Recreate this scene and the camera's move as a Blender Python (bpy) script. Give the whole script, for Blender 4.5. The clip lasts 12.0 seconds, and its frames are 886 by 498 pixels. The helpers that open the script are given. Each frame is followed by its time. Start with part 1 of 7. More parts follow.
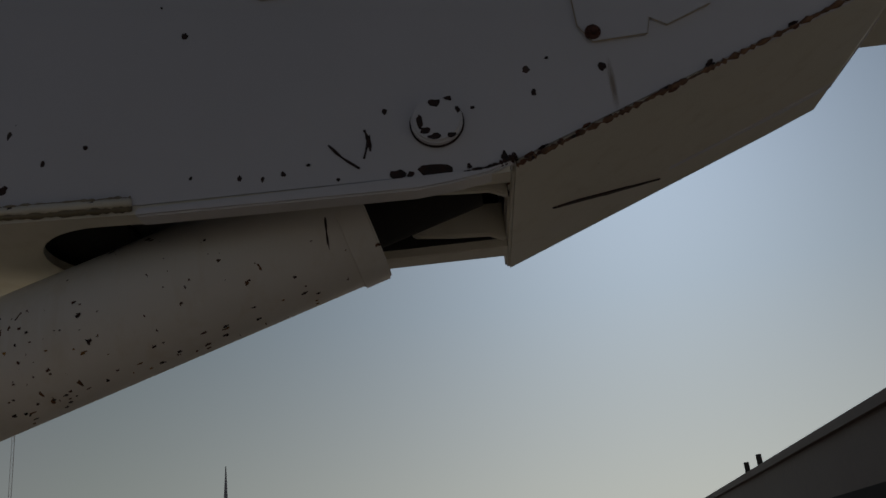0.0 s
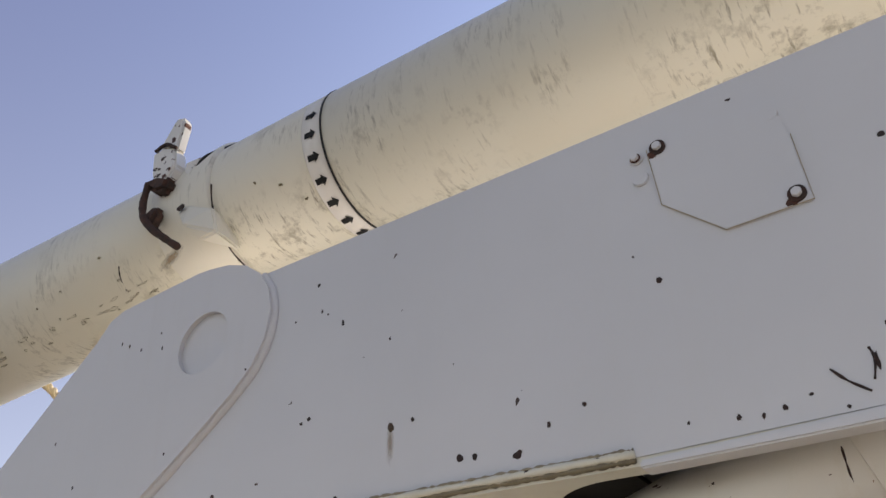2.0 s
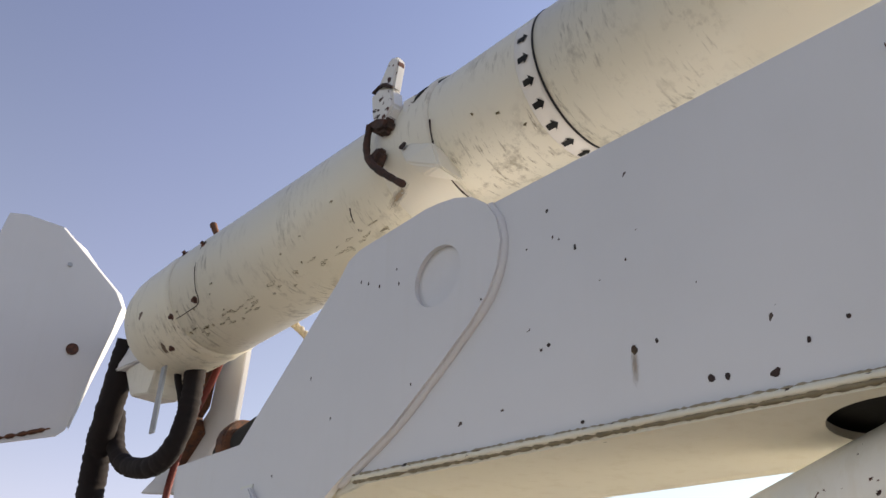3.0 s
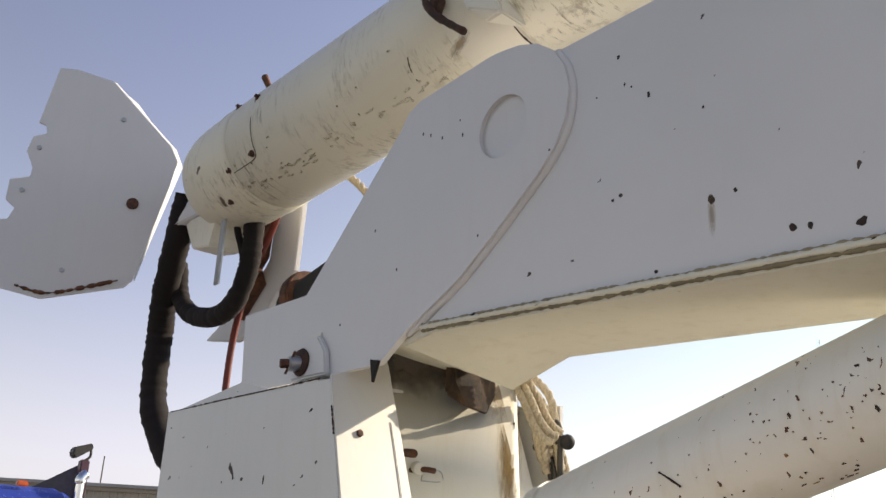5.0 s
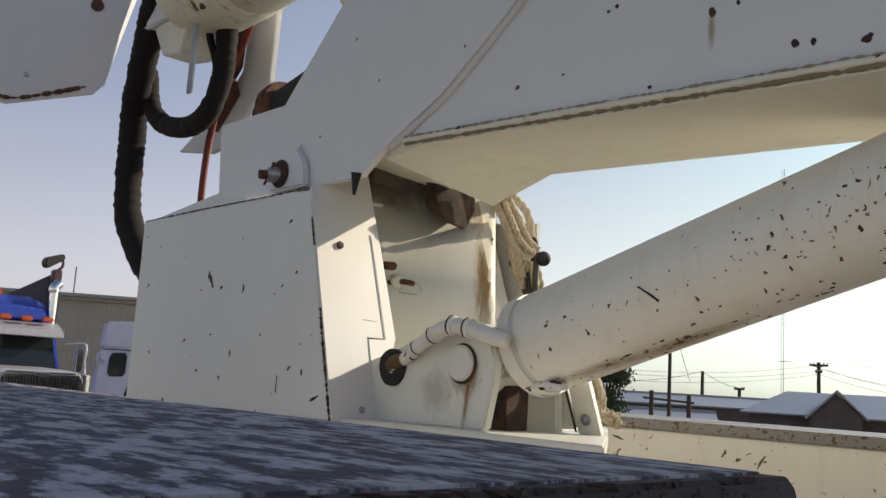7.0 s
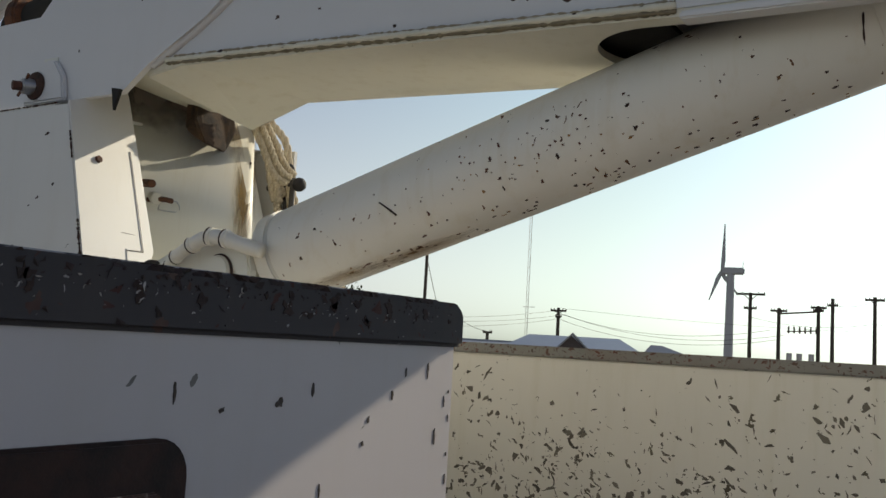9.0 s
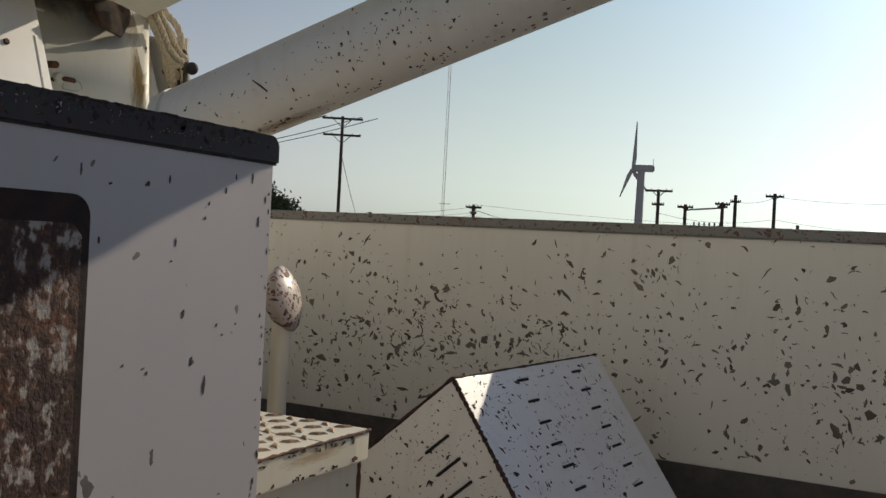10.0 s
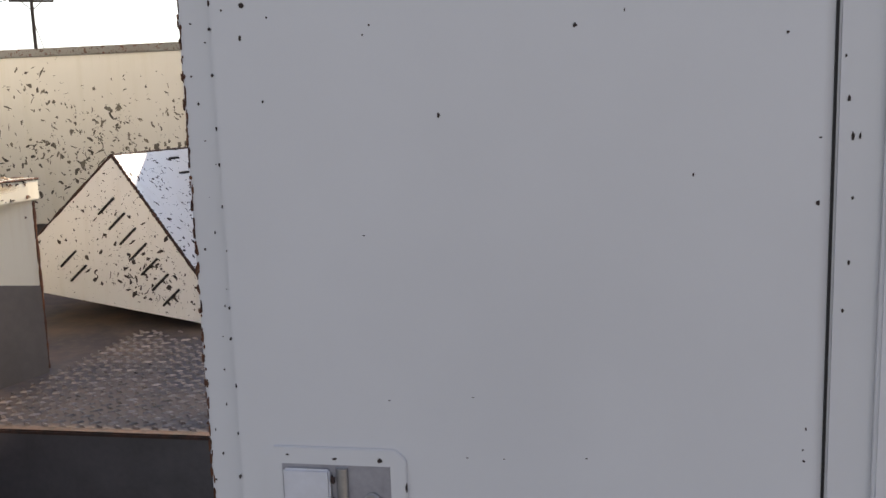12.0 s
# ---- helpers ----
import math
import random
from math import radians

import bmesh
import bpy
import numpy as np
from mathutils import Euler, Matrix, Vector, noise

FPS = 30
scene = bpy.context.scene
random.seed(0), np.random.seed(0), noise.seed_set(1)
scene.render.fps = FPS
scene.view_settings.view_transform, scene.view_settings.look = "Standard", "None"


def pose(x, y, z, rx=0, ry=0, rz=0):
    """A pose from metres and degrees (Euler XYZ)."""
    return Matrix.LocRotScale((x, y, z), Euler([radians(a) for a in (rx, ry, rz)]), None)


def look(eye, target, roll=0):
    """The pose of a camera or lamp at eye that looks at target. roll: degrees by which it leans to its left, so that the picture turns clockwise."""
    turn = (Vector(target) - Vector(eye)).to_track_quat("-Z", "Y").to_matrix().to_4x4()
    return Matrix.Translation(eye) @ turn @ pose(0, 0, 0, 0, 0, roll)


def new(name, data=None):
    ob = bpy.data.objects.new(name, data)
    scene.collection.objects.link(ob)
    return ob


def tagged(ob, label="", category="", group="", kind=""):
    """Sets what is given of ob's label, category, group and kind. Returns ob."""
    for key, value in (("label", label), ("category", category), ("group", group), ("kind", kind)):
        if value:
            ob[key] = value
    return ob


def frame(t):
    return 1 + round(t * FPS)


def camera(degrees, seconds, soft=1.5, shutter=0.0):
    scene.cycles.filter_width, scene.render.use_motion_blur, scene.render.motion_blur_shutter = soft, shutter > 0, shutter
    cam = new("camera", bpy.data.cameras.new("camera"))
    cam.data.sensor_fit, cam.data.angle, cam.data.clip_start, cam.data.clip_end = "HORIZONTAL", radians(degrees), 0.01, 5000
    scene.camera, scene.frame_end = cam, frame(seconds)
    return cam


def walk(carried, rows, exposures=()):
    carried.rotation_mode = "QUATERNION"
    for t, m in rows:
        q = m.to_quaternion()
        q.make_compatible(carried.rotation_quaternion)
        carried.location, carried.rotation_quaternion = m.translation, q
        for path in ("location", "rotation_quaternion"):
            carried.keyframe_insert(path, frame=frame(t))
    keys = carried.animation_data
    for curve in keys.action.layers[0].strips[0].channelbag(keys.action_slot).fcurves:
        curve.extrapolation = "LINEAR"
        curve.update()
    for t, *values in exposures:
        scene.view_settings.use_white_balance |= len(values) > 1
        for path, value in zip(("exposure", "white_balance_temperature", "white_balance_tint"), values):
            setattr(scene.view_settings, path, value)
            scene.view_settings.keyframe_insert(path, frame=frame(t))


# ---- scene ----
cam = camera(51.6, 12.0)
PATH = [
    (0, (0.001, -0.136, 1.975), (-0.026, 1.742, 2.664), -6.2),
    (0.5, (0.009, -0.126, 2.015), (-0.21, 1.672, 2.864), -6.1),
    (1, (0.034, -0.14, 2.026), (-0.296, 1.481, 3.15), -5.2),
    (1.5, (0.028, -0.15, 2.037), (-0.445, 1.396, 3.213), -4.0),
    (2, (0.001, -0.159, 2.037), (-0.895, 1.243, 3.147), -1.0),
    (2.5, (-0.014, -0.166, 2.04), (-1.139, 1.085, 3.121), 0.9),
    (3, (-0.033, -0.162, 2.048), (-1.332, 1.013, 3.013), 2.4),
    (3.2, (-0.038, -0.165, 2.05), (-1.422, 0.937, 2.983), 2.6),
    (4.8, (-0.066, -0.19, 2.056), (-1.509, 0.996, 2.77), 2.4),
    (5, (-0.071, -0.192, 2.053), (-1.518, 1.018, 2.717), 2.6),
    (5.5, (-0.09, -0.192, 2.05), (-1.534, 1.083, 2.587), 3.1),
    (6, (-0.101, -0.193, 2.049), (-1.541, 1.126, 2.482), 3.1),
    (6.5, (-0.106, -0.194, 2.045), (-1.554, 1.145, 2.375), 3.2),
    (6.7, (-0.105, -0.193, 2.045), (-1.569, 1.137, 2.343), 3.5),
    (8.3, (-0.076, -0.234, 2.015), (-1.427, 1.213, 2.294), 3.0),
    (8.5, (-0.06, -0.254, 2.004), (-1.341, 1.254, 2.271), 2.8),
    (8.7, (-0.043, -0.271, 1.991), (-1.229, 1.323, 2.237), 2.9),
    (9, (0.011, -0.298, 1.9775), (-1.057, 1.381, 2.179), 3.3),
    (9.5, (0.15, -0.379, 1.947), (-0.875, 1.335, 2.067), 3.0),
    (10, (0.289, -0.537, 1.897), (-0.616, 1.247, 1.885), 3.0),
    (10.5, (0.392, -0.772, 1.814), (-0.146, 1.149, 1.672), 0.2),
    (11, (0.509, -0.947, 1.776), (0.199, 1.005, 1.475), -0.4),
    (11.5, (0.671, -1.058, 1.756), (0.396, 0.895, 1.418), -1.3),
    (12, (0.791, -1.124, 1.728), (0.429, 0.818, 1.418), -1.9),
]
EXPOSURES = [
    (0.0, -1.75, 7700, 15), (0.5, -1.05, 7700, 14), (1.0, 0.65, 7800, 13), (1.5, 1.2, 7900, 14), (3.0, 1.2, 7800, 13),
    (5.5, 0.95, 7900, 12), (6.5, 0.7, 7800, 11), (8.5, 0.6, 7550, 6), (9.0, 0.35, 7500, 7), (9.5, 0.0, 7450, 9), (10.0, -0.1, 7450, 10), (10.7, 0.5, 7700, 14), (11.0, 1.12, 8000, 16), (12.0, 1.5, 7800, 15),
]
walk(cam, [(t, look(eye, target, roll)) for t, eye, target, roll in PATH], EXPOSURES)

# ---- world, sun ----
SUN_AZ, SUN_EL = radians(13), radians(26.0)
world = bpy.data.worlds.new("sky")
scene.world = world
world.use_nodes = True
wn = world.node_tree
sky = wn.nodes.new("ShaderNodeTexSky")
sky.sky_type = 'NISHITA'
sky.sun_disc = False
sky.sun_elevation, sky.sun_rotation = SUN_EL, SUN_AZ
sky.air_density, sky.dust_density, sky.ozone_density = 1.0, 1.6, 2.5
wn.nodes["Background"].inputs[1].default_value = 0.1
# thin milky haze: the sky's brightness kept, its colour drawn towards a pale cyan at the horizon and blue above
grey = wn.nodes.new("ShaderNodeRGBToBW")
wn.links.new(sky.outputs[0], grey.inputs[0])
way = wn.nodes.new("ShaderNodeTexCoord")
part_z = wn.nodes.new("ShaderNodeSeparateXYZ")
wn.links.new(way.outputs["Generated"], part_z.inputs[0])
tint = wn.nodes.new("ShaderNodeValToRGB")
tint.color_ramp.elements[0].color = (0.88, 1.0, 1.0, 1)
tint.color_ramp.elements[1].color = (0.42, 0.69, 1.44, 1)
mid = tint.color_ramp.elements.new(0.28)
mid.color = (0.64, 0.88, 1.19, 1)
wn.links.new(part_z.outputs[2], tint.inputs[0])


def sky_math(op, a, b):
    k = wn.nodes.new("ShaderNodeMath")
    k.operation = op
    for socket, value in zip(k.inputs, (a, b)):
        if isinstance(value, bpy.types.NodeSocket):
            wn.links.new(value, socket)
        else:
            socket.default_value = value
    return k.outputs[0]


def sky_times(a, b):
    k = wn.nodes.new("ShaderNodeMix")
    k.data_type, k.blend_type = 'RGBA', 'MULTIPLY'
    k.inputs[0].default_value = 1.0
    wn.links.new(a, k.inputs[6])
    wn.links.new(b, k.inputs[7])
    return k.outputs[2]


# dust evens the glow round the sun out into a broad bright veil
bright = sky_math('MULTIPLY', sky_math('POWER', grey.outputs[0], 1.04), 1.2)
veil = sky_math('POWER', sky_math('ADD', sky_math('POWER', sky_math('DIVIDE', bright, 6.0), 2.5), 1.0), 0.15)
level = sky_math('DIVIDE', bright, veil)
# the haze is greenish towards the sun and lavender away from it
toward = wn.nodes.new("ShaderNodeVectorMath")
toward.operation = 'DOT_PRODUCT'
wn.links.new(way.outputs["Generated"], toward.inputs[0])
toward.inputs[1].default_value = (math.sin(SUN_AZ), math.cos(SUN_AZ), 0)
cast = wn.nodes.new("ShaderNodeValToRGB")
cast.color_ramp.elements[0].position, cast.color_ramp.elements[0].color = 0.0, (1.03, 1.0, 1.0, 1)
cast.color_ramp.elements[1].position, cast.color_ramp.elements[1].color = 0.985, (0.99, 1.0, 0.98, 1)
for pos, col in ((0.3, (1.05, 1.0, 1.05, 1)), (0.56, (1.09, 1.0, 1.16, 1)), (0.735, (1.065, 1.0, 1.08, 1)), (0.845, (1.01, 1.0, 0.99, 1)), (0.9, (0.965, 1.0, 0.95, 1))):
    cast.color_ramp.elements.new(pos).color = col
wn.links.new(sky_math('ADD', sky_math('MULTIPLY', toward.outputs["Value"], 0.5), 0.5), cast.inputs[0])
wn.links.new(sky_times(sky_times(level, tint.outputs[0]), cast.outputs[0]), wn.nodes["Background"].inputs[0])
sun = new("sun", bpy.data.lights.new("sun", "SUN"))
sun.data.energy, sun.data.angle, sun.data.color = 3.3, radians(0.5), (1, 0.93, 0.82)
sun.matrix_world = look((0, 0, 0), (-math.sin(SUN_AZ) * math.cos(SUN_EL), -math.cos(SUN_AZ) * math.cos(SUN_EL), -math.sin(SUN_EL)))


# ---- materials ----
class Nodes:
    """A material and short calls for its nodes."""

    def __init__(self, name):
        self.m = bpy.data.materials.new(name)
        self.m.use_nodes = True
        self.t = self.m.node_tree
        self.b = self.t.nodes["Principled BSDF"]
        self.o = self.n("ShaderNodeTexCoord").outputs["Object"]

    def n(self, kind):
        return self.t.nodes.new(kind)

    def put(self, socket, value):
        if isinstance(value, bpy.types.NodeSocket):
            self.t.links.new(value, socket)
        elif isinstance(value, tuple) and len(value) == 3 and socket.type == 'RGBA':
            socket.default_value = (*value, 1)
        else:
            socket.default_value = value

    def math(self, op, a, b=0.0, clamp=False):
        k = self.n("ShaderNodeMath")
        k.operation, k.use_clamp = op, clamp
        self.put(k.inputs[0], a)
        self.put(k.inputs[1], b)
        return k.outputs[0]

    def mix(self, f, a, b):
        k = self.n("ShaderNodeMix")
        k.data_type = 'RGBA'
        self.put(k.inputs[0], f)
        self.put(k.inputs[6], a)
        self.put(k.inputs[7], b)
        return k.outputs[2]

    def place(self, scale=(1, 1, 1), turn=(0, 0, 0), at=(0, 0, 0), vec=None):
        k = self.n("ShaderNodeMapping")
        self.put(k.inputs[0], vec if vec else self.o)
        k.inputs["Location"].default_value = at
        k.inputs["Rotation"].default_value = [radians(a) for a in turn]
        k.inputs["Scale"].default_value = scale
        return k.outputs[0]

    def noise(self, scale, detail=4.0, vec=None, rough=0.55):
        k = self.n("ShaderNodeTexNoise")
        self.put(k.inputs["Vector"], vec if vec else self.o)
        k.inputs["Scale"].default_value, k.inputs["Detail"].default_value, k.inputs["Roughness"].default_value = scale, detail, rough
        return k.outputs["Fac"]

    def cells(self, scale, vec=None):
        k = self.n("ShaderNodeTexVoronoi")
        self.put(k.inputs["Vector"], vec if vec else self.o)
        k.inputs["Scale"].default_value = scale
        s = self.n("ShaderNodeSeparateColor")
        self.t.links.new(k.outputs["Color"], s.inputs[0])
        return k.outputs["Distance"], s.outputs[0], s.outputs[1]

    def ramp(self, x, lo, hi):
        k = self.n("ShaderNodeMapRange")
        self.put(k.inputs[0], x)
        k.inputs[1].default_value, k.inputs[2].default_value = lo, hi
        return k.outputs[0]

    def bump(self, height, strength=0.3, distance=0.002):
        k = self.n("ShaderNodeBump")
        k.inputs["Strength"].default_value, k.inputs["Distance"].default_value = strength, distance
        self.put(k.inputs["Height"], height)
        self.put(self.b.inputs["Normal"], k.outputs[0])

    def done(self, col, rough=0.5, metal=0.0):
        self.put(self.b.inputs["Base Color"], col)
        self.put(self.b.inputs["Roughness"], rough)
        self.put(self.b.inputs["Metallic"], metal)
        return self.m


def chips(k, layers, cluster=None, warp=0.012, plane="xz"):
    """A mask of ragged paint chips in a plane. layers: (cells a metre, share chipped, size in cells, aspect, turn)."""
    sep = k.n("ShaderNodeSeparateXYZ")
    k.put(sep.inputs[0], k.o)
    com = k.n("ShaderNodeCombineXYZ")
    for q, axis in enumerate(plane):
        k.put(com.inputs[q], sep.outputs["xyz".index(axis)])
    flat = com.outputs[0]
    total = None
    for f, amp in ((38, warp * 1.5), (120, warp * 0.7)):
        shift = k.n("ShaderNodeTexNoise")
        k.put(shift.inputs["Vector"], flat)
        shift.inputs["Scale"].default_value, shift.inputs["Detail"].default_value = f, 2
        mv = k.n("ShaderNodeVectorMath")
        mv.operation = 'MULTIPLY_ADD'
        k.put(mv.inputs[0], shift.outputs["Color"])
        mv.inputs[1].default_value = (amp, amp, 0)
        k.put(mv.inputs[2], flat)
        flat = mv.outputs[0]
    for i, (scale, share, size, aspect, turn) in enumerate(layers):
        v = k.place((1, aspect, 1), (0, 0, 0), (i * 3.7, i * 1.9, 0), k.place((1, 1, 1), (0, 0, turn), (0, 0, 0), flat))
        t = k.n("ShaderNodeTexVoronoi")
        t.voronoi_dimensions = '2D'
        t.distance = 'CHEBYCHEV' if i % 2 else 'EUCLIDEAN'
        k.put(t.inputs["Vector"], v)
        t.inputs["Scale"].default_value = scale
        s = k.n("ShaderNodeSeparateColor")
        k.t.links.new(t.outputs["Color"], s.inputs[0])
        keep = share if cluster is None else k.math('MULTIPLY', cluster, share)
        on = k.math('LESS_THAN', s.outputs[0], keep)
        r2 = s.outputs[1]
        rad = k.math('MULTIPLY', k.math('ADD', k.math('MULTIPLY', k.math('MULTIPLY', r2, r2), 0.8), 0.2), size)
        m = k.math('LESS_THAN', t.outputs["Distance"], k.math('MULTIPLY', rad, on))
        total = m if total is None else k.math('MAXIMUM', total, m)
    return total


def paint(name, col, layers=(), chip=(0.09, 0.045, 0.03), chip2=(0.045, 0.04, 0.036), dirt=(0.42, 0.36, 0.24), dirty=0.25, streak=(9, 9, 0.8), cluster=None, gloss=0.42, warp=0.012, plane="xz"):
    """Worn paint: a slightly uneven coat, grime in streaks, and chips down to primer and rust."""
    k = Nodes(name)
    big, small = k.noise(2.3, 5), k.noise(60, 3)
    c = k.mix(k.ramp(big, 0.3, 0.7), tuple(x * 0.93 for x in col), col)
    grime = k.noise(3.0, 6, k.place(streak), 0.65)
    c = k.mix(k.math('MULTIPLY', k.ramp(grime, 0.52, 0.85), dirty), c, dirt)
    rough = k.math('ADD', k.math('MULTIPLY', big, 0.2), gloss - 0.1)
    h = k.math('MULTIPLY', small, 0.15)
    if layers:
        cl = None
        if cluster:
            cl = cluster(k)
        m = chips(k, layers, cl, warp, plane)
        cc = k.mix(k.ramp(k.noise(22, 4), 0.4, 0.62), chip, chip2)
        c = k.mix(m, c, cc)
        rough = k.math('ADD', rough, k.math('MULTIPLY', m, 0.35))
        h = k.math('SUBTRACT', h, k.math('MULTIPLY', m, 0.6))
    k.bump(h, 0.25, 0.0015)
    return k.done(c, rough)


def plain(name, col, rough=0.5, metal=0.0, vary=0.25, scale=14.0, relief=0.2, stretch=(1, 1, 1)):
    """A simple surface, uneven at two scales."""
    k = Nodes(name)
    v = k.place(stretch)
    a, b = k.noise(scale, 5, v), k.noise(scale * 7, 3, v)
    f = k.math('ADD', k.math('MULTIPLY', a, 0.7), k.math('MULTIPLY', b, 0.3))
    c = k.mix(k.ramp(f, 0.3, 0.7), tuple(x * (1 - vary) for x in col), tuple(min(1, x * (1 + vary)) for x in col))
    k.bump(f, relief, 0.003)
    return k.done(c, k.math('ADD', k.math('MULTIPLY', a, 0.2), rough - 0.1), metal)


def rust_mat(name, a=(0.16, 0.06, 0.025), b=(0.05, 0.025, 0.018), scale=30.0):
    k = Nodes(name)
    f = k.noise(scale, 6, None, 0.7)
    k.bump(f, 0.6, 0.003)
    return k.done(k.mix(k.ramp(f, 0.38, 0.62), a, b), 0.85)


DUST = (0.5, 0.44, 0.3)
BOOM = paint("boom_paint", (0.67, 0.665, 0.67), [(17, 0.05, 0.06, 0.5, 20), (11, 0.03, 0.05, 1, 0)], dirt=(0.6, 0.58, 0.5), dirty=0.12, gloss=0.38)
BOOM_UNDER = paint("boom_underside_paint", (0.72, 0.69, 0.58), [(14, 0.03, 0.06, 0.6, 0)], dirt=DUST, dirty=0.5, gloss=0.5, plane="xy")


def upper_paint():
    k = Nodes("upper_boom_paint")
    col = (0.74, 0.71, 0.62)
    sep = k.n("ShaderNodeSeparateXYZ")
    k.put(sep.inputs[0], k.o)
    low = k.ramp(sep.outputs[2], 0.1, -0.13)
    big = k.noise(1.7, 4)
    fine = k.noise(26, 6, k.place((1, 1, 0.35)), 0.7)
    runs = k.noise(16, 5, k.place((5.5, 0.9, 0.9), (0, 12, 0)), 0.7)
    patch = k.ramp(k.noise(4.2, 4), 0.42, 0.6)
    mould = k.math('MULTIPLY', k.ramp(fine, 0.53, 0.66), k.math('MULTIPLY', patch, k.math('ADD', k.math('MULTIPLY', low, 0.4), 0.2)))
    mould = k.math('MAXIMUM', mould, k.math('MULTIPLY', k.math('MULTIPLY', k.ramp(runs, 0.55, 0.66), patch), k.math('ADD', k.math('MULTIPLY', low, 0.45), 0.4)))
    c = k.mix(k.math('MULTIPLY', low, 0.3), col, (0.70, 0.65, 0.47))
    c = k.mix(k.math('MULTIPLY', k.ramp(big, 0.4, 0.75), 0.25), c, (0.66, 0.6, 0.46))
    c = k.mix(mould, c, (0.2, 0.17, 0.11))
    m = chips(k, [(20, 0.05, 0.14, 0.45, 60), (9, 0.03, 0.07, 1, 0)])
    c = k.mix(m, c, (0.1, 0.06, 0.035))
    k.bump(k.math('SUBTRACT', k.math('MULTIPLY', fine, 0.3), k.math('MULTIPLY', m, 0.5)), 0.25, 0.0015)
    return k.done(c, 0.42)


UPPER = upper_paint()
CYL = paint("lift_cylinder_paint", (0.74, 0.72, 0.66), [(72, 0.1, 0.14, 0.5, -40), (24, 0.05, 0.06, 0.3, 20), (120, 0.25, 0.26, 0.6, 30)],
            chip=(0.17, 0.075, 0.025), chip2=(0.045, 0.028, 0.02), dirt=(0.5, 0.4, 0.22), dirty=0.4, cluster=lambda k: k.math('ADD', k.ramp(k.noise(5.5, 2), 0.5, 0.64), 0.1), warp=0.016)
TURRET = paint("turret_paint", (0.68, 0.67, 0.645), [(16, 0.12, 0.09, 0.3, 30), (14, 0.1, 0.08, 0.2, -35), (24, 0.12, 0.1, 0.5, 80)],
               chip=(0.07, 0.035, 0.03), dirty=0.12, warp=0.016)
WELD = paint("weldment_paint", (0.7, 0.69, 0.62), [(15, 0.06, 0.1, 0.6, 0)], dirt=(0.45, 0.35, 0.16), dirty=0.3, streak=(7, 7, 0.9), plane="yz")


WALL = paint("bed_wall_paint", (0.68, 0.645, 0.565), [(60, 0.12, 0.18, 0.45, -70), (38, 0.06, 0.2, 0.3, 25)],
             chip=(0.075, 0.06, 0.038), chip2=(0.15, 0.13, 0.09), dirt=(0.5, 0.46, 0.32), dirty=0.4, warp=0.026)
BOX = paint("storage_box_paint", (0.535, 0.502, 0.51), [(19, 0.12, 0.09, 0.4, 8), (26, 0.12, 0.1, 0.4, -25), (50, 0.1, 0.16, 0.6, 60)],
            chip=(0.1, 0.09, 0.085), chip2=(0.2, 0.19, 0.18), dirty=0.15, plane="yz")
CAB = paint("cabinet_paint", (0.635, 0.63, 0.635), [(10, 0.07, 0.03, 0.7, 0), (15, 0.03, 0.04, 0.4, 60)], dirt=(0.62, 0.6, 0.56), dirty=0.1, gloss=0.4)
STEP = paint("step_box_paint", (0.74, 0.72, 0.68), [(130, 0.3, 0.16, 0.6, 80)], chip=(0.06, 0.04, 0.03), chip2=(0.045, 0.042, 0.04), dirty=0.3, warp=0.02)
BENCH = paint("bench_paint", (0.76, 0.7, 0.56), [(22, 0.12, 0.12, 0.7, 0)], chip=(0.13, 0.06, 0.03), dirt=(0.5, 0.36, 0.2), dirty=0.4, plane="yz")
PLATE = paint("guard_plate_paint", (0.68, 0.67, 0.67), [(14, 0.04, 0.06, 0.6, 0)], dirty=0.08)


def deck_mat():
    k = Nodes("grey_deck_paint")
    f, g = k.noise(3.5, 5, None, 0.65), k.noise(45, 4)
    c = k.mix(k.ramp(f, 0.42, 0.6), (0.1, 0.082, 0.077), (0.215, 0.152, 0.108))
    c = k.mix(k.math('MULTIPLY', k.ramp(g, 0.5, 0.7), 0.5), c, (0.19, 0.15, 0.115))
    k.bump(g, 0.3, 0.002)
    return k.done(c, 0.68)


DECK = deck_mat()
NAVY = plain("dark_blue_grey_paint", (0.07, 0.064, 0.07), 0.55, 0, 0.25, 12, 0.2)
LOWER_GREY = plain("lower_grey", (0.12, 0.103, 0.09), 0.6, 0, 0.25, 6, 0.15)
KICK = plain("dark_kick_paint", (0.062, 0.052, 0.046), 0.6, 0, 0.4, 9, 0.2)
RAIL = paint("worn_grey_rail", (0.2, 0.19, 0.17), [(40, 0.4, 0.36, 2.0, 0), (90, 0.5, 0.4, 1.5, 10)], chip=(0.12, 0.045, 0.03), chip2=(0.09, 0.07, 0.055), dirty=0.5, dirt=(0.16, 0.07, 0.05), streak=(3, 3, 3), warp=0.02)
TRIM = paint("black_edge_trim", (0.05, 0.045, 0.048), [(90, 0.4, 0.3, 0.7, 20), (50, 0.2, 0.2, 0.6, 0)], chip=(0.06, 0.025, 0.02), chip2=(0.1, 0.07, 0.06), dirt=(0.085, 0.07, 0.06), dirty=0.5, gloss=0.82, plane="yz", warp=0.02)


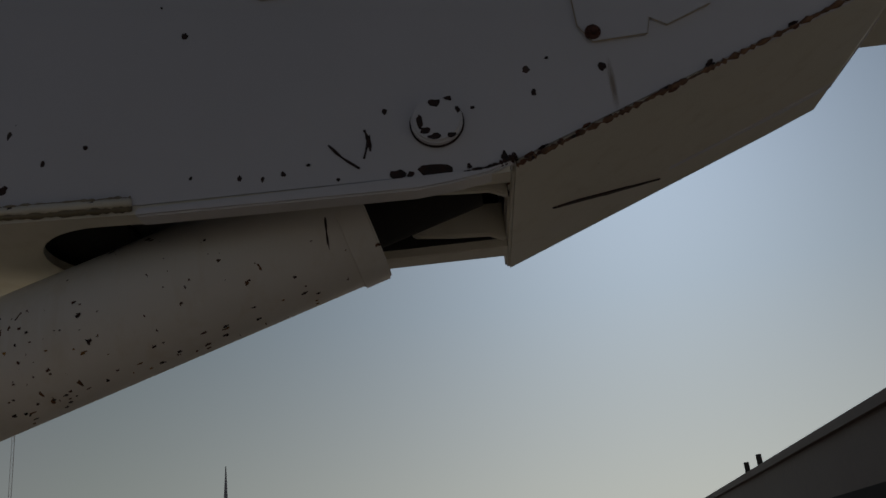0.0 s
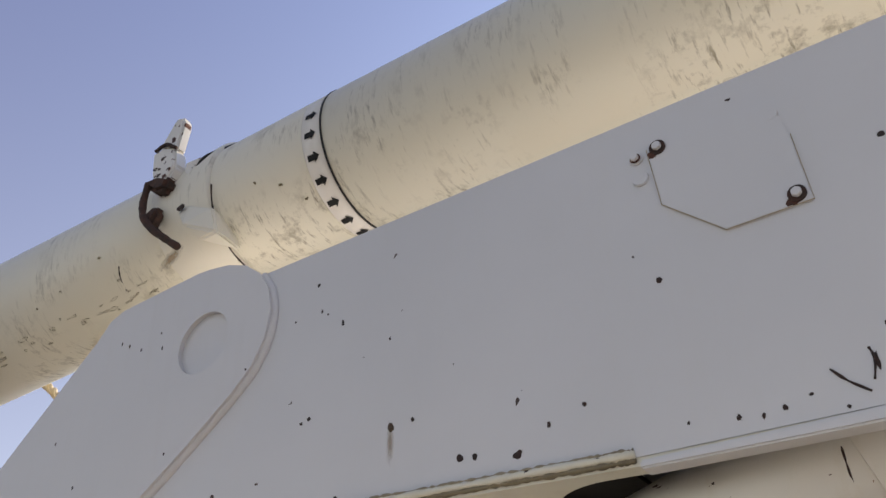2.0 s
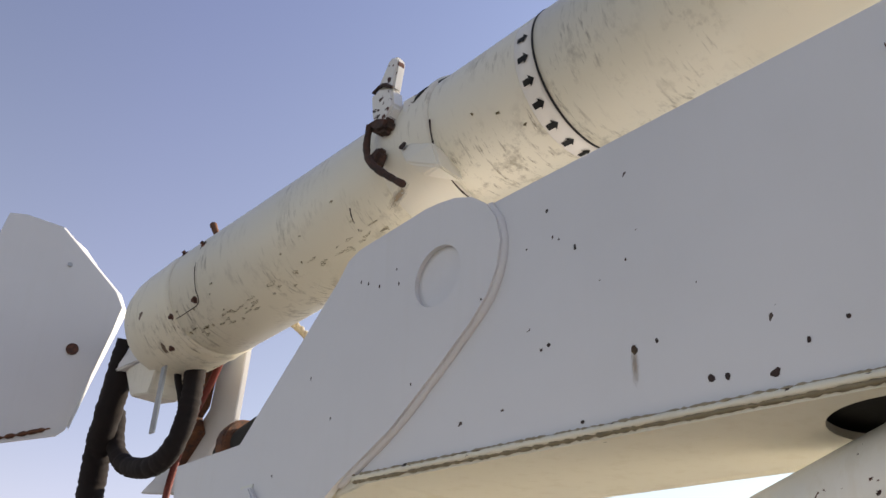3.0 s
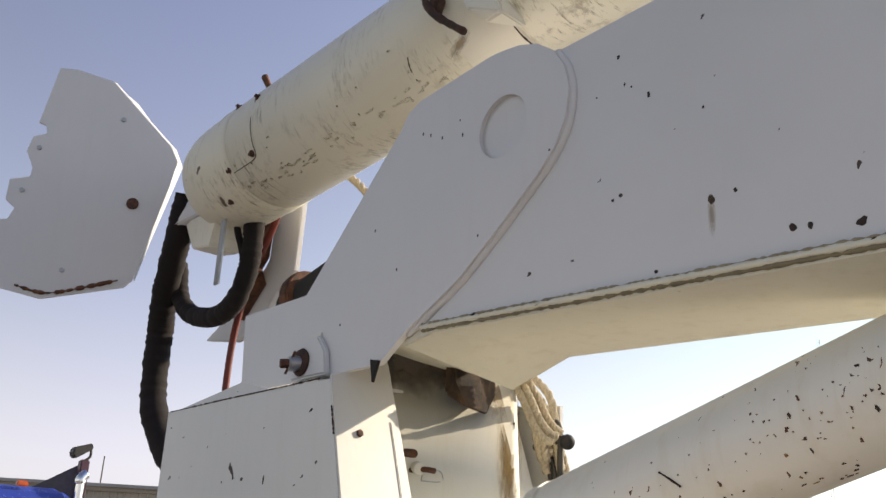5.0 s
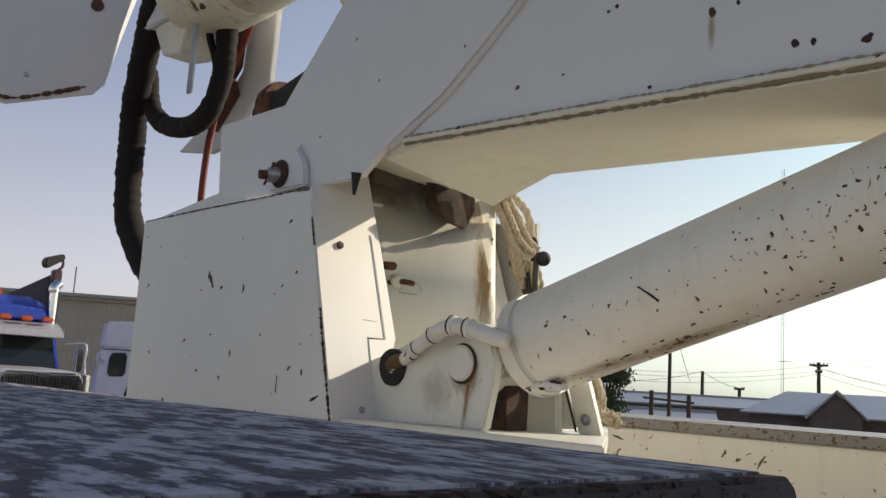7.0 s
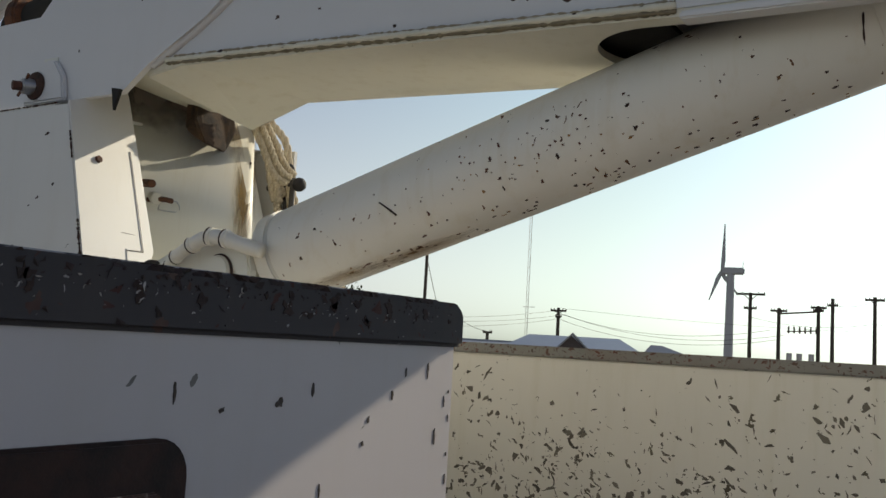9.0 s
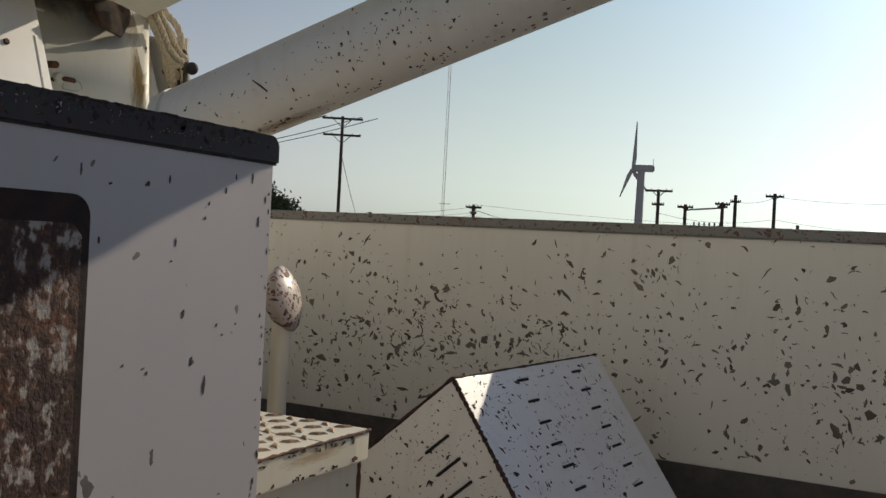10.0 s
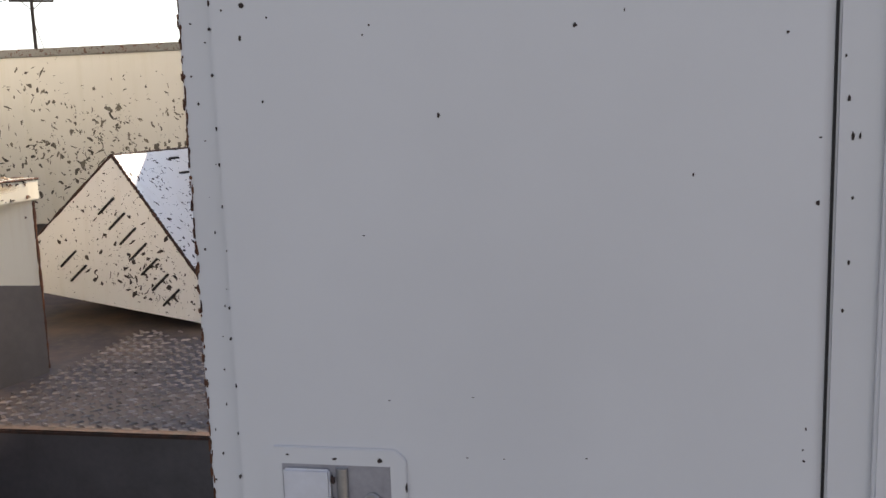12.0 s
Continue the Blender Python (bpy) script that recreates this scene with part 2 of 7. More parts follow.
def speckled_top():
    k = Nodes("worn_non_slip_top")
    f = k.noise(24, 6, k.place((1, 2.2, 1)), 0.7)
    g = k.noise(90, 3)
    c = k.mix(k.ramp(f, 0.46, 0.56), (0.045, 0.043, 0.06), (0.42, 0.42, 0.46))
    c = k.mix(k.math('MULTIPLY', k.ramp(g, 0.45, 0.7), 0.4), c, (0.16, 0.16, 0.19))
    k.bump(k.math('ADD', f, g), 0.5, 0.003)
    return k.done(c, 0.8)


TOP = speckled_top()
RUST = rust_mat("rust")
def rust_panel():
    k = Nodes("rusted_white_panel")
    f, g, h = k.noise(78, 6, k.place((1, 1, 0.7)), 0.62), k.noise(9, 4), k.noise(120, 3)
    c = k.mix(k.ramp(f, 0.41, 0.49), (0.38, 0.34, 0.31), (0.135, 0.048, 0.021))
    c = k.mix(k.ramp(k.math('ADD', k.math('MULTIPLY', f, 0.6), k.math('MULTIPLY', g, 0.4)), 0.455, 0.53), c, (0.045, 0.02, 0.015))
    c = k.mix(k.math('MULTIPLY', k.ramp(h, 0.5, 0.75), 0.5), c, (0.12, 0.06, 0.035))
    k.bump(k.math('ADD', f, h), 0.5, 0.003)
    return k.done(c, 0.75)


RUST_PANEL = rust_panel()
DARK_RUST = rust_mat("dark_edge_rust", (0.075, 0.032, 0.02), (0.03, 0.02, 0.016), 60)
SPOT = rust_mat("paint_chip_rust", (0.05, 0.022, 0.016), (0.025, 0.02, 0.018), 120)
BOLT = rust_mat("rusty_bolt_steel", (0.13, 0.05, 0.03), (0.05, 0.025, 0.02), 90)
STAIN = plain("rust_stain", (0.42, 0.31, 0.16), 0.7)
BLACK = plain("black_rubber", (0.014, 0.012, 0.012), 0.75, 0, 0.4, 20)
HOSE = plain("black_fabric_hose", (0.009, 0.005, 0.005), 0.95, 0, 0.5, 45, 0.9)
# near-black that paints shade inside openings; also colours the grimy motor
SHADE_DARK = plain("shade_and_grime_dark", (0.02, 0.018, 0.016), 0.9)
STEEL = plain("dull_steel", (0.4, 0.4, 0.4), 0.38, 0.9, 0.2, 30)
DARKSTEEL = plain("dark_grab_steel", (0.06, 0.055, 0.05), 0.5, 0.6, 0.35, 25)
CHROME = plain("chrome", (0.75, 0.75, 0.75), 0.12, 1.0, 0.04)
YELLOW = plain("yellow_hose_plastic", (0.46, 0.43, 0.05), 0.5, 0, 0.35)
ORANGE = plain("orange_cable", (0.15, 0.022, 0.014), 0.6)
ROPE = plain("rope_fibre", (0.46, 0.39, 0.28), 0.9, 0, 0.3, 160, 0.8)
ARROW = plain("black_print", (0.02, 0.02, 0.02), 0.6)
GROUND = plain("dusty_gravel", (0.2, 0.175, 0.14), 0.95, 0, 0.35, 1.2, 0.6)
SIDING = plain("beige_steel_siding", (0.42, 0.38, 0.32), 0.5, 0, 0.12, 0.8)
METALROOF = plain("galvanised_roof", (0.3, 0.306, 0.324), 0.35, 0.5, 0.12, 0.7)
WOODWALL = plain("dark_house_wall", (0.11, 0.09, 0.085), 0.8, 0, 0.25, 1.0)
BLUE = plain("blue_truck_paint", (0.03, 0.06, 0.32), 0.25, 0, 0.1)
MAROON = plain("maroon_truck_paint", (0.09, 0.035, 0.05), 0.4, 0, 0.2)
SILVER = plain("dusty_silver", (0.45, 0.43, 0.43), 0.35, 0.4, 0.12)
TRUCKWHITE = plain("white_truck_paint", (0.6, 0.6, 0.63), 0.35, 0, 0.08)
DARKBOX = plain("dark_trailer_panel", (0.08, 0.07, 0.075), 0.6)
AMBER = plain("amber_lens", (0.6, 0.11, 0.03), 0.3)
POLE = plain("weathered_pole_wood", (0.07, 0.055, 0.045), 0.9, 0, 0.3, 4, 0.3, (1, 1, 0.1))
WIRE = plain("line_wire", (0.025, 0.025, 0.025), 0.6)
TURBINE = plain("turbine_white", (0.42, 0.42, 0.43), 0.5, 0, 0.06, 0.4)
LATTICE = plain("lattice_steel", (0.42, 0.4, 0.4), 0.6)
BARK = plain("bark", (0.09, 0.065, 0.045), 0.9)
LEAF = plain("leaves", (0.05, 0.075, 0.03), 0.65, 0, 0.5, 3)
k = Nodes("cab_glass")
k.b.inputs["Transmission Weight"].default_value = 0.0
GLASS = k.done((0.015, 0.02, 0.02), 0.06)


# ---- mesh helpers ----
def thing(name, base, label, category, group="", kind=""):
    ob = new(name)
    ob.location = base
    ob.empty_display_size = 0.1
    return tagged(ob, label, category, group, kind)


def part(name, bm, material, parent=None, label=""):
    bmesh.ops.recalc_face_normals(bm, faces=bm.faces[:])
    me = bpy.data.meshes.new(name)
    bm.to_mesh(me)
    bm.free()
    me.materials.append(material)
    ob = new(name, me)
    if parent:
        ob.parent = parent
        if parent.type == 'EMPTY':
            ob.matrix_parent_inverse = Matrix.Translation(parent.location).inverted()
    return tagged(ob, label)


def single(name, bm, material, label, category, kind="", group=""):
    return tagged(part(name, bm, material), label, category, group, kind)


def soft(bm, width, segments=2, angle=0.5):
    es = [e for e in bm.edges if len(e.link_faces) == 2 and e.calc_face_angle(0) > angle]
    bmesh.ops.bevel(bm, geom=es, offset=width, segments=segments, affect='EDGES', clamp_overlap=True)
    return bm


def smooth(bm, angle=0.6):
    for f in bm.faces:
        f.smooth = True
    for e in bm.edges:
        e.smooth = len(e.link_faces) == 2 and e.calc_face_angle(0) < angle
    return bm


def box(a, b, bevel=0.0):
    bm = bmesh.new()
    bmesh.ops.create_cube(bm, size=1)
    for v in bm.verts:
        v.co = Vector([(a[i] + b[i]) / 2 + v.co[i] * (b[i] - a[i]) for i in range(3)])
    return soft(bm, bevel) if bevel else bm


def prism(points, axis, lo, hi, bevel=0.0):
    """A plate: an outline in the two other axes, from lo to hi along axis."""
    bm = bmesh.new()

    def at(p, d):
        c = list(p)
        c.insert("xyz".index(axis), d)
        return bm.verts.new(c)
    a, b = [at(p, lo) for p in points], [at(p, hi) for p in points]
    bm.faces.new(a)
    bm.faces.new(b[::-1])
    n = len(points)
    for i in range(n):
        bm.faces.new((a[i], a[(i + 1) % n], b[(i + 1) % n], b[i]))
    bmesh.ops.recalc_face_normals(bm, faces=bm.faces[:])
    return soft(bm, bevel) if bevel else bm


def hull(points, bevel=0.0):
    bm = bmesh.new()
    for p in points:
        bm.verts.new(p)
    bmesh.ops.convex_hull(bm, input=bm.verts[:])
    bmesh.ops.dissolve_limit(bm, angle_limit=0.02, verts=bm.verts[:], edges=bm.edges[:])
    return soft(bm, bevel) if bevel else bm


def cyl(a, b, r, r2=None, seg=32, bevel=0.0):
    bm = bmesh.new()
    a, b = Vector(a), Vector(b)
    bmesh.ops.create_cone(bm, cap_ends=True, segments=seg, radius1=r, radius2=r if r2 is None else r2, depth=(b - a).length)
    if bevel:
        bmesh.ops.bevel(bm, geom=[e for e in bm.edges if e.calc_face_angle(0) > 1.2], offset=bevel, segments=3, affect='EDGES')
    bm.transform(Matrix.Translation((a + b) / 2) @ (b - a).to_track_quat("Z", "Y").to_matrix().to_4x4())
    return smooth(bm)


def tube(points, r, seg=12, steps=6, wobble=0.0):
    """A round pipe along a smooth line through the points; r: one radius, or one for each point."""
    ps = [Vector(p) for p in points]
    rs = list(r) if isinstance(r, (list, tuple)) else [r] * len(ps)
    line, rad = [], []
    for i in range(len(ps) - 1):
        p0, p1, p2, p3 = ps[max(i - 1, 0)], ps[i], ps[i + 1], ps[min(i + 2, len(ps) - 1)]
        for j in range(steps):
            u = j / steps
            line.append(0.5 * (2 * p1 + (p2 - p0) * u + (2 * p0 - 5 * p1 + 4 * p2 - p3) * u * u + (3 * p1 - p0 - 3 * p2 + p3) * u ** 3))
            rad.append(rs[i] + (rs[i + 1] - rs[i]) * u)
    line.append(ps[-1])
    rad.append(rs[-1])
    bm = bmesh.new()
    rings, side = [], None
    for i, p in enumerate(line):
        d = (line[min(i + 1, len(line) - 1)] - line[max(i - 1, 0)]).normalized()
        if side is None:
            side = d.orthogonal().normalized()
        side = (side - d * side.dot(d)).normalized()
        up = d.cross(side)
        q = rad[i] * (1 + wobble * random.uniform(-1, 1))
        rings.append([bm.verts.new(p + (side * math.cos(2 * math.pi * s / seg) + up * math.sin(2 * math.pi * s / seg)) * q) for s in range(seg)])
    for a, b in zip(rings, rings[1:]):
        for s in range(seg):
            bm.faces.new((a[s], a[(s + 1) % seg], b[(s + 1) % seg], b[s]))
    bm.faces.new(rings[0])
    bm.faces.new(rings[-1][::-1])
    return smooth(bm)


def lathe(profile, a, axis, seg=48):
    """A body of revolution: (distance along the axis, radius) from point a."""
    axis = Vector(axis).normalized()
    s = axis.orthogonal().normalized()
    u = axis.cross(s)
    bm = bmesh.new()
    rings = []
    for d, r in profile:
        c = Vector(a) + axis * d
        rings.append([bm.verts.new(c + (s * math.cos(2 * math.pi * i / seg) + u * math.sin(2 * math.pi * i / seg)) * max(r, 0.0005)) for i in range(seg)])
    for p, q in zip(rings, rings[1:]):
        for i in range(seg):
            bm.faces.new((p[i], p[(i + 1) % seg], q[(i + 1) % seg], q[i]))
    bm.faces.new(rings[0])
    bm.faces.new(rings[-1][::-1])
    return smooth(bm, 0.5)


def merge(*bms):
    out = bmesh.new()
    for b in bms:
        me = bpy.data.meshes.new("tmp")
        b.to_mesh(me)
        b.free()
        out.from_mesh(me)
        bpy.data.meshes.remove(me)
    return out


def blot(c, u, v, a, b, seed, lift=0.0006, ragged=0.6):
    """A thin ragged flake on a surface: centre, the two directions along the surface, half sizes."""
    rng = random.Random(seed)
    c, u, v = Vector(c), Vector(u), Vector(v)
    n = u.cross(v).normalized()
    bm = bmesh.new()
    ring = []
    for i in range(11):
        t = 2 * math.pi * i / 11
        q = rng.uniform(ragged, 1.15)
        ring.append((u * math.cos(t) * a * q + v * math.sin(t) * b * q))
    lo = [bm.verts.new(c + p - n * 0.002) for p in ring]
    hi = [bm.verts.new(c + p * 0.96 + n * lift) for p in ring]
    bm.faces.new(hi)
    for i in range(11):
        bm.faces.new((lo[i], lo[(i + 1) % 11], hi[(i + 1) % 11], hi[i]))
    return bm


def bolt_at(name, c, n, r, parent, material=BOLT, washer=None, tall=0.008):
    """A hexagon bolt head with its washer."""
    n = Vector(n)
    w = part(name, cyl(Vector(c) - n * 0.002, Vector(c) + n * 0.0025, r, seg=20), washer or material, parent)
    head = bmesh.new()
    bmesh.ops.create_cone(head, cap_ends=True, segments=6, radius1=r * 0.62, radius2=r * 0.58, depth=tall)
    soft(head, r * 0.08, 1)
    head.transform(Matrix.Translation(Vector(c) + n * (0.0025 + tall / 2)) @ n.to_track_quat("Z", "Y").to_matrix().to_4x4())
    part("bolt_head", head, material, w)
    return w


def stain_mat(name, col, grain=5.0, strength=0.9):
    """A soft-edged stain that thins out to its rim."""
    k = Nodes(name)
    ln = k.n("ShaderNodeVectorMath")
    ln.operation = 'LENGTH'
    k.put(ln.inputs[0], k.place((1, 1, 0)))
    a = k.math('ADD', k.math('SUBTRACT', 1.0, ln.outputs["Value"]), k.math('MULTIPLY', k.math('SUBTRACT', k.noise(grain, 5, None, 0.65), 0.5), 1.3))
    k.put(k.b.inputs["Alpha"], k.math('MULTIPLY', k.ramp(a, 0.05, 0.75), strength))
    return k.done(col, 0.7)


def stain(name, at, u, v, a, b, material, parent, lift=0.0012):
    """A stain lying on a surface: centre, two directions along it, half sizes."""
    u, v = Vector(u).normalized(), Vector(v)
    n = u.cross(v).normalized()
    v = n.cross(u)
    bm = bmesh.new()
    bmesh.ops.create_grid(bm, x_segments=1, y_segments=1, size=1.0)
    ob = part(name, bm, material, parent)
    m = Matrix((u * a, v * b, n)).transposed().to_4x4()
    m.translation = Vector(at) + n * lift
    ob.matrix_basis = m
    ob.visible_shadow = False
    return ob


def flake_mat(name, dark, light, rough=0.8):
    """Bare primer or rust where paint has flaked off; every flake has its own tone."""
    k = Nodes(name)
    geo = k.n("ShaderNodeNewGeometry")
    f = k.math('ADD', k.math('MULTIPLY', geo.outputs["Random Per Island"], 0.75), k.math('MULTIPLY', k.noise(70, 4), 0.35))
    k.bump(k.noise(160, 3), 0.3, 0.001)
    return k.done(k.mix(f, dark, light), rough)


def flakes(name, count, seed, at, u, v, spread, sizes, material, parent, label="", lift=0.0008, slant=None):
    """Many ragged chips on a flat surface. spread(rng): a place (p, q) along u and v, or None; sizes: shortest and longest half length."""
    rng = random.Random(seed)
    at, u, v = Vector(at), Vector(u).normalized(), Vector(v)
    n = u.cross(v).normalized()
    v = n.cross(u)
    verts, faces, made = [], [], 0
    while made < count:
        place = spread(rng)
        if place is None:
            continue
        made += 1
        a = sizes[0] + (sizes[1] - sizes[0]) * rng.random() ** 2.6
        turn = rng.uniform(0, math.pi) if slant is None or rng.random() < 0.4 else rng.gauss(slant, 0.4)
        mid = at + u * place[0] + v * place[1]
        k0 = len(verts)
        if rng.random() < 0.5:
            # a bent strip, widest in the middle
            x, y, way = 0.0, 0.0, turn + rng.gauss(0, 0.3)
            bend = rng.gauss(0, 0.35)
            wide = a * (rng.uniform(0.12, 0.24) if rng.random() < 0.45 else rng.uniform(0.25, 0.55))
            links = rng.randint(2, 4)
            step = 2 * a / links
            for i in range(links + 1):
                w = wide * (rng.uniform(0.6, 1.25) if 0 < i < links else rng.uniform(0.1, 0.5))
                for side in (1, -1):
                    w2 = side * w * rng.uniform(0.6, 1.3)
                    verts.append(mid + u * (x - math.sin(way) * w2 - math.cos(turn) * a) + v * (y + math.cos(way) * w2 - math.sin(turn) * a) + n * lift * rng.uniform(0.4, 1.0))
                x, y = x + math.cos(way) * step, y + math.sin(way) * step
                way += bend + rng.gauss(0, 0.25)
            for i in range(links):
                q = k0 + 2 * i
                faces.append((q, q + 1, q + 3, q + 2))
        else:
            a, b = a * 0.75, a * rng.uniform(0.3, 0.7)
            c, w = math.cos(turn), math.sin(turn)
            m = rng.randint(4, 7)
            verts.append(mid + n * lift)
            for i in range(m):
                t = 2 * math.pi * (i + rng.uniform(-0.35, 0.35)) / m
                q = rng.uniform(0.4, 1.25)
                x, y = math.cos(t) * a * q, math.sin(t) * b * q
                verts.append(mid + u * (x * c - y * w) + v * (x * w + y * c) + n * lift * 0.3)
            for i in range(m):
                faces.append((k0, k0 + 1 + i, k0 + 1 + (i + 1) % m))
    me = bpy.data.meshes.new(name)
    me.from_pydata(verts, [], faces)
    me.materials.append(material)
    ob = new(name, me)
    ob.parent = parent
    if parent.type == 'EMPTY':
        ob.matrix_parent_inverse = Matrix.Translation(parent.location).inverted()
    return tagged(ob, label, kind="stuff")


BARE = flake_mat("bare_olive_primer", (0.04, 0.034, 0.026), (0.19, 0.165, 0.13))
BARE_DARK = flake_mat("bare_dark_primer", (0.02, 0.016, 0.014), (0.075, 0.055, 0.045))
RUNS = stain_mat("rust_run_stain", (0.27, 0.14, 0.04), 3.0, 0.75)
OCHRE = stain_mat("ochre_rust_stain", (0.3, 0.18, 0.05), 4.0, 0.75)
THIN = stain_mat("thin_rust_stain", (0.32, 0.2, 0.08), 4.0, 0.5)
HAZE = stain_mat("thin_grey_grime", (0.4, 0.36, 0.3), 2.0, 0.35)
SOOT = stain_mat("dark_grease_stain", (0.03, 0.022, 0.018), 3.0, 0.95)
X, Y, Z = Vector((1, 0, 0)), Vector((0, 1, 0)), Vector((0, 0, 1))

# ---- ground ----
bm = bmesh.new()
rings = []
for r, z in ((0.01, 0), (6, 0), (12, -0.1), (20, -0.5), (35, -1.4), (60, -2.6), (120, -3.0), (400, -3.0), (1200, -3.0), (4000, -3.0)):
    rings.append([bm.verts.new((r * math.cos(2 * math.pi * i / 64), 1 + r * math.sin(2 * math.pi * i / 64), z)) for i in range(64)])
for a, b in zip(rings, rings[1:]):
    for i in range(64):
        bm.faces.new((a[i], a[(i + 1) % 64], b[(i + 1) % 64], b[i]))
bm.faces.new(rings[0])
single("ground", smooth(bm), GROUND, "dusty gravel yard reaching to the horizon", "ground", "structure")

# ---- truck bed ----
bed = thing("truck_bed", (-0.5, 1.2, 0.9), "grey-decked steel truck bed with chipped cream side wall", "truck bed")
part("deck", box((-3.4, 0.352, 1.04), (2.6, 2.0, 1.16)), DECK, bed, "dusty grey diamond-plate deck")
# rust made wide: its dark colour also stands in for shade along the front
part("deck_edge", box((-3.4, 0.327, 1.153), (2.6, 0.3515, 1.1618), 0.003), DARK_RUST, bed, "rusty deck edge")
part("riser", box((-3.4, 0.333, 0.45), (2.6, 0.351, 1.1525)), NAVY, bed, "dark blue-grey side of the deck")
part("side_wall", box((-3.4, 2.0, 1.332), (2.6, 2.44, 1.952), 0.003), WALL, bed, "cream wall with chipped paint")

CLUMPS = [(random.Random(90 + i).triangular(-1.9, -0.35, -0.95), random.Random(190 + i).triangular(1.36, 1.92, 1.56)) for i in range(46)]
CLUMPS += [(random.Random(290 + i).uniform(-0.6, 0.9), random.Random(390 + i).triangular(1.36, 1.92, 1.55)) for i in range(34)]


def worn_side(rng):
    """Chips gather in clumps low down towards the turret and thin out along the wall."""
    if rng.random() < 0.5:
        c = CLUMPS[rng.randrange(len(CLUMPS))]
        x, z = rng.gauss(c[0], 0.055), rng.gauss(c[1], 0.035)
    else:
        x, z = rng.uniform(-3.2, 1.0), rng.uniform(1.34, 1.945)
        low = min(1.0, max(0.0, (1.93 - z) / 0.4))
        near = 1.0 if x < -0.75 else max(0.0, 1 - (x + 0.75) / 0.8)
        if rng.random() > 0.2 + (0.3 + 0.4 * low) * near + 0.25 * math.exp(-((x - 0.35) / 0.3) ** 2) * low:
            return None
    return (x, z) if 1.336 < z < 1.946 else None


flakes("flaked_paint", 2000, 5, (0, 2.0, 0), X, Z, worn_side, (0.0022, 0.013), BARE, bed, "olive primer showing where paint flaked off", slant=-1.0)
flakes("flaked_paint", 480, 6, (0, 2.0, 0), X, Z, worn_side, (0.009, 0.023), BARE, bed, "large flaked patches")
part("kick_panel", box((-3.4, 1.997, 1.16), (2.6, 2.44, 1.332)), KICK, bed, "dark brown painted kick panel")
part("top_rail", box((-3.4, 1.992, 1.952), (2.6, 2.44, 1.982), 0.004), RAIL, bed, "worn grey top rail")
part("chassis_rail", box((-3.3, 0.75, 0.55), (2.5, 0.95, 1.04), 0.004), BLACK, bed)
part("chassis_rail", box((-3.3, 1.45, 0.55), (2.5, 1.65, 1.04), 0.004), BLACK, bed)
for wx in (-2.6, -1.5):
    for wy in (0.15, 2.2):
        w = part("wheel", lathe([(-0.14, 0.3), (-0.14, 0.47), (-0.1, 0.5), (0.1, 0.5), (0.14, 0.47), (0.14, 0.3)], (wx, wy, 0.5), Y), BLACK, bed)
        part("rim", lathe([(-0.12, 0.1), (-0.12, 0.29), (0.12, 0.29), (0.12, 0.1)], (wx, wy, 0.5), Y, 24), TRUCKWHITE, w)

# raised lugs of the diamond plate, those that show
bm = bmesh.new()
rng = random.Random(4)
row = 0
y = 0.36
while y < 1.5:
    x = -0.44 + (0.0185 if row % 2 else 0)
    while x < 0.55:
        if y + 0.25 * x + rng.uniform(-0.08, 0.08) < 0.93:
            d = (X * 0.85 + Y * 0.5 if row % 2 else X * 0.85 - Y * 0.5).normalized()
            s = Vector((-d.y, d.x, 0))
            c = Vector((x, y, 1.16))
            lo = [bm.verts.new(c + d * a * 0.0135 + s * b * 0.004) for a, b in ((-1, 0), (0, -1), (1, 0), (0, 1))]
            hi = [bm.verts.new(c + d * a * 0.0085 + s * b * 0.0018 + Z * 0.0036) for a, b in ((-1, 0), (0, -1), (1, 0), (0, 1))]
            bm.faces.new(hi)
            for i in range(4):
                bm.faces.new((lo[i], lo[(i + 1) % 4], hi[(i + 1) % 4], hi[i]))
        x += 0.037
    row += 1
    y += 0.0168
LUG = plain("worn_lug_steel", (0.25, 0.215, 0.195), 0.4, 0.4, 0.9, 30)
tagged(part("diamond_relief", bm, LUG, bed, "worn raised diamonds of the deck"), kind="stuff")

# ---- storage box on the near side ----
sb = thing("storage_box", (-1.5, 0.05, 0.6), "white steel side box with black-edged worn non-slip top", "storage box")
XE, YB = -0.346, 0.295
bd = box((-3.3, -0.22, 0.6), (XE, YB - 0.002, 1.985))
es = [e for e in bd.edges if abs(e.verts[0].co.z - e.verts[1].co.z) > 0.5]
bmesh.ops.bevel(bd, geom=es, offset=0.007, segments=4, affect='EDGES')
part("body", smooth(bd, 0.5), BOX, sb, "chipped white body")
part("lower_part", box((-3.2, -0.215, 0.58), (XE + 0.003, YB - 0.006, 1.352), 0.003), LOWER_GREY, sb, "grey lower part")
rim_p = [(-0.26, 1.974), (YB - 0.001, 1.974)]
for i in range(8):
    t = math.pi / 2 * i / 7
    rim_p.append((YB - 0.014 + 0.013 * math.cos(t), 1.9935 + 0.013 * math.sin(t)))
rim_p.append((-0.26, 2.0065))
part("edge_trim", prism(rim_p, "x", -3.34, XE + 0.004, 0.003), TRIM, sb, "scuffed black edge trim")
tp = box((-3.33, -0.25, 1.998), (XE - 0.006, YB - 0.02, 2.008), 0.002)
part("top_plate", tp, TOP, sb, "worn speckled non-slip top")
rng = random.Random(31)
CRUST = rust_mat("crusted_trim_rust", (0.05, 0.026, 0.02), (0.016, 0.01, 0.009), 90)
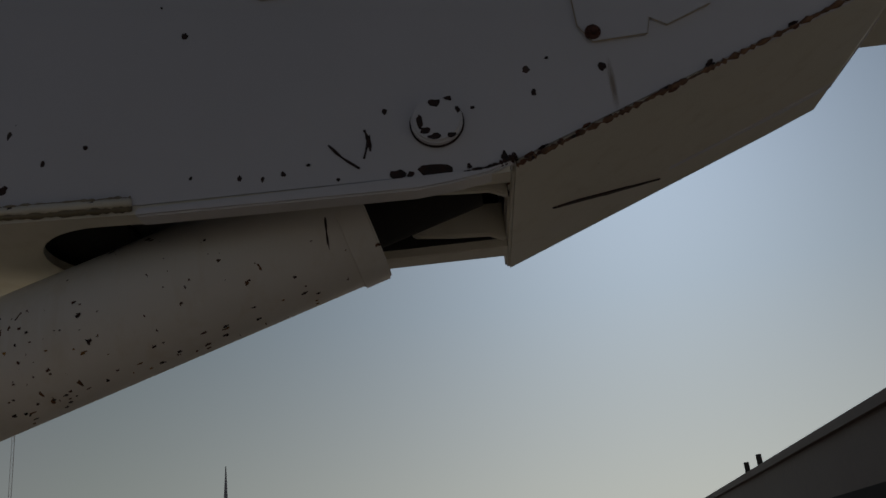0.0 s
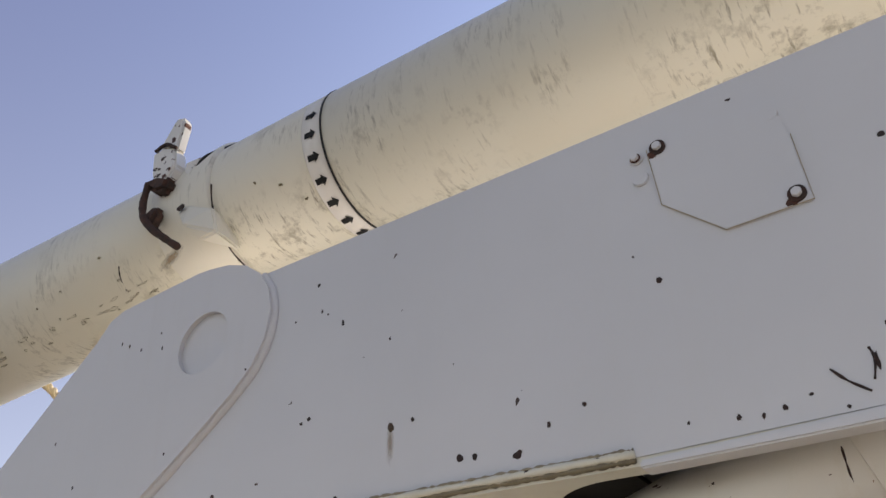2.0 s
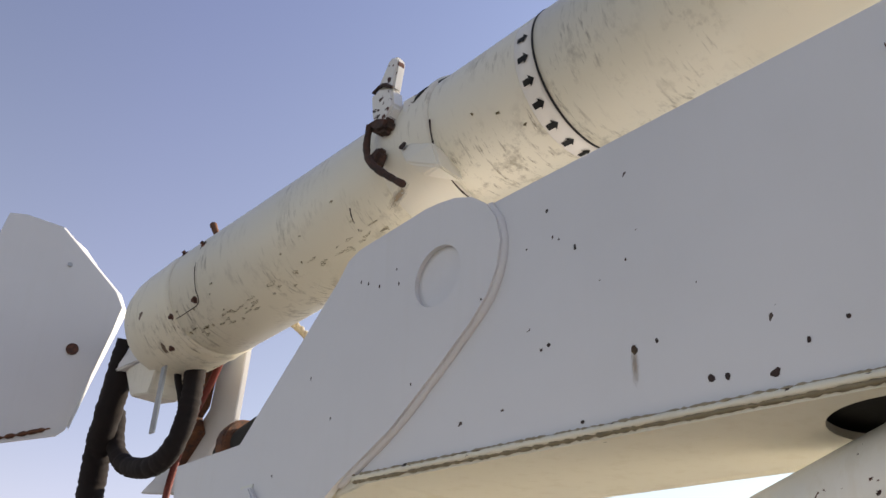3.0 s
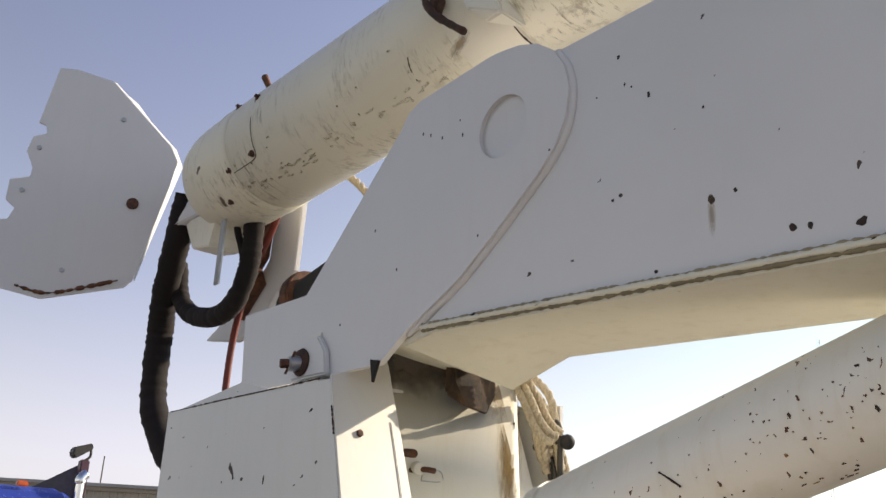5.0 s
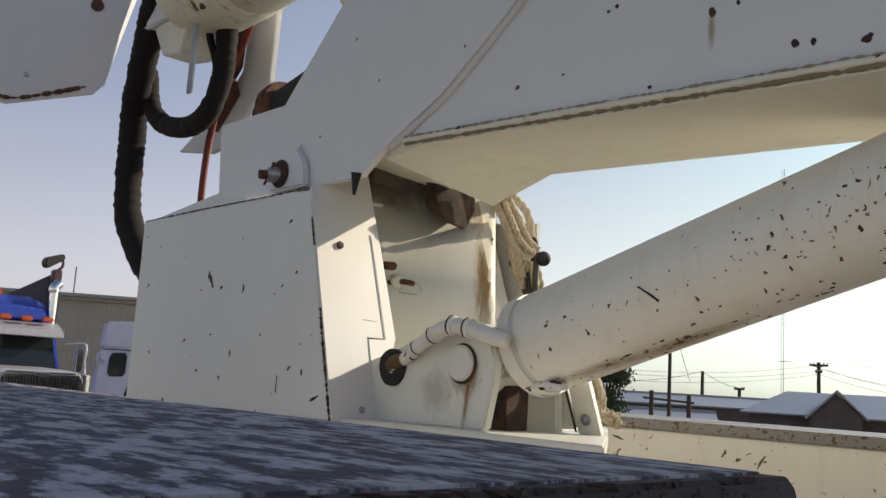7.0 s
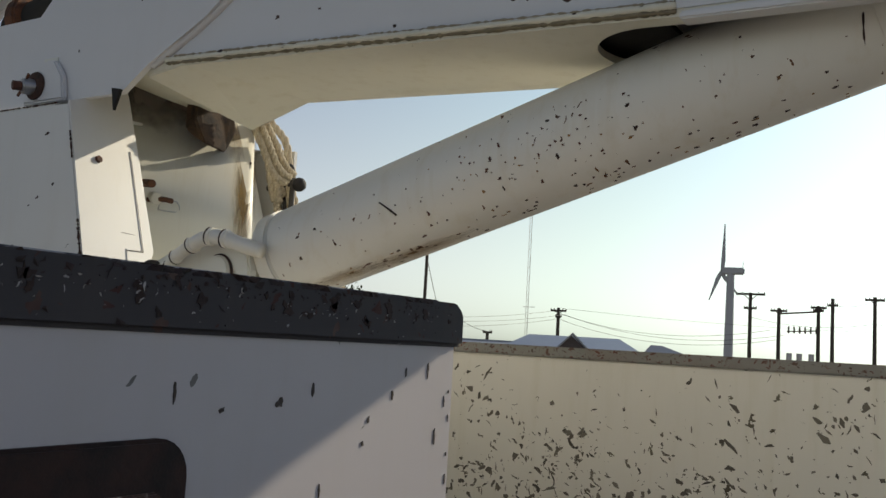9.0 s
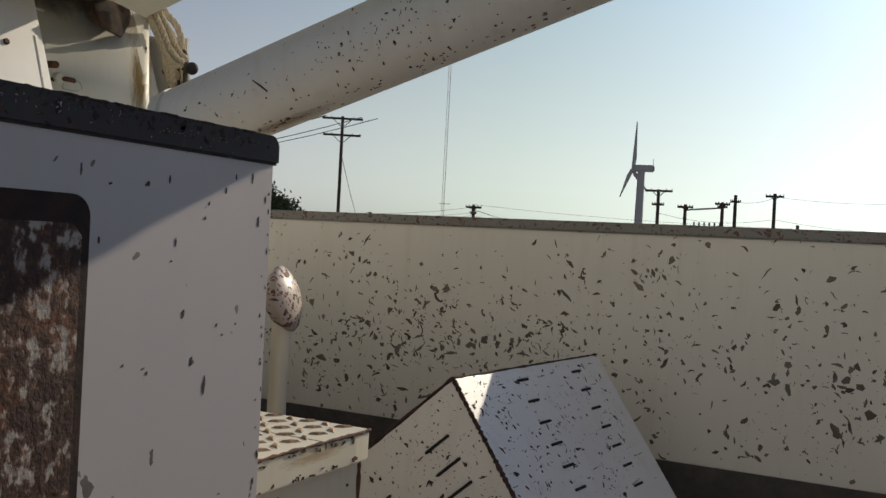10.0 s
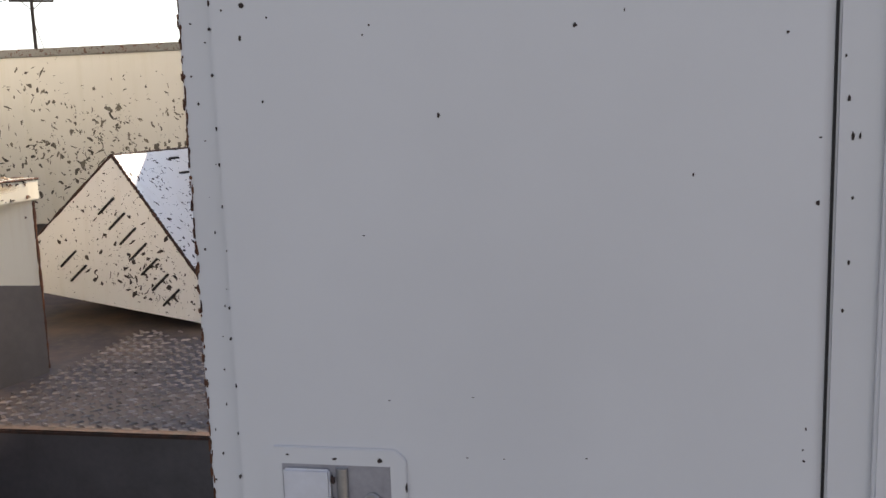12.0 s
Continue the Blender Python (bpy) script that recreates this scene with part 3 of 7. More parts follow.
WHITEFLECK = flake_mat("pale_scuff", (0.16, 0.15, 0.15), (0.5, 0.48, 0.47))
CRUSTFLECK = flake_mat("brown_crust", (0.008, 0.005, 0.004), (0.04, 0.02, 0.016))
ET = (XE + 0.0042, 0, 0)
flakes("rust_flake", 200, 171, ET, Y, Z, lambda r: (r.uniform(-0.24, 0.28), 2.003 - abs(r.gauss(0, 0.0055))), (0.0009, 0.0042), CRUSTFLECK, sb, "brown rust eating the trim's edge", slant=0.0)
flakes("rust_flake", 26, 172, ET, Y, Z, lambda r: (r.uniform(-0.24, 0.28), r.uniform(1.978, 1.997)), (0.0009, 0.004), CRUSTFLECK, sb, "brown rust spots on the trim")
flakes("scuff_flake", 120, 173, ET, Y, Z, lambda r: (r.uniform(-0.24, 0.28), 1.999 - abs(r.gauss(0, 0.009))), (0.0005, 0.0024), WHITEFLECK, sb, "pale scuffs on the trim", 0.0014)
CRUST_ROUND = rust_mat("dark_round_crust", (0.05, 0.028, 0.022), (0.02, 0.012, 0.01), 90)
for i in range(34):
    y, z = (rng.uniform(-0.24, 0.28), 1.9985 - abs(rng.gauss(0, 0.005))) if i < 26 else (rng.uniform(-0.22, 0.26), rng.uniform(1.982, 1.995))
    part("crust_spot", blot((ET[0], y, z), Y, Z, rng.uniform(0.002, 0.006), rng.uniform(0.002, 0.005), 1900 + i, 0.0004, 0.3), CRUST_ROUND, sb)
for i in range(40):
    y = rng.uniform(-0.22, 0.262)
    part("trim_crust", hull([Vector((XE + 0.001 + rng.uniform(-0.004, 0.003), y + u * rng.uniform(0.002, 0.008), 2.005 + v * rng.uniform(0.001, 0.0025))) for u in (-1, 0, 1) for v in (-1, 1)] + [Vector((XE - 0.006, y, 2.0055))]), CRUST, sb)
frame_p = [(-0.11, 1.585), (0.016, 1.585), (0.033, 1.6)]
for i in range(7):
    t = math.pi * i / 12
    frame_p.append((0.013 + 0.02 * math.cos(t), 1.903 + 0.02 * math.sin(t)))
frame_p.append((-0.11, 1.923))
pn = part("lamp_panel", prism(frame_p, "x", XE - 0.01, XE + 0.004, 0.002), rust_mat("dark_panel_rust", (0.035, 0.014, 0.01), (0.014, 0.008, 0.007), 40), sb, "rusted round-cornered panel")
part("panel_face", prism([(-0.11, 1.596), (0.012, 1.596), (0.022, 1.606), (0.022, 1.888), (0.012, 1.898), (-0.11, 1.898)], "x", XE, XE + 0.006, 0.001), RUST_PANEL, pn, "white panel eaten by rust")
for i in range(26):
    part("rust_spot", blot((XE + 0.0005, YB - 0.011 - rng.uniform(0, 0.009), 1.44 + 0.53 * i / 26 + rng.uniform(-0.015, 0.015)), Y, Z, rng.uniform(0.0008, 0.002), rng.uniform(0.001, 0.005), 100 + i, 0.0001, 0.4), BARE_DARK, sb)
for i, (y, z, a, b_) in enumerate(((0.022, 1.945, 2.5, 8), (0.055, 1.935, 4, 3), (0.10, 1.938, 6, 4), (0.128, 1.945, 2.5, 6), (0.225, 1.955, 2, 5), (0.21, 1.94, 2.5, 6), (0.252, 1.957, 3, 8), (0.185, 1.925, 2.5, 3), (0.18, 1.91, 3, 3), (0.045, 1.884, 2.5, 5), (0.14, 1.885, 2, 7), (0.265, 1.91, 3, 9), (0.135, 1.866, 3, 2), (0.155, 1.815, 3, 8), (0.17, 1.765, 4, 8), (0.19, 1.74, 4, 14), (0.11, 1.76, 2.5, 3), (0.08, 1.77, 2, 2), (0.205, 1.8, 2, 3), (0.215, 1.79, 2, 2), (0.235, 1.80, 2, 2))):
    part("paint_chip", blot((XE + 0.0005, y, z), Vector((0, 1, 0.25)).normalized(), Z, a * 0.0006, b_ * 0.0007, 130 + i, 0.0001, 0.4), BARE_DARK, sb)

# ---- bench box with a diamond-plate lid ----
bb = thing("bench_box", (-0.8, 0.5, 1.16), "cream steel box with rusty diamond-plate lid on the deck", "bench box")
part("body", prism([(-1.2, 0.36), (-0.545, 0.36), (-0.462, 0.69), (-1.2, 0.69)], "z", 1.36, 1.56, 0.003), BENCH, bb)
# darker grey below a line that drops towards the far end
part("lower_part", hull([(x, y, z) for x, y, t in ((-1.199, 0.362, 1.425), (-0.5445, 0.362, 1.425), (-0.4612, 0.688, 1.36), (-1.199, 0.688, 1.36)) for z in (1.16, t)]), LOWER_GREY, bb, "grey lower part")
part("corner_rust", tube([(-0.4625, 0.69, 1.17), (-0.4615, 0.691, 1.35), (-0.461, 0.691, 1.55)], 0.0026, 6, 16, 0.6), RUST, bb)
lid = part("lid", prism([(-1.21, 0.35), (-0.458, 0.35), (-0.449, 0.66), (-0.452, 0.703), (-1.21, 0.703)], "z", 1.552, 1.6, 0.003), BENCH, bb, "white lid with rust along its edge")
bm = bmesh.new()
for i in range(21):
    for j in range(10):
        d = (X + Y * (0.9 if (i + j) % 2 else -0.9)).normalized()
        s = Vector((-d.y, d.x, 0))
        c = Vector((-1.17 + i * 0.034, 0.37 + j * 0.035, 1.6))
        lo = [bm.verts.new(c + d * a * 0.016 + s * b * 0.007) for a, b in ((-1, 0), (0, -1), (1, 0), (0, 1))]
        hi = [bm.verts.new(c + d * a * 0.01 + s * b * 0.0036 + Z * 0.0034) for a, b in ((-1, 0), (0, -1), (1, 0), (0, 1))]
        bm.faces.new(hi)
        for q in range(4):
            bm.faces.new((lo[q], lo[(q + 1) % 4], hi[(q + 1) % 4], hi[q]))
tagged(part("lid_relief", bm, plain("rusty_cream_lug", (0.32, 0.22, 0.14), 0.7, 0, 0.6, 40), lid, "rusty raised diamonds"), kind="stuff")
part("rust_line", tube([(-0.4575, 0.355, 1.599), (-0.4535, 0.5, 1.6), (-0.4488, 0.66, 1.599), (-0.452, 0.702, 1.598)], 0.0024, 6, 16, 0.6), RUST, lid)
rng = random.Random(58)
for i in range(44):
    y = rng.uniform(0.37, 0.69)
    part("rust_spot", blot((-0.4575 + (y - 0.35) * 0.028 + 0.0004, y, 1.556 + abs(rng.gauss(0, 0.004)) if i % 2 else 1.596 - abs(rng.gauss(0, 0.004))), Y, Z, rng.uniform(0.0015, 0.008), rng.uniform(0.001, 0.004), 2500 + i, ragged=0.3), RUST if i % 3 else SPOT, lid)
stain("rust_run", (-0.4525, 0.55, 1.585), Y, Z, 0.09, 0.012, THIN, lid, 0.003)

# ---- wedge-shaped step box ----
st = thing("step_box", (-0.3, 1.4, 1.16), "chipped white steel wedge step with punched slots", "step")
A, B, C, D = Vector((-0.519, 1.13, 1.626)), Vector((-0.433, 1.814, 1.625)), Vector((-0.172, 1.07, 1.166)), Vector((-0.0855, 1.721, 1.1622))
G = Vector((-0.905, 1.125, 1.278))
GB = G + B - A


def slab(ps, t, lift=0.0):
    ps = [Vector(p) for p in ps]
    n = (ps[1] - ps[0]).cross(ps[2] - ps[0]).normalized()
    bm = bmesh.new()
    a = [bm.verts.new(p + n * lift) for p in ps]
    b = [bm.verts.new(p - n * t) for p in ps]
    bm.faces.new(a)
    bm.faces.new(b[::-1])
    for i in range(len(ps)):
        bm.faces.new((a[i], a[(i + 1) % len(ps)], b[(i + 1) % len(ps)], b[i]))
    return bm


bm = bmesh.new()
grid = [[A.lerp(C, i / 16).lerp(B.lerp(D, i / 16), j / 8) for j in range(9)] for i in range(17)]
up = [[bm.verts.new(p) for p in r] for r in grid]
for i in range(16):
    for j in range(8):
        bm.faces.new((up[i][j], up[i + 1][j], up[i + 1][j + 1], up[i][j + 1]))
face = part("tread_plate", smooth(bm, 1.0), STEP, st, "white slotted tread plate")
side = part("side_plate", slab([A, G, C], 0.006), STEP, st, "white slotted side plate")
part("back_plate", slab([A, B, GB, G], 0.006), STEP, st)
part("bottom_plate", slab([G, GB, D, C], 0.006), STEP, st)
part("far_plate", slab([B, D, GB], 0.006), STEP, st)
part("ridge_rust", tube([A, A.lerp(C, 0.5), C], 0.0046, 6, 90, 0.35), DARK_RUST, st, "dark rusty ridge")
part("edge_rust", tube([A, A.lerp(B, 0.5), B], 0.003, 6, 14, 0.4), DARK_RUST, st)
part("edge_rust", tube([A, A.lerp(G, 0.5), G], 0.0035, 6, 14, 0.4), DARK_RUST, st)
part("edge_rust", tube([C, C.lerp(D, 0.5), D], 0.0035, 6, 14, 0.4), DARK_RUST, st)


def slot(c, d, s, n, length, parent, name="slot"):
    """A punched slot: a flat dark piece paints the shade in its mouth, with a raised lip along one side."""
    bm = bmesh.new()
    w = 0.0031
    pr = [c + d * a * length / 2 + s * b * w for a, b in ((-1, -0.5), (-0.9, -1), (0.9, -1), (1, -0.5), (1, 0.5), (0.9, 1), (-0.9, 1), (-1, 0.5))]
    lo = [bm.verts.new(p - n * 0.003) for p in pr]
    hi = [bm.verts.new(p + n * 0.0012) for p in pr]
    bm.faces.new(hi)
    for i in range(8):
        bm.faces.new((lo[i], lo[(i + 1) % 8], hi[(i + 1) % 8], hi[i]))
    sl = part(name, bm, SHADE_DARK, parent)
    q = c + s * w * 1.4
    part("lip", tube([q - d * length * 0.5 - n * 0.001, q + n * 0.0035, q + d * length * 0.5 - n * 0.001], 0.0016, 5, 3), STEP, sl)


def tread_wear(rng):
    p, q = rng.random(), rng.random()
    return (p * (C - A).length, q * 0.64) if rng.random() < 0.25 + 0.75 * abs(math.sin(p * 9 + q * 5)) else None


def side_wear(rng):
    p = rng.uniform(0.04, 0.96) if rng.random() < 0.45 else rng.gauss(0.6, 0.14)
    q = rng.uniform(0.0, 0.46) * min(1.0, 1.6 * (1 - p)) if rng.random() < 0.5 else abs(rng.gauss(0.13, 0.06))
    if q > 0.46 * (1 - p) - 0.014 or p > 0.93 or p < 0.03:
        return None
    return p * (C - A).length, q


flakes("flaked_paint", 1000, 41, A, C - A, B - A, tread_wear, (0.0013, 0.0105), BARE_DARK, face, "dark flecks where paint is gone", 0.0012)
flakes("flaked_paint", 300, 42, A, C - A, A - G, lambda r: (lambda s_: s_ and (s_[0], -s_[1]))(side_wear(r)), (0.0015, 0.0125), BARE_DARK, side, "dark flecks where paint is gone", 0.0012)
flakes("flaked_paint", 260, 43, A, C - A, A - G, lambda r: (lambda p, q: (p * (C - A).length, -q) if q < 0.46 * (1 - p) - 0.01 else None)(r.uniform(0.03, 0.95), r.uniform(0.006, 0.45)), (0.0009, 0.0045), BARE_DARK, side, "small dark flecks", 0.0012)
nf = (C - A).cross(B - A).normalized()
if nf.dot(Vector((0.4, -0.8, 1.8)) - A) < 0:
    nf = -nf
for u, v0, dv, count in ((0.375, 0.055, 0.091, 10), (0.765, 0.062, 0.087, 9)):
    for i in range(count):
        v = v0 + dv * i
        c = A.lerp(C, v).lerp(B.lerp(D, v), u) + nf * 0.001
        d = (B.lerp(D, v) - A.lerp(C, v)).normalized()
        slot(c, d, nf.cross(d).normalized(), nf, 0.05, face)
ns = (C - A).cross(G - A).normalized()
if ns.dot(Vector((0.4, -0.8, 1.8)) - A) < 0:
    ns = -ns
dirn = (A - G).normalized()
for i in range(7):
    c = A.lerp(C, 0.15 + 0.088 * i) - dirn * 0.1 + ns * 0.001
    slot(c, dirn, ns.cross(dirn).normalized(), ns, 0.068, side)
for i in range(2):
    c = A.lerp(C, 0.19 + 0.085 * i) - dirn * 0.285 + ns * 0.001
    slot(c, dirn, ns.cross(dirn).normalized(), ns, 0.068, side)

# ---- tall side cabinet ----
cb = thing("side_cabinet", (0.8, 0.2, 0.55), "white steel tool cabinet with chipped edges and recessed latch", "cabinet")
XL = 0.331
part("body", box((XL, 0.002, 0.3), (1.1668, 0.69, 1.962), 0.003), CAB, cb)
part("cap", box((XL - 0.006, -0.02, 1.945), (1.17, 0.7, 2.045), 0.008), CAB, cb, "white cabinet cap")
part("rust_edge", tube([(XL - 0.004, -0.019, 1.9455), (0.6, -0.02, 1.945), (0.9, -0.02, 1.9455), (1.168, -0.02, 1.945)], 0.0014, 6, 60, 0.8), DARK_RUST, cb, "rusted lip")
rng = random.Random(51)
for i in range(34):
    x = XL + 0.835 * (i + rng.uniform(0, 1)) / 34
    part("rust_spot", blot((x, -0.0202, 1.949 + abs(rng.gauss(0, 0.006))), X, Z, rng.uniform(0.004, 0.017), rng.uniform(0.003, 0.010), 1500 + i, ragged=0.35), DARK_RUST if i % 3 else RUST, cb)
stain("lip_run", (0.55, 0.0015, 1.938), X, Z, 0.21, 0.012, THIN, cb, 0.001)
dp = [(0.381, 0.62), (1.158, 0.62), (1.158, 1.897), (1.152, 1.908), (1.141, 1.914)]
for i in range(6):
    t = math.pi * (0.5 + i / 10)
    dp.append((0.399 + 0.018 * math.cos(t), 1.896 + 0.018 * math.sin(t)))
dr = part("door", prism(dp, "y", -0.012, 0.003, 0.004), CAB, cb, "white cabinet door with rounded corners")
for i, (x, z, a, b) in enumerate(((0.3835, 1.892, 1.5, 4), (0.3825, 1.872, 1, 5), (0.3825, 1.85, 1.2, 4), (0.388, 1.897, 5, 2.5), (0.417, 1.902, 2, 1.5), (0.428, 1.845, 4, 4), (0.424, 1.803, 2, 4), (0.462, 1.828, 2, 2))):
    part("rust_spot", blot((x, -0.0121, z), X, Z, a * 0.001, b * 0.001, 1560 + i), SPOT, dr)
# recessed paddle latch
lf = prism([(0.436, 1.06), (0.611, 1.06), (0.626, 1.075), (0.626, 1.229), (0.611, 1.244), (0.436, 1.244), (0.421, 1.229), (0.421, 1.075)], "y", -0.0165, -0.011, 0.0015)
lt = part("latch", lf, CAB, dr, "white recessed paddle latch")
# flat cup: its grey holds the shade of the recess
part("cup", box((0.447, -0.0168, 1.075), (0.603, -0.0162, 1.219), 0), plain("latch_shadow_grey", (0.32, 0.31, 0.33), 0.4, 0.2), lt)
part("paddle", box((0.45, -0.0245, 1.078), (0.518, -0.017, 1.214), 0.003), TRUCKWHITE, lt, "white paddle with chipped edge")
part("hinge_bar", cyl((0.535, -0.019, 1.078), (0.535, -0.019, 1.216), 0.008, seg=16), STEEL, lt)
part("lock", cyl((0.577, -0.016, 1.17), (0.577, -0.0235, 1.17), 0.012, seg=24, bevel=0.002), STEEL, lt, "round key lock")
for i, (x, z, a, b) in enumerate(((0.456, 1.232, 0.003, 0.0016), (0.524, 1.228, 0.004, 0.0018), (0.588, 1.228, 0.004, 0.004), (0.522, 1.2, 0.004, 0.006), (0.521, 1.165, 0.003, 0.01), (0.625, 1.19, 0.0016, 0.008))):
    part("rust_spot", blot((x, -0.017 if x > 0.53 or z > 1.22 else -0.0247, z), X, Z, a, b, 300 + i), SPOT, lt)
rng = random.Random(9)
for i in range(90):
    z = 1.02 + 0.92 * i / 90 + rng.uniform(-0.012, 0.012)
    w = rng.uniform(0.0006, 0.0024)
    part("rust_spot", blot((XL + rng.uniform(0.0, 0.004), 0.0015, z), X, Z, w, rng.uniform(0.002, 0.011), 400 + i), RUST, cb)
    if i % 6 == 0:
        part("rust_spot", blot((0.382 + rng.uniform(-0.001, 0.003), -0.0122, z), X, Z, rng.uniform(0.0006, 0.0018), rng.uniform(0.0008, 0.004), 500 + i), SPOT, dr)
    if i % 4 == 0:
        part("rust_spot", blot((XL + rng.uniform(0.006, 0.046), 0.0015, z), X, Z, rng.uniform(0.0007, 0.002), rng.uniform(0.0008, 0.0035), 560 + i), SPOT, cb)
for i, (x, z, a, b) in enumerate(((0.686, 1.695, 0.003, 0.005), (1.003, 1.613, 0.002, 0.004), (1.110, 1.78, 0.003, 0.003), (0.599, 1.812, 0.0025, 0.0025), (0.59, 1.80, 0.002, 0.002), (0.92, 1.815, 0.0015, 0.004), (0.86, 1.80, 0.005, 0.005), (0.45, 1.72, 0.002, 0.003), (0.58, 1.54, 0.003, 0.0012), (0.605, 1.313, 0.003, 0.0015), (0.72, 1.32, 0.003, 0.001), (0.71, 1.235, 0.003, 0.001), (0.76, 1.235, 0.002, 0.001), (0.87, 1.24, 0.003, 0.001), (0.40, 1.84, 0.002, 0.003), (1.15, 1.655, 0.004, 0.002), (1.149, 1.576, 0.005, 0.0055), (1.143, 1.29, 0.002, 0.003), (1.140, 1.262, 0.002, 0.002), (1.142, 1.247, 0.003, 0.003))):
    part("rust_spot", blot((x, -0.0121, z), X, Z, a * 0.7, b * 0.7, 600 + i), SPOT, dr)
# grab handle on the end of the cabinet
HY = 0.25
gh = part("grab_handle", tube([(XL - 0.0040, HY, 1.96), (XL - 0.0070, HY, 1.93), (XL - 0.0169, HY, 1.906), (XL - 0.0332, HY, 1.882), (XL - 0.0393, HY, 1.85), (XL - 0.0407, HY, 1.78), (XL - 0.0393, HY, 1.715), (XL - 0.0318, HY, 1.69), (XL - 0.0196, HY, 1.675), (XL - 0.0100, HY, 1.65), (XL - 0.0040, HY, 1.62)], [0.005, 0.0055, 0.006, 0.0066, 0.0066, 0.0066, 0.0066, 0.0066, 0.006, 0.0055, 0.005], 12, 5), DARKSTEEL, cb, "bent dark steel grab handle")
part("handle_bolt", cyl((XL - 0.02, HY, 1.945), (XL + 0.002, HY, 1.945), 0.007, seg=6), BOLT, gh)
part("handle_bolt", cyl((XL - 0.018, HY, 1.65), (XL + 0.002, HY, 1.65), 0.007, seg=6), BOLT, gh)

# both cabinets stand flush with the truck's side, at one common scale
SIZE = 0.786
FLUSH = Matrix.Translation((0.0808, -0.1976, 0.3857)) @ Matrix.Scale(SIZE, 4)
cb.location, cb.scale = FLUSH @ cb.location, (SIZE, SIZE, SIZE)
cb2 = thing("front_cabinet", (1.7, 0.2, 0.55), "white steel tool cabinet beside the first", "cabinet")
part("body", box((1.1705, 0.002, 0.3), (2.6, 0.69, 1.962), 0.003), CAB, cb2)
part("cap", box((1.172, -0.02, 1.945), (2.6, 0.7, 2.045), 0.008), CAB, cb2)
part("door", box((1.225, -0.01, 0.62), (2.5, 0.003, 1.914), 0.004), CAB, cb2)
part("seam", box((1.1669, 0.003, 0.6), (1.1704, 0.02, 1.96)), BLACK, cb2, "black rubber seam")
for i, (x, z) in enumerate(((1.179, 1.75), (1.184, 1.70), (1.19, 1.655), (1.198, 1.655), (1.192, 1.58), (1.185, 1.44), (1.19, 1.5))):
    part("rust_spot", blot((x, 0.0015, z), X, Z, 0.0018, rng.uniform(0.002, 0.006), 700 + i), SPOT, cb2)
cb2.location, cb2.scale = FLUSH @ cb2.location, (SIZE, SIZE, SIZE)

# ---- lower boom ----
lb = thing("lower_boom", (-0.3, 0.99, 2.42), "white welded box boom with rust chips and bolted covers", "boom")
YN, YF = 0.836, 1.13


def slope(x):
    return 2.426 + max(0.0, -0.36 - x) * 0.046


outline = [(-1.36, slope(-1.36)), (-0.36, 2.426), (0.05, 2.421), (0.083, 2.4285), (0.514, 2.594), (0.6, 2.63), (0.7, 2.735), (1.7, 2.76), (1.7, 2.955), (0.072, 2.944), (0.058, 2.933), (-1.02, 2.915), (-1.36, 2.905)]
part("side_plate", prism(outline, "y", YN, YN + 0.012, 0.003), BOOM, lb, "white boom side with rust specks")
part("side_plate", prism(outline, "y", YF - 0.012, YF), BOOM, lb)
part("top_plate", hull([(-1.36, YN + 0.01, 2.895), (-1.36, YF - 0.01, 2.895), (1.7, YN + 0.01, 2.935), (1.7, YF - 0.01, 2.935), (-1.36, YN + 0.01, 2.903), (-1.36, YF - 0.01, 2.903), (1.7, YN + 0.01, 2.948), (1.7, YF - 0.01, 2.948)]), BOOM, lb)
notch = [(-1.36, YN + 0.002), (-0.36, YN + 0.002), (0.075, YN + 0.002), (0.075, 0.868), (-0.36, 0.868)]
for i in range(19):
    t = math.pi * (0.5 + i / 18)
    notch.append((-0.42 + 0.11 * math.cos(t), 0.978 - 0.11 * math.sin(t)))
notch += [(-0.36, 1.088), (0.075, 1.088), (0.075, YF), (-0.36, YF), (-1.36, YF)]
bm = prism(notch, "z", -0.012, 0.0)
for v in bm.verts:
    v.co.z += slope(v.co.x) + 0.004
part("bottom_plate", bm, BOOM_UNDER, lb, "cream underside with a long slot")
# dark sheet over the slot paints the shade within the boom
part("slot_shadow", box((-0.57, 0.85, 2.454), (-0.42, 1.1, 2.462)), SHADE_DARK, lb, "dark sheet standing in for shade inside the boom")
part("weld_bead", tube([(-1.35, YN - 0.001, slope(-1.35) + 0.004), (-1.0, YN - 0.002, slope(-1.0) + 0.005), (-0.7, YN - 0.002, slope(-0.7) + 0.005), (-0.37, YN - 0.002, slope(-0.37) + 0.006)], 0.0055, 8, 20, 0.2), BOOM_UNDER, lb, "weathered weld bead")
part("seam_grime", tube([(-1.35, YN + 0.0005, slope(-1.35) - 0.0015), (-1.0, YN, slope(-1.0) - 0.001), (-0.7, YN, slope(-0.7) - 0.001), (-0.37, YN, slope(-0.37) - 0.001)], 0.0036, 6, 50, 0.45), paint("under_seam_dirt", (0.2, 0.165, 0.1), dirty=0.8, dirt=(0.09, 0.065, 0.04)), lb, "dark dirt under the weld")
rng = random.Random(14)
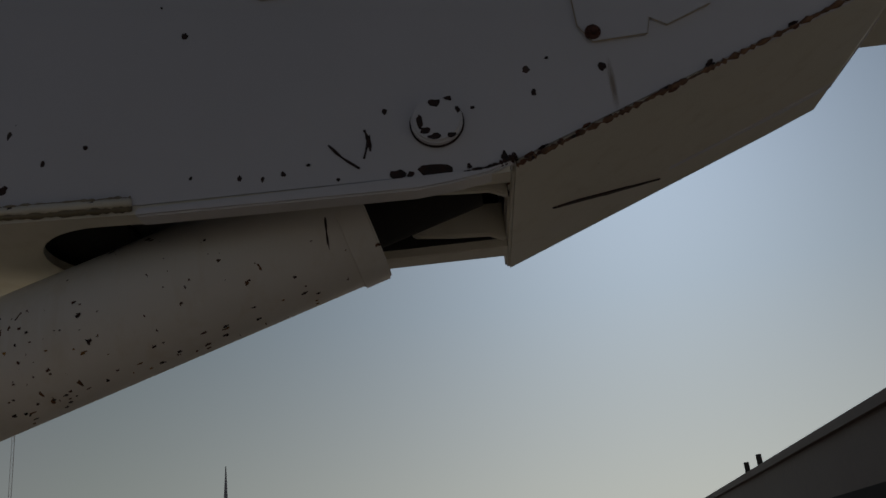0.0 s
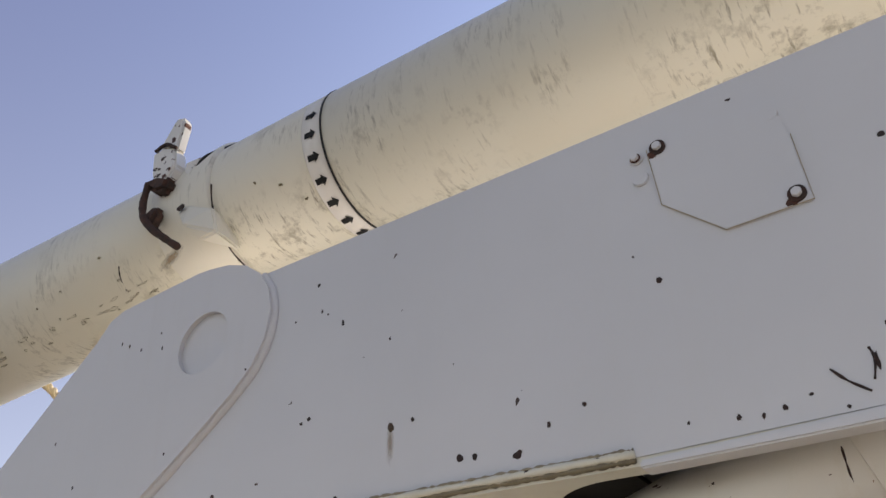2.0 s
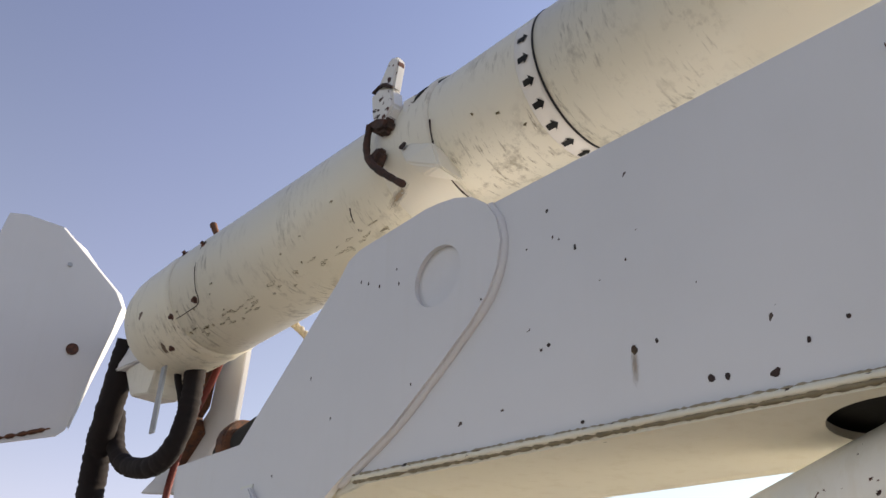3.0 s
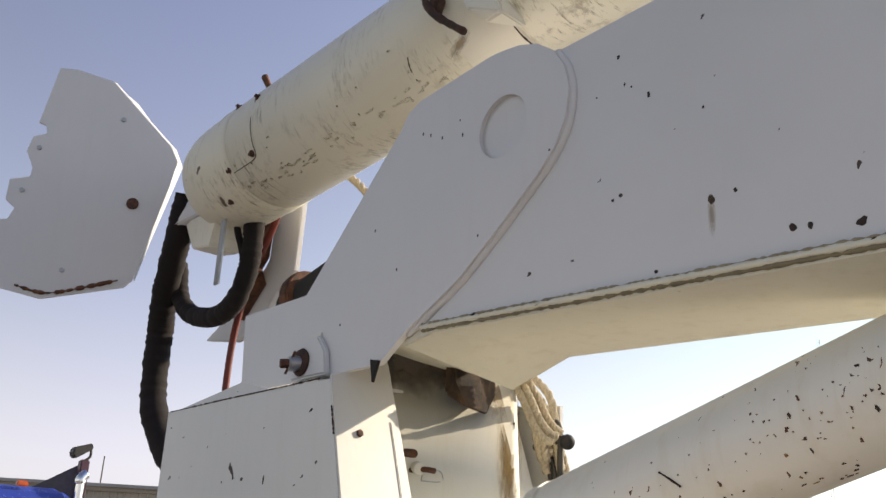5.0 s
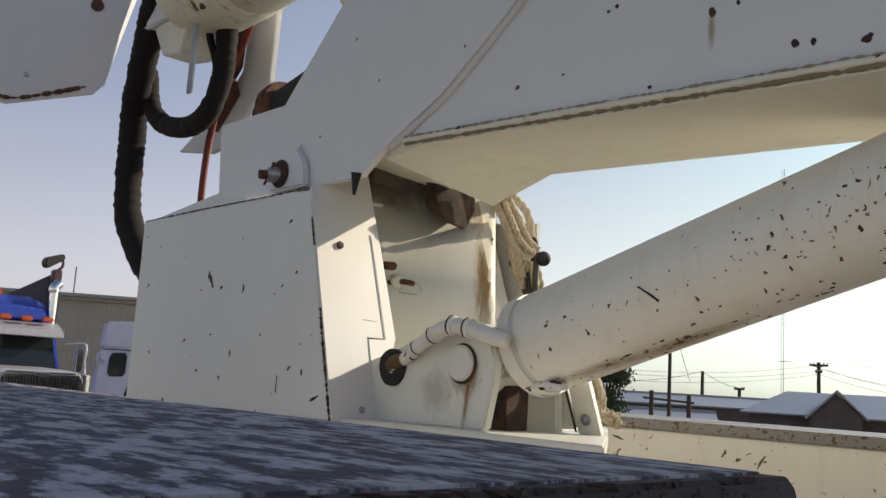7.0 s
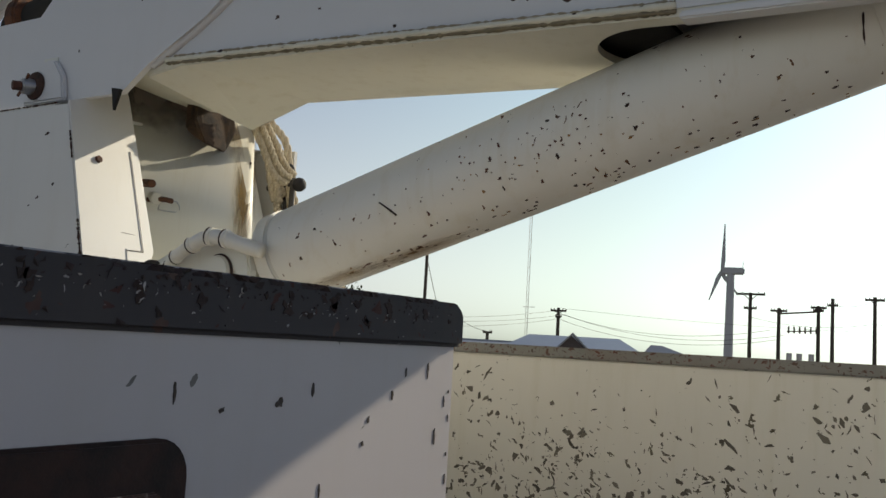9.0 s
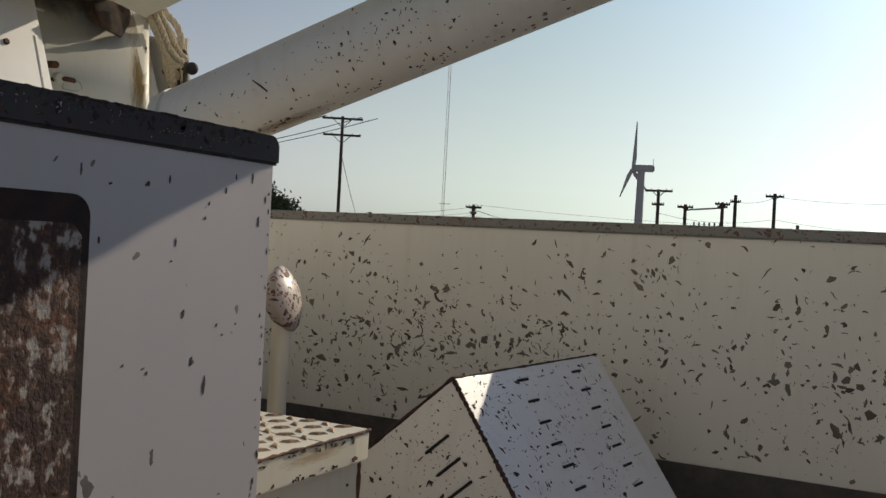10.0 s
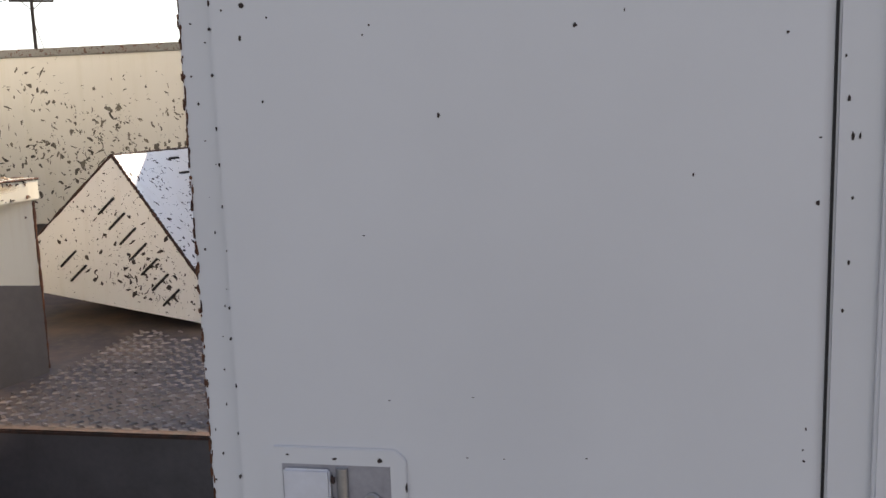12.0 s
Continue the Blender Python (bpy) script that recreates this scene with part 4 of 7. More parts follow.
part("seam_grime", tube([(-1.35, YN - 0.0045, slope(-1.35) + 0.009), (-1.0, YN - 0.0052, slope(-1.0) + 0.010), (-0.7, YN - 0.0052, slope(-0.7) + 0.010), (-0.37, YN - 0.0052, slope(-0.37) + 0.011)], 0.0016, 5, 60, 0.9), paint("seam_dirt", (0.3, 0.25, 0.17), dirty=0.8, dirt=(0.1, 0.07, 0.04)), lb, "dirt caught along the weld")
for i in range(14):
    x = rng.uniform(-1.3, -0.4)
    part("rust_spot", blot((x, YN - 0.0058, slope(x) + 0.006 + rng.uniform(-0.003, 0.005)), X, Z, rng.uniform(0.002, 0.012), rng.uniform(0.001, 0.003), 1400 + i), SPOT, lb)
part("doubler", prism([(-0.365, 2.413), (-0.2, 2.4095), (-0.036, 2.4065), (0.01, 2.4105), (0.05, 2.417), (0.081, 2.4275), (0.078, 2.432), (0.045, 2.4245), (-0.365, 2.424)], "y", YN - 0.004, YN + 0.026, 0.0025), BOOM, lb, "white edge doubler curving up to the elbow")
part("end_gusset", hull([(-1.404, 0.838, 2.45), (-1.402, 0.98, 2.432), (-1.398, 1.12, 2.428), (-1.395, 1.12, 2.408), (-1.336, 1.12, 2.452), (-1.2, 1.12, 2.468), (-1.28, 0.84, 2.468), (-1.404, 0.838, 2.52), (-1.40, 1.12, 2.52), (-1.2, 1.12, 2.5), (-1.2, 0.84, 2.5)], 0.006), BOOM_UNDER, lb, "cream end gusset under the boom")
# heel added mostly out of view, placed to cast the corner panel's shadow line
part("heel_blocker", hull([(-1.37, YN + 0.014, 2.47), (-1.37, YF - 0.014, 2.436), (-1.70, YN + 0.014, 2.53), (-1.70, YF - 0.014, 2.487), (-1.37, YN + 0.014, 2.9), (-1.37, YF - 0.014, 2.9), (-1.70, YN + 0.014, 2.6), (-1.70, YF - 0.014, 2.6)]), BOOM_UNDER, lb, "closed boom heel behind the arm plates, added to shade the corner panel")
stain("rust_run", (-1.366, 1.118, 2.432), Vector((1, 0, 0.5)), Z, 0.045, 0.035, OCHRE, lb, 0.003)
# elbow underneath, wider than the boom
el_n = [(0.082, 2.424), (0.514, 2.597), (0.6, 2.633), (0.7, 2.738)]
bm = bmesh.new()
lo = [bm.verts.new((x, YN + 0.003, z)) for x, z in el_n]
hi = [bm.verts.new((x, 1.205, z)) for x, z in el_n]
lo2 = [bm.verts.new((x - 0.006, YN + 0.003, z + 0.014)) for x, z in el_n]
hi2 = [bm.verts.new((x - 0.006, 1.205, z + 0.014)) for x, z in el_n]
for i in range(3):
    bm.faces.new((lo[i], lo[i + 1], hi[i + 1], hi[i]))
    bm.faces.new((lo2[i], hi2[i], hi2[i + 1], lo2[i + 1]))
    bm.faces.new((hi[i], hi[i + 1], hi2[i + 1], hi2[i]))
    bm.faces.new((lo[i], lo2[i], lo2[i + 1], lo[i + 1]))
bm.faces.new((lo[0], hi[0], hi2[0], lo2[0]))
bm.faces.new((lo[3], lo2[3], hi2[3], hi[3]))
part("elbow_plate", bm, BOOM_UNDER, lb, "cream bent elbow plate")
part("elbow_wall", prism([(0.08, 2.43), (0.514, 2.6), (0.6, 2.636), (0.7, 2.74), (1.7, 2.765), (1.7, 2.94), (0.08, 2.94)], "y", 1.19, 1.204), BOOM_UNDER, lb)
part("elbow_floor", box((0.69, YN + 0.01, 2.735), (1.7, 1.204, 2.765)), BOOM_UNDER, lb)
part("rust_seam", tube([(0.082, YN - 0.001, 2.424), (0.2, YN - 0.002, 2.4705), (0.35, YN - 0.002, 2.53), (0.514, YN - 0.001, 2.596), (0.6, YN - 0.001, 2.632)], 0.0026, 6, 40, 0.8), rust_mat("seam_rust", (0.24, 0.13, 0.07), (0.1, 0.055, 0.035), 60), lb, "rust-brown weld seam")
rng = random.Random(12)
for i in range(22):
    u = rng.random()
    part("rust_spot", blot((0.085 + 0.51 * u, YN - 0.003, 2.4255 + 0.204 * u + rng.uniform(-0.004, 0.006)), Vector((0.93, 0, 0.37)), Z, rng.uniform(0.003, 0.012), rng.uniform(0.0015, 0.004), 1300 + i), RUST if i % 2 else SPOT, lb)
part("elbow_front", box((0.074, 0.85, 2.424), (0.084, 1.2, 2.46), 0.003), BOOM_UNDER, lb, "cream elbow lip")
for y in (0.862, 0.905, 1.06):
    part("rod_lug", prism([(-0.07, 2.475), (-0.055, 2.437), (0.0, 2.431), (0.05, 2.428), (0.073, 2.418), (0.073, 2.475)], "y", y, y + 0.012, 0.002), BOOM_UNDER, lb, "cream lug beside the rod end")
stain("rust_run", (0.0735, 0.93, 2.44), Y, Z, 0.05, 0.02, SOOT, lb, 0.002)
for i in range(9):
    part("rust_spot", blot((0.0735, 0.845 + 0.012 * i, 2.428 + 0.004 * (i % 3)), -Y, Z, 0.008, 0.006, 1350 + i), RUST if i % 2 else SPOT, lb)
part("rust_corner", tube([(0.02, YN - 0.0005, 2.4235), (0.06, YN - 0.0005, 2.427), (0.084, YN - 0.001, 2.436)], [0.0015, 0.003, 0.004], 7, 20, 0.6), DARK_RUST, lb)
# dark panel added to paint the shade behind the rod end
part("inner_shade", box((-0.11, 1.085, 2.43), (0.07, 1.117, 2.62)), SHADE_DARK, lb, "dark panel standing in for shade by the rod end")
part("scrape", blot((0.238, 1.0945, 2.4865), Vector((0.2, 0.124, 0.08)).normalized(), Vector((0.5, -0.86, 0.2)).normalized(), 0.122, 0.0055, 42, 0.003, 0.35), SPOT, lb, "dark scrape")
# pivot boss of the lift cylinder
pc = part("pin_cap", cyl((-0.004, YN + 0.004, 2.491), (-0.004, YN - 0.012, 2.491), 0.031, seg=40, bevel=0.003), BOOM, lb, "white pin cap with chipped rim")
part("cap_ring", lathe([(0, 0.032), (0.003, 0.0328), (0.005, 0.031)], (-0.004, YN + 0.002, 2.491), -Y, 40), SPOT, pc)
for i, (x, z, a, b) in enumerate(((-0.006, 2.512, 0.009, 0.006), (0.012, 2.516, 0.006, 0.003), (-0.024, 2.49, 0.004, 0.011), (-0.018, 2.476, 0.008, 0.006), (-0.008, 2.468, 0.009, 0.004), (0.012, 2.468, 0.006, 0.003), (0.022, 2.5, 0.003, 0.005))):
    part("rust_spot", blot((x, YN - 0.0121, z), X, Z, a, b, 800 + i), SPOT, pc)
# two bolted access covers
ca = prism([(-0.292, 2.86), (-0.284, 2.762), (-0.209, 2.692), (-0.1, 2.695), (-0.106, 2.80), (-0.12, 2.862)], "y", YN - 0.0035, YN + 0.004, 0.0012)
ca = part("access_cover", ca, BOOM, lb, "white bolted cover plate")
cc = prism([(0.174, 2.745), (0.18, 2.60), (0.195, 2.575), (0.262, 2.578), (0.268, 2.60), (0.288, 2.587), (0.345, 2.61), (0.36, 2.74)], "y", YN - 0.0035, YN + 0.004, 0.0012)
cc = part("access_cover", cc, BOOM, lb, "white notched cover plate")
for x, z in ((-0.276, 2.857), (-0.117, 2.709)):
    w = bolt_at("cover_bolt", (x, YN - 0.0035, z), -Y, 0.0118, ca, BOOM, DARK_RUST, 0.006)
    part("rust_spot", blot((x - 0.008, YN - 0.0036, z - 0.008), X, Z, 0.009, 0.007, int(900 + x * 100)), BOLT, w)
for x, z in ((0.191, 2.725), (0.197, 2.588), (0.335, 2.70)):
    bolt_at("cover_bolt", (x, YN - 0.0035, z), -Y, 0.0098, cc)
bolt_at("side_bolt", (-0.31, YN, 2.853), -Y, 0.0105, lb, BOOM)
part("rust_spot", lathe([(0, 0.0066), (0.002, 0.008), (0.003, 0.0062)], (-0.31, YN - 0.002, 2.853), -Y, 20), BOLT, lb)
part("plug", cyl((-0.308, YN + 0.002, 2.818), (-0.308, YN - 0.004, 2.818), 0.0125, seg=20, bevel=0.001), BOOM, lb)
part("plug", cyl((-0.124, YN + 0.002, 2.843), (-0.124, YN - 0.004, 2.843), 0.0115, seg=20, bevel=0.001), BOOM, lb)
part("cover_edge", tube([(-0.2925, YN - 0.0036, 2.86), (-0.2845, YN - 0.0036, 2.762), (-0.209, YN - 0.0036, 2.6915), (-0.0995, YN - 0.0036, 2.6945), (-0.1055, YN - 0.0036, 2.80)], 0.0005, 5, 1), STAIN, ca)
part("cover_edge", tube([(0.1735, YN - 0.0036, 2.745), (0.1795, YN - 0.0036, 2.60), (0.195, YN - 0.0036, 2.5745), (0.2625, YN - 0.0036, 2.5775), (0.268, YN - 0.0036, 2.5995), (0.288, YN - 0.0036, 2.5865), (0.345, YN - 0.0036, 2.6095)], 0.0005, 5, 1), STAIN, cc)
stain("rust_run", (0.21, YN, 2.515), X, Z, 0.005, 0.04, THIN, lb, 0.001)
stain("rust_run", (-0.729, YN, 2.53), X, Z, 0.007, 0.035, THIN, lb, 0.001)
spots = [(-0.691, 2.556, 3, 4), (-0.479, 2.497, 3, 5), (-0.428, 2.512, 3, 4), (-0.336, 2.699, 2, 2), (-0.17, 2.894, 4, 2), (-0.178, 2.78, 2, 2), (0.133, 2.692, 4, 4), (0.144, 2.689, 6, 7), (0.153, 2.688, 7, 6)]
spots += [(0.176, 2.687, 4, 3), (0.21, 2.77, 4, 4), (0.25, 2.814, 3, 3), (0.223, 2.683, 3, 3), (0.137, 2.562, 3, 2), (0.115, 2.517, 4, 5), (-0.065, 2.514, 4, 4), (0.04, 2.506, 3, 2), (0.07, 2.438, 4, 7), (-0.057, 2.43, 11, 7)]
spots += [(-0.041, 2.428, 5, 5), (-0.013, 2.431, 24, 10), (-0.242, 2.448, 3, 5), (-0.215, 2.443, 3, 4), (-0.19, 2.447, 3, 4), (-0.126, 2.432, 3, 3), (0.028, 2.43, 3, 4), (-0.883, 2.844, 3, 4), (-0.859, 2.781, 2, 2)]
spots += [(-0.827, 2.754, 3, 6), (-0.733, 2.698, 2, 3), (-0.929, 2.788, 2, 2), (-0.885, 2.604, 4, 4), (-0.086, 2.472, 3, 14), (-0.729, 2.553, 7, 8), (-0.614, 2.483, 6, 7), (-0.591, 2.479, 4, 6), (-0.527, 2.467, 8, 7), (-0.825, 2.469, 4, 3)]
spots += [(-0.811, 2.454, 5, 4), (-0.654, 2.446, 5, 3), (0.202, 2.542, 6, 7), (-0.008, 2.755, 5, 4), (-0.306, 2.653, 4, 5), (-0.872, 2.79, 2, 4), (-0.9, 2.6, 3, 3), (-0.16, 2.455, 3, 2), (-0.3, 2.455, 2, 3)]
for i, (x, z, a, b) in enumerate(spots):
    part("rust_spot", blot((x, YN - 0.0002, z), X, Z, a * 0.001, b * 0.001, 900 + i), SPOT, lb)
for i, p in enumerate((((-0.135, 2.478), (-0.12, 2.46), (-0.1, 2.443)), ((-0.091, 2.492), (-0.088, 2.478), (-0.094, 2.455)))):
    part("scratch", tube([(x, YN - 0.0005, z) for x, z in p], 0.0016 if i < 2 else 0.0007, 5, 3, 0.4), SPOT, lb)

# ---- boom lift cylinder ----
ax = Vector((1, 0, 0.3182)).normalized()


def along(x):
    return Vector((x, 0.9915, 2.4834 + 0.3182 * x))


lc = thing("lift_cylinder", (-1.234, 0.9915, 2.09), "white hydraulic lift cylinder flecked with rust under the boom", "hydraulic cylinder")
part("barrel", cyl(along(-1.13), along(-0.135), 0.0855, seg=64, bevel=0.006), CYL, lc, "rust-flecked white barrel")
part("gland", cyl(along(-0.15), along(-0.112), 0.0895, seg=64, bevel=0.003), CYL, lc, "white gland collar")
# rod coloured near-black for the shade it lies in
part("rod", cyl(along(-0.115), along(0.03), 0.048, seg=32), SHADE_DARK, lc, "piston rod with its shade put into a dark colour")
part("base_cap", cyl(along(-1.165), along(-1.125), 0.088, seg=48, bevel=0.008), CYL, lc)
part("base_eye", cyl((-1.234, 0.93, 2.09), (-1.234, 1.055, 2.09), 0.062, seg=32, bevel=0.004), CYL, lc)
part("base_neck", hull([along(-1.145) + Vector((0, s * 0.05, u * 0.05)) for s in (-1, 1) for u in (-1, 1)] + [Vector((-1.234, 0.9915 + s * 0.05, 2.09 + u * 0.045)) for s in (-1, 1) for u in (-1, 1)]), CYL, lc)


def on_barrel(x, deg, r=0.0857):
    """A place on the barrel, degrees round from the near side downwards, with the directions along and round it."""
    up_ = Vector((-0.3182, 0, 1)).normalized()
    a = radians(deg)
    return along(x) - (Y * math.cos(a) + up_ * math.sin(a)) * r, -(Y * math.sin(a) - up_ * math.cos(a))


ORANGE_RUST = rust_mat("orange_fleck_rust", (0.34, 0.17, 0.04), (0.12, 0.055, 0.02), 90)
FLECKS = [(-0.464, -5, 5, 4), (-0.464, 7, 6, 5), (-0.58, -10, 7, 4), (-0.531, -2, 4, 3), (-0.524, 4, 4, 3), (-0.541, 10, 3, 3), (-0.586, 15, 4, 3), (-0.582, 28, 4, 7), (-0.464, 30, 6, 7), (-0.663, -6, 4, 8), (-0.741, 9, 3, 3), (-0.678, 38, 3, 7), (-0.62, 47, 6, 6)]
FLECKS += [(-0.658, 61, 5, 3), (-0.704, 55, 4, 4), (-0.809, 34, 5, 9), (-0.788, 48, 4, 3), (-0.813, 18, 3, 3), (-0.871, 30, 4, 4), (-1.019, 1, 7, 4), (-1.058, 2, 6, 5), (-0.99, 25, 3, 10), (-1.138, -28, 4, 4), (-0.893, -10, 4, 2), (-0.453, 65, 4, 3)]
FLECKS += [(-0.581, 67, 5, 4), (-0.57, 70, 4, 3), (-0.551, 65, 4, 3), (-0.519, 68, 6, 3), (-0.406, 79, 7, 4), (-0.931, 72, 10, 4), (-1.09, 63, 5, 3), (-0.34, 20, 3, 4), (-0.27, 35, 4, 3), (-0.3, -12, 3, 3), (-0.22, 48, 4, 4), (-0.39, 44, 3, 3)]
for i, (x, deg, a, b) in enumerate(FLECKS):
    c, v_ = on_barrel(x, deg)
    part("rust_fleck", blot(c, ax, v_, a * 0.0007, b * 0.0007, 2100 + i, ragged=0.3), SPOT if i % 3 else BOLT, lc)
RUSTS = [(-0.555, 13, 5, 5), (-0.577, 13, 5, 4), (-0.568, 19, 6, 4), (-0.519, 39, 5, 5), (-0.476, 37, 9, 3), (-0.607, 19, 5, 6), (-0.681, 5, 4, 9), (-0.692, 14, 7, 8), (-0.642, 13, 4, 4), (-0.659, 13, 3, 4), (-0.614, -6, 3, 4), (-0.677, 27, 8, 4), (-0.709, 33, 5, 6), (-0.816, 47, 5, 5), (-0.839, 57, 9, 5)]
RUSTS += [(-0.862, 72, 14, 7), (-0.882, 76, 16, 8), (-0.958, 66, 20, 5), (-1.0, 70, 13, 6), (-0.73, -12, 4, 4), (-0.61, 8, 4, 3), (-0.545, 24, 4, 4)]
for i, (x, deg, a, b) in enumerate(RUSTS):
    c, v_ = on_barrel(x, deg)
    part("rust_fleck", blot(c, ax, v_, a * 0.00062, b * 0.00062, 2200 + i, ragged=0.25), ORANGE_RUST if i % 4 == 0 else BOLT, lc)
c, v_ = on_barrel(-0.873, 11)
part("scratch", tube([c - ax * 0.012 + v_ * 0.014, c, c + ax * 0.012 - v_ * 0.016], 0.0015, 5, 3, 0.4), SPOT, lc)
rng = random.Random(83)
for i in range(70):
    x = rng.uniform(-1.11, -0.2)
    c, v_ = on_barrel(x, rng.gauss(78, 11))
    part("rust_fleck", blot(c, ax, v_, rng.uniform(0.001, 0.006), rng.uniform(0.0008, 0.003), 2300 + i, ragged=0.3), (SPOT, ORANGE_RUST, BOLT, SPOT)[i % 4], lc)
for i in range(60):
    c, v_ = on_barrel(rng.gauss(-0.58, 0.13), rng.gauss(14, 22))
    part("rust_fleck", blot(c, ax, v_, rng.uniform(0.0006, 0.0024), rng.uniform(0.0006, 0.002), 2400 + i, ragged=0.3), (ORANGE_RUST, SPOT, BOLT)[i % 3], lc)
for x, deg, a, b in ((-0.88, 76, 0.14, 0.02), (-1.02, 70, 0.09, 0.02)):
    c, v_ = on_barrel(x, deg)
    stain("rust_haze", c, ax, v_, a, b, THIN, lc, 0.0012)
part("gland_seam", tube([along(-0.155) + Vector((0, -0.0857 * math.cos(t), -0.0857 * math.sin(t))) for t in (0.2, 0.5, 0.8)], 0.0015, 5, 4, 0.4), SPOT, lc)
part("port_weld", hull([along(-1.10) + Vector((a * 0.045, -0.035 + b * 0.012, -0.082 + c * 0.006)) for a in (-1, 1) for b in (-1, 1) for c in (-1, 1)], 0.003), CYL, lc)

# ---- turret ----
tu = thing("turret", (-1.8, 1.15, 1.16), "white sheet-steel turret housing with chipped edges", "turret")
part("pedestal", cyl((-1.75, 1.25, 1.16), (-1.75, 1.25, 1.95), 0.36, 0.36, 48), WELD, tu)
part("base_plate", prism([(-2.3, 0.80), (-1.40, 0.80), (-1.36, 0.86), (-0.90, 0.86), (-1.15, 1.2), (-1.34, 1.45), (-2.3, 1.45)], "z", 1.946, 1.972, 0.003), WELD, tu, "white base plate")
hp = part("front_panel", prism([(-2.29, 1.95), (-1.442, 1.95), (-1.563, 2.40), (-2.289, 2.40)], "y", 0.785, 0.797, 0.002), TURRET, tu, "white front panel with scratches")
part("left_panel", prism([(0.787, 1.95), (0.787, 2.40), (1.45, 2.44), (1.45, 1.95)], "x", -2.291, -2.28), TURRET, tu)
part("back_panel", box((-2.28, 1.44, 1.95), (-1.56, 1.45, 2.44)), TURRET, tu)
part("top_panel", hull([(-2.29, 0.786, 2.398), (-1.605, 0.786, 2.398), (-2.29, 1.45, 2.44), (-1.665, 1.45, 2.44), (-2.29, 0.786, 2.404), (-1.605, 0.786, 2.404), (-2.29, 1.45, 2.446), (-1.665, 1.45, 2.446)]), TURRET, tu)


def on_corner(y, z, out=0.0055):
    """A point of the flat corner panel, which leans back."""
    return Vector((-1.4953 - 0.284 * (z - 2.1332) - 0.05 * (y - 0.8776) + out, y, z))


rp = part("corner_panel", slab([on_corner(y, z, 0) for y, z in ((0.786, 1.955), (0.907, 1.9645), (0.9274, 2.0443), (0.963, 2.1245), (0.938, 2.4605), (0.786, 2.405))], -0.005), TURRET, tu, "white folded corner panel")
part("panel_edge", tube([on_corner(0.9625, 2.127, 0.003), on_corner(0.95, 2.3, 0.003), on_corner(0.9385, 2.455, 0.003)], 0.0022, 6, 1), PLATE, rp)
part("fold_line", tube([on_corner(y, z) for y, z in ((0.9256, 2.3304), (0.9295, 2.2382), (0.9336, 2.1241), (0.8922, 2.1241), (0.8914, 2.0787))], 0.0014, 5, 1), PLATE, rp)
# thin dark line paints the shade in the fold's groove
part("fold_shadow", tube([on_corner(y, z) for y, z in ((0.9276, 2.3309), (0.9315, 2.2386), (0.9356, 2.1224), (0.8926, 2.1217))], 0.0009, 5, 1), SPOT, rp)
part("panel_seam", tube([on_corner(y, z) for y, z in ((0.918, 2.038), (0.9035, 1.9733), (0.9, 1.9675), (0.8424, 1.9631))], 0.001, 5, 2), SPOT, rp)
stain("bolt_run", (-1.5285, 0.8369, 2.2680), Y, Vector((-0.25, 0, 1)), 0.006, 0.03, RUNS, rp, 0.001)
part("edge_rust", tube([(-1.441, 0.784, 1.955), (-1.462, 0.784, 2.03), (-1.49, 0.784, 2.13), (-1.5, 0.784, 2.17)], 0.0019, 6, 40, 0.85), DARK_RUST, tu)
part("edge_rust", tube([(-1.535, 0.784, 2.29), (-1.55, 0.784, 2.345)], 0.0014, 6, 24, 0.85), DARK_RUST, tu)
part("edge_rust", tube([(-2.28, 0.786, 2.4025), (-2.0, 0.785, 2.404), (-1.8, 0.785, 2.4035), (-1.6, 0.785, 2.404)], 0.0013, 6, 60, 0.9), DARK_RUST, tu)
part("edge_rust", tube([(-1.62, 0.784, 1.965), (-1.5, 0.784, 1.966), (-1.445, 0.784, 1.966)], 0.0016, 6, 40, 0.9), DARK_RUST, tu)
pn_ = Vector((0.95, 0.05, 0.27)).normalized()
bolt_at("panel_bolt", (-1.5399, 0.8427, 2.2959), pn_, 0.0135, rp)
bolt_at("panel_bolt", (-1.4527, 0.8565, 1.9868), pn_, 0.011, rp, STEEL)
for i, (x, z, a, b) in enumerate(((-1.8, 2.323, 2, 3), (-1.622, 2.343, 9, 4), (-1.961, 2.218, 2, 4), (-1.781, 2.215, 5, 14), (-1.627, 2.024, 2, 24), (-1.588, 2.24, 5, 4), (-1.95, 2.042, 9, 4), (-1.813, 2.081, 3, 9), (-1.499, 2.004, 20, 4), (-2.094, 1.968, 6, 12), (-1.695, 1.967, 3, 10), (-1.545, 2.05, 4, 10), (-1.7, 2.12, 3, 5), (-1.66, 2.2, 4, 2), (-1.85, 2.03, 4, 7), (-2.05, 2.3, 2, 2), (-1.9, 2.12, 6, 3))):
    part("rust_spot", blot((x, 0.7848, z), Vector((1, 0, 0.35)).normalized(), Z, a * 0.0008, b * 0.0008, 1000 + i), SPOT, hp)
# upright arm plates that carry the boom's pivot
arm = [(-2.011, 2.612), (-1.99, 2.42), (-1.458, 2.42), (-1.387, 2.468), (-1.242, 2.54), (-1.136, 2.616), (-1.048, 2.685), (-1.008, 2.725), (-0.985, 2.77), (-0.977, 2.823), (-0.988, 2.87), (-1.012, 2.908), (-1.05, 2.938), (-1.095, 2.955), (-1.14, 2.962), (-1.174, 2.964), (-1.375, 2.949), (-1.41, 2.935), (-1.439, 2.899), (-1.742, 2.611)]
bm = bmesh.new()
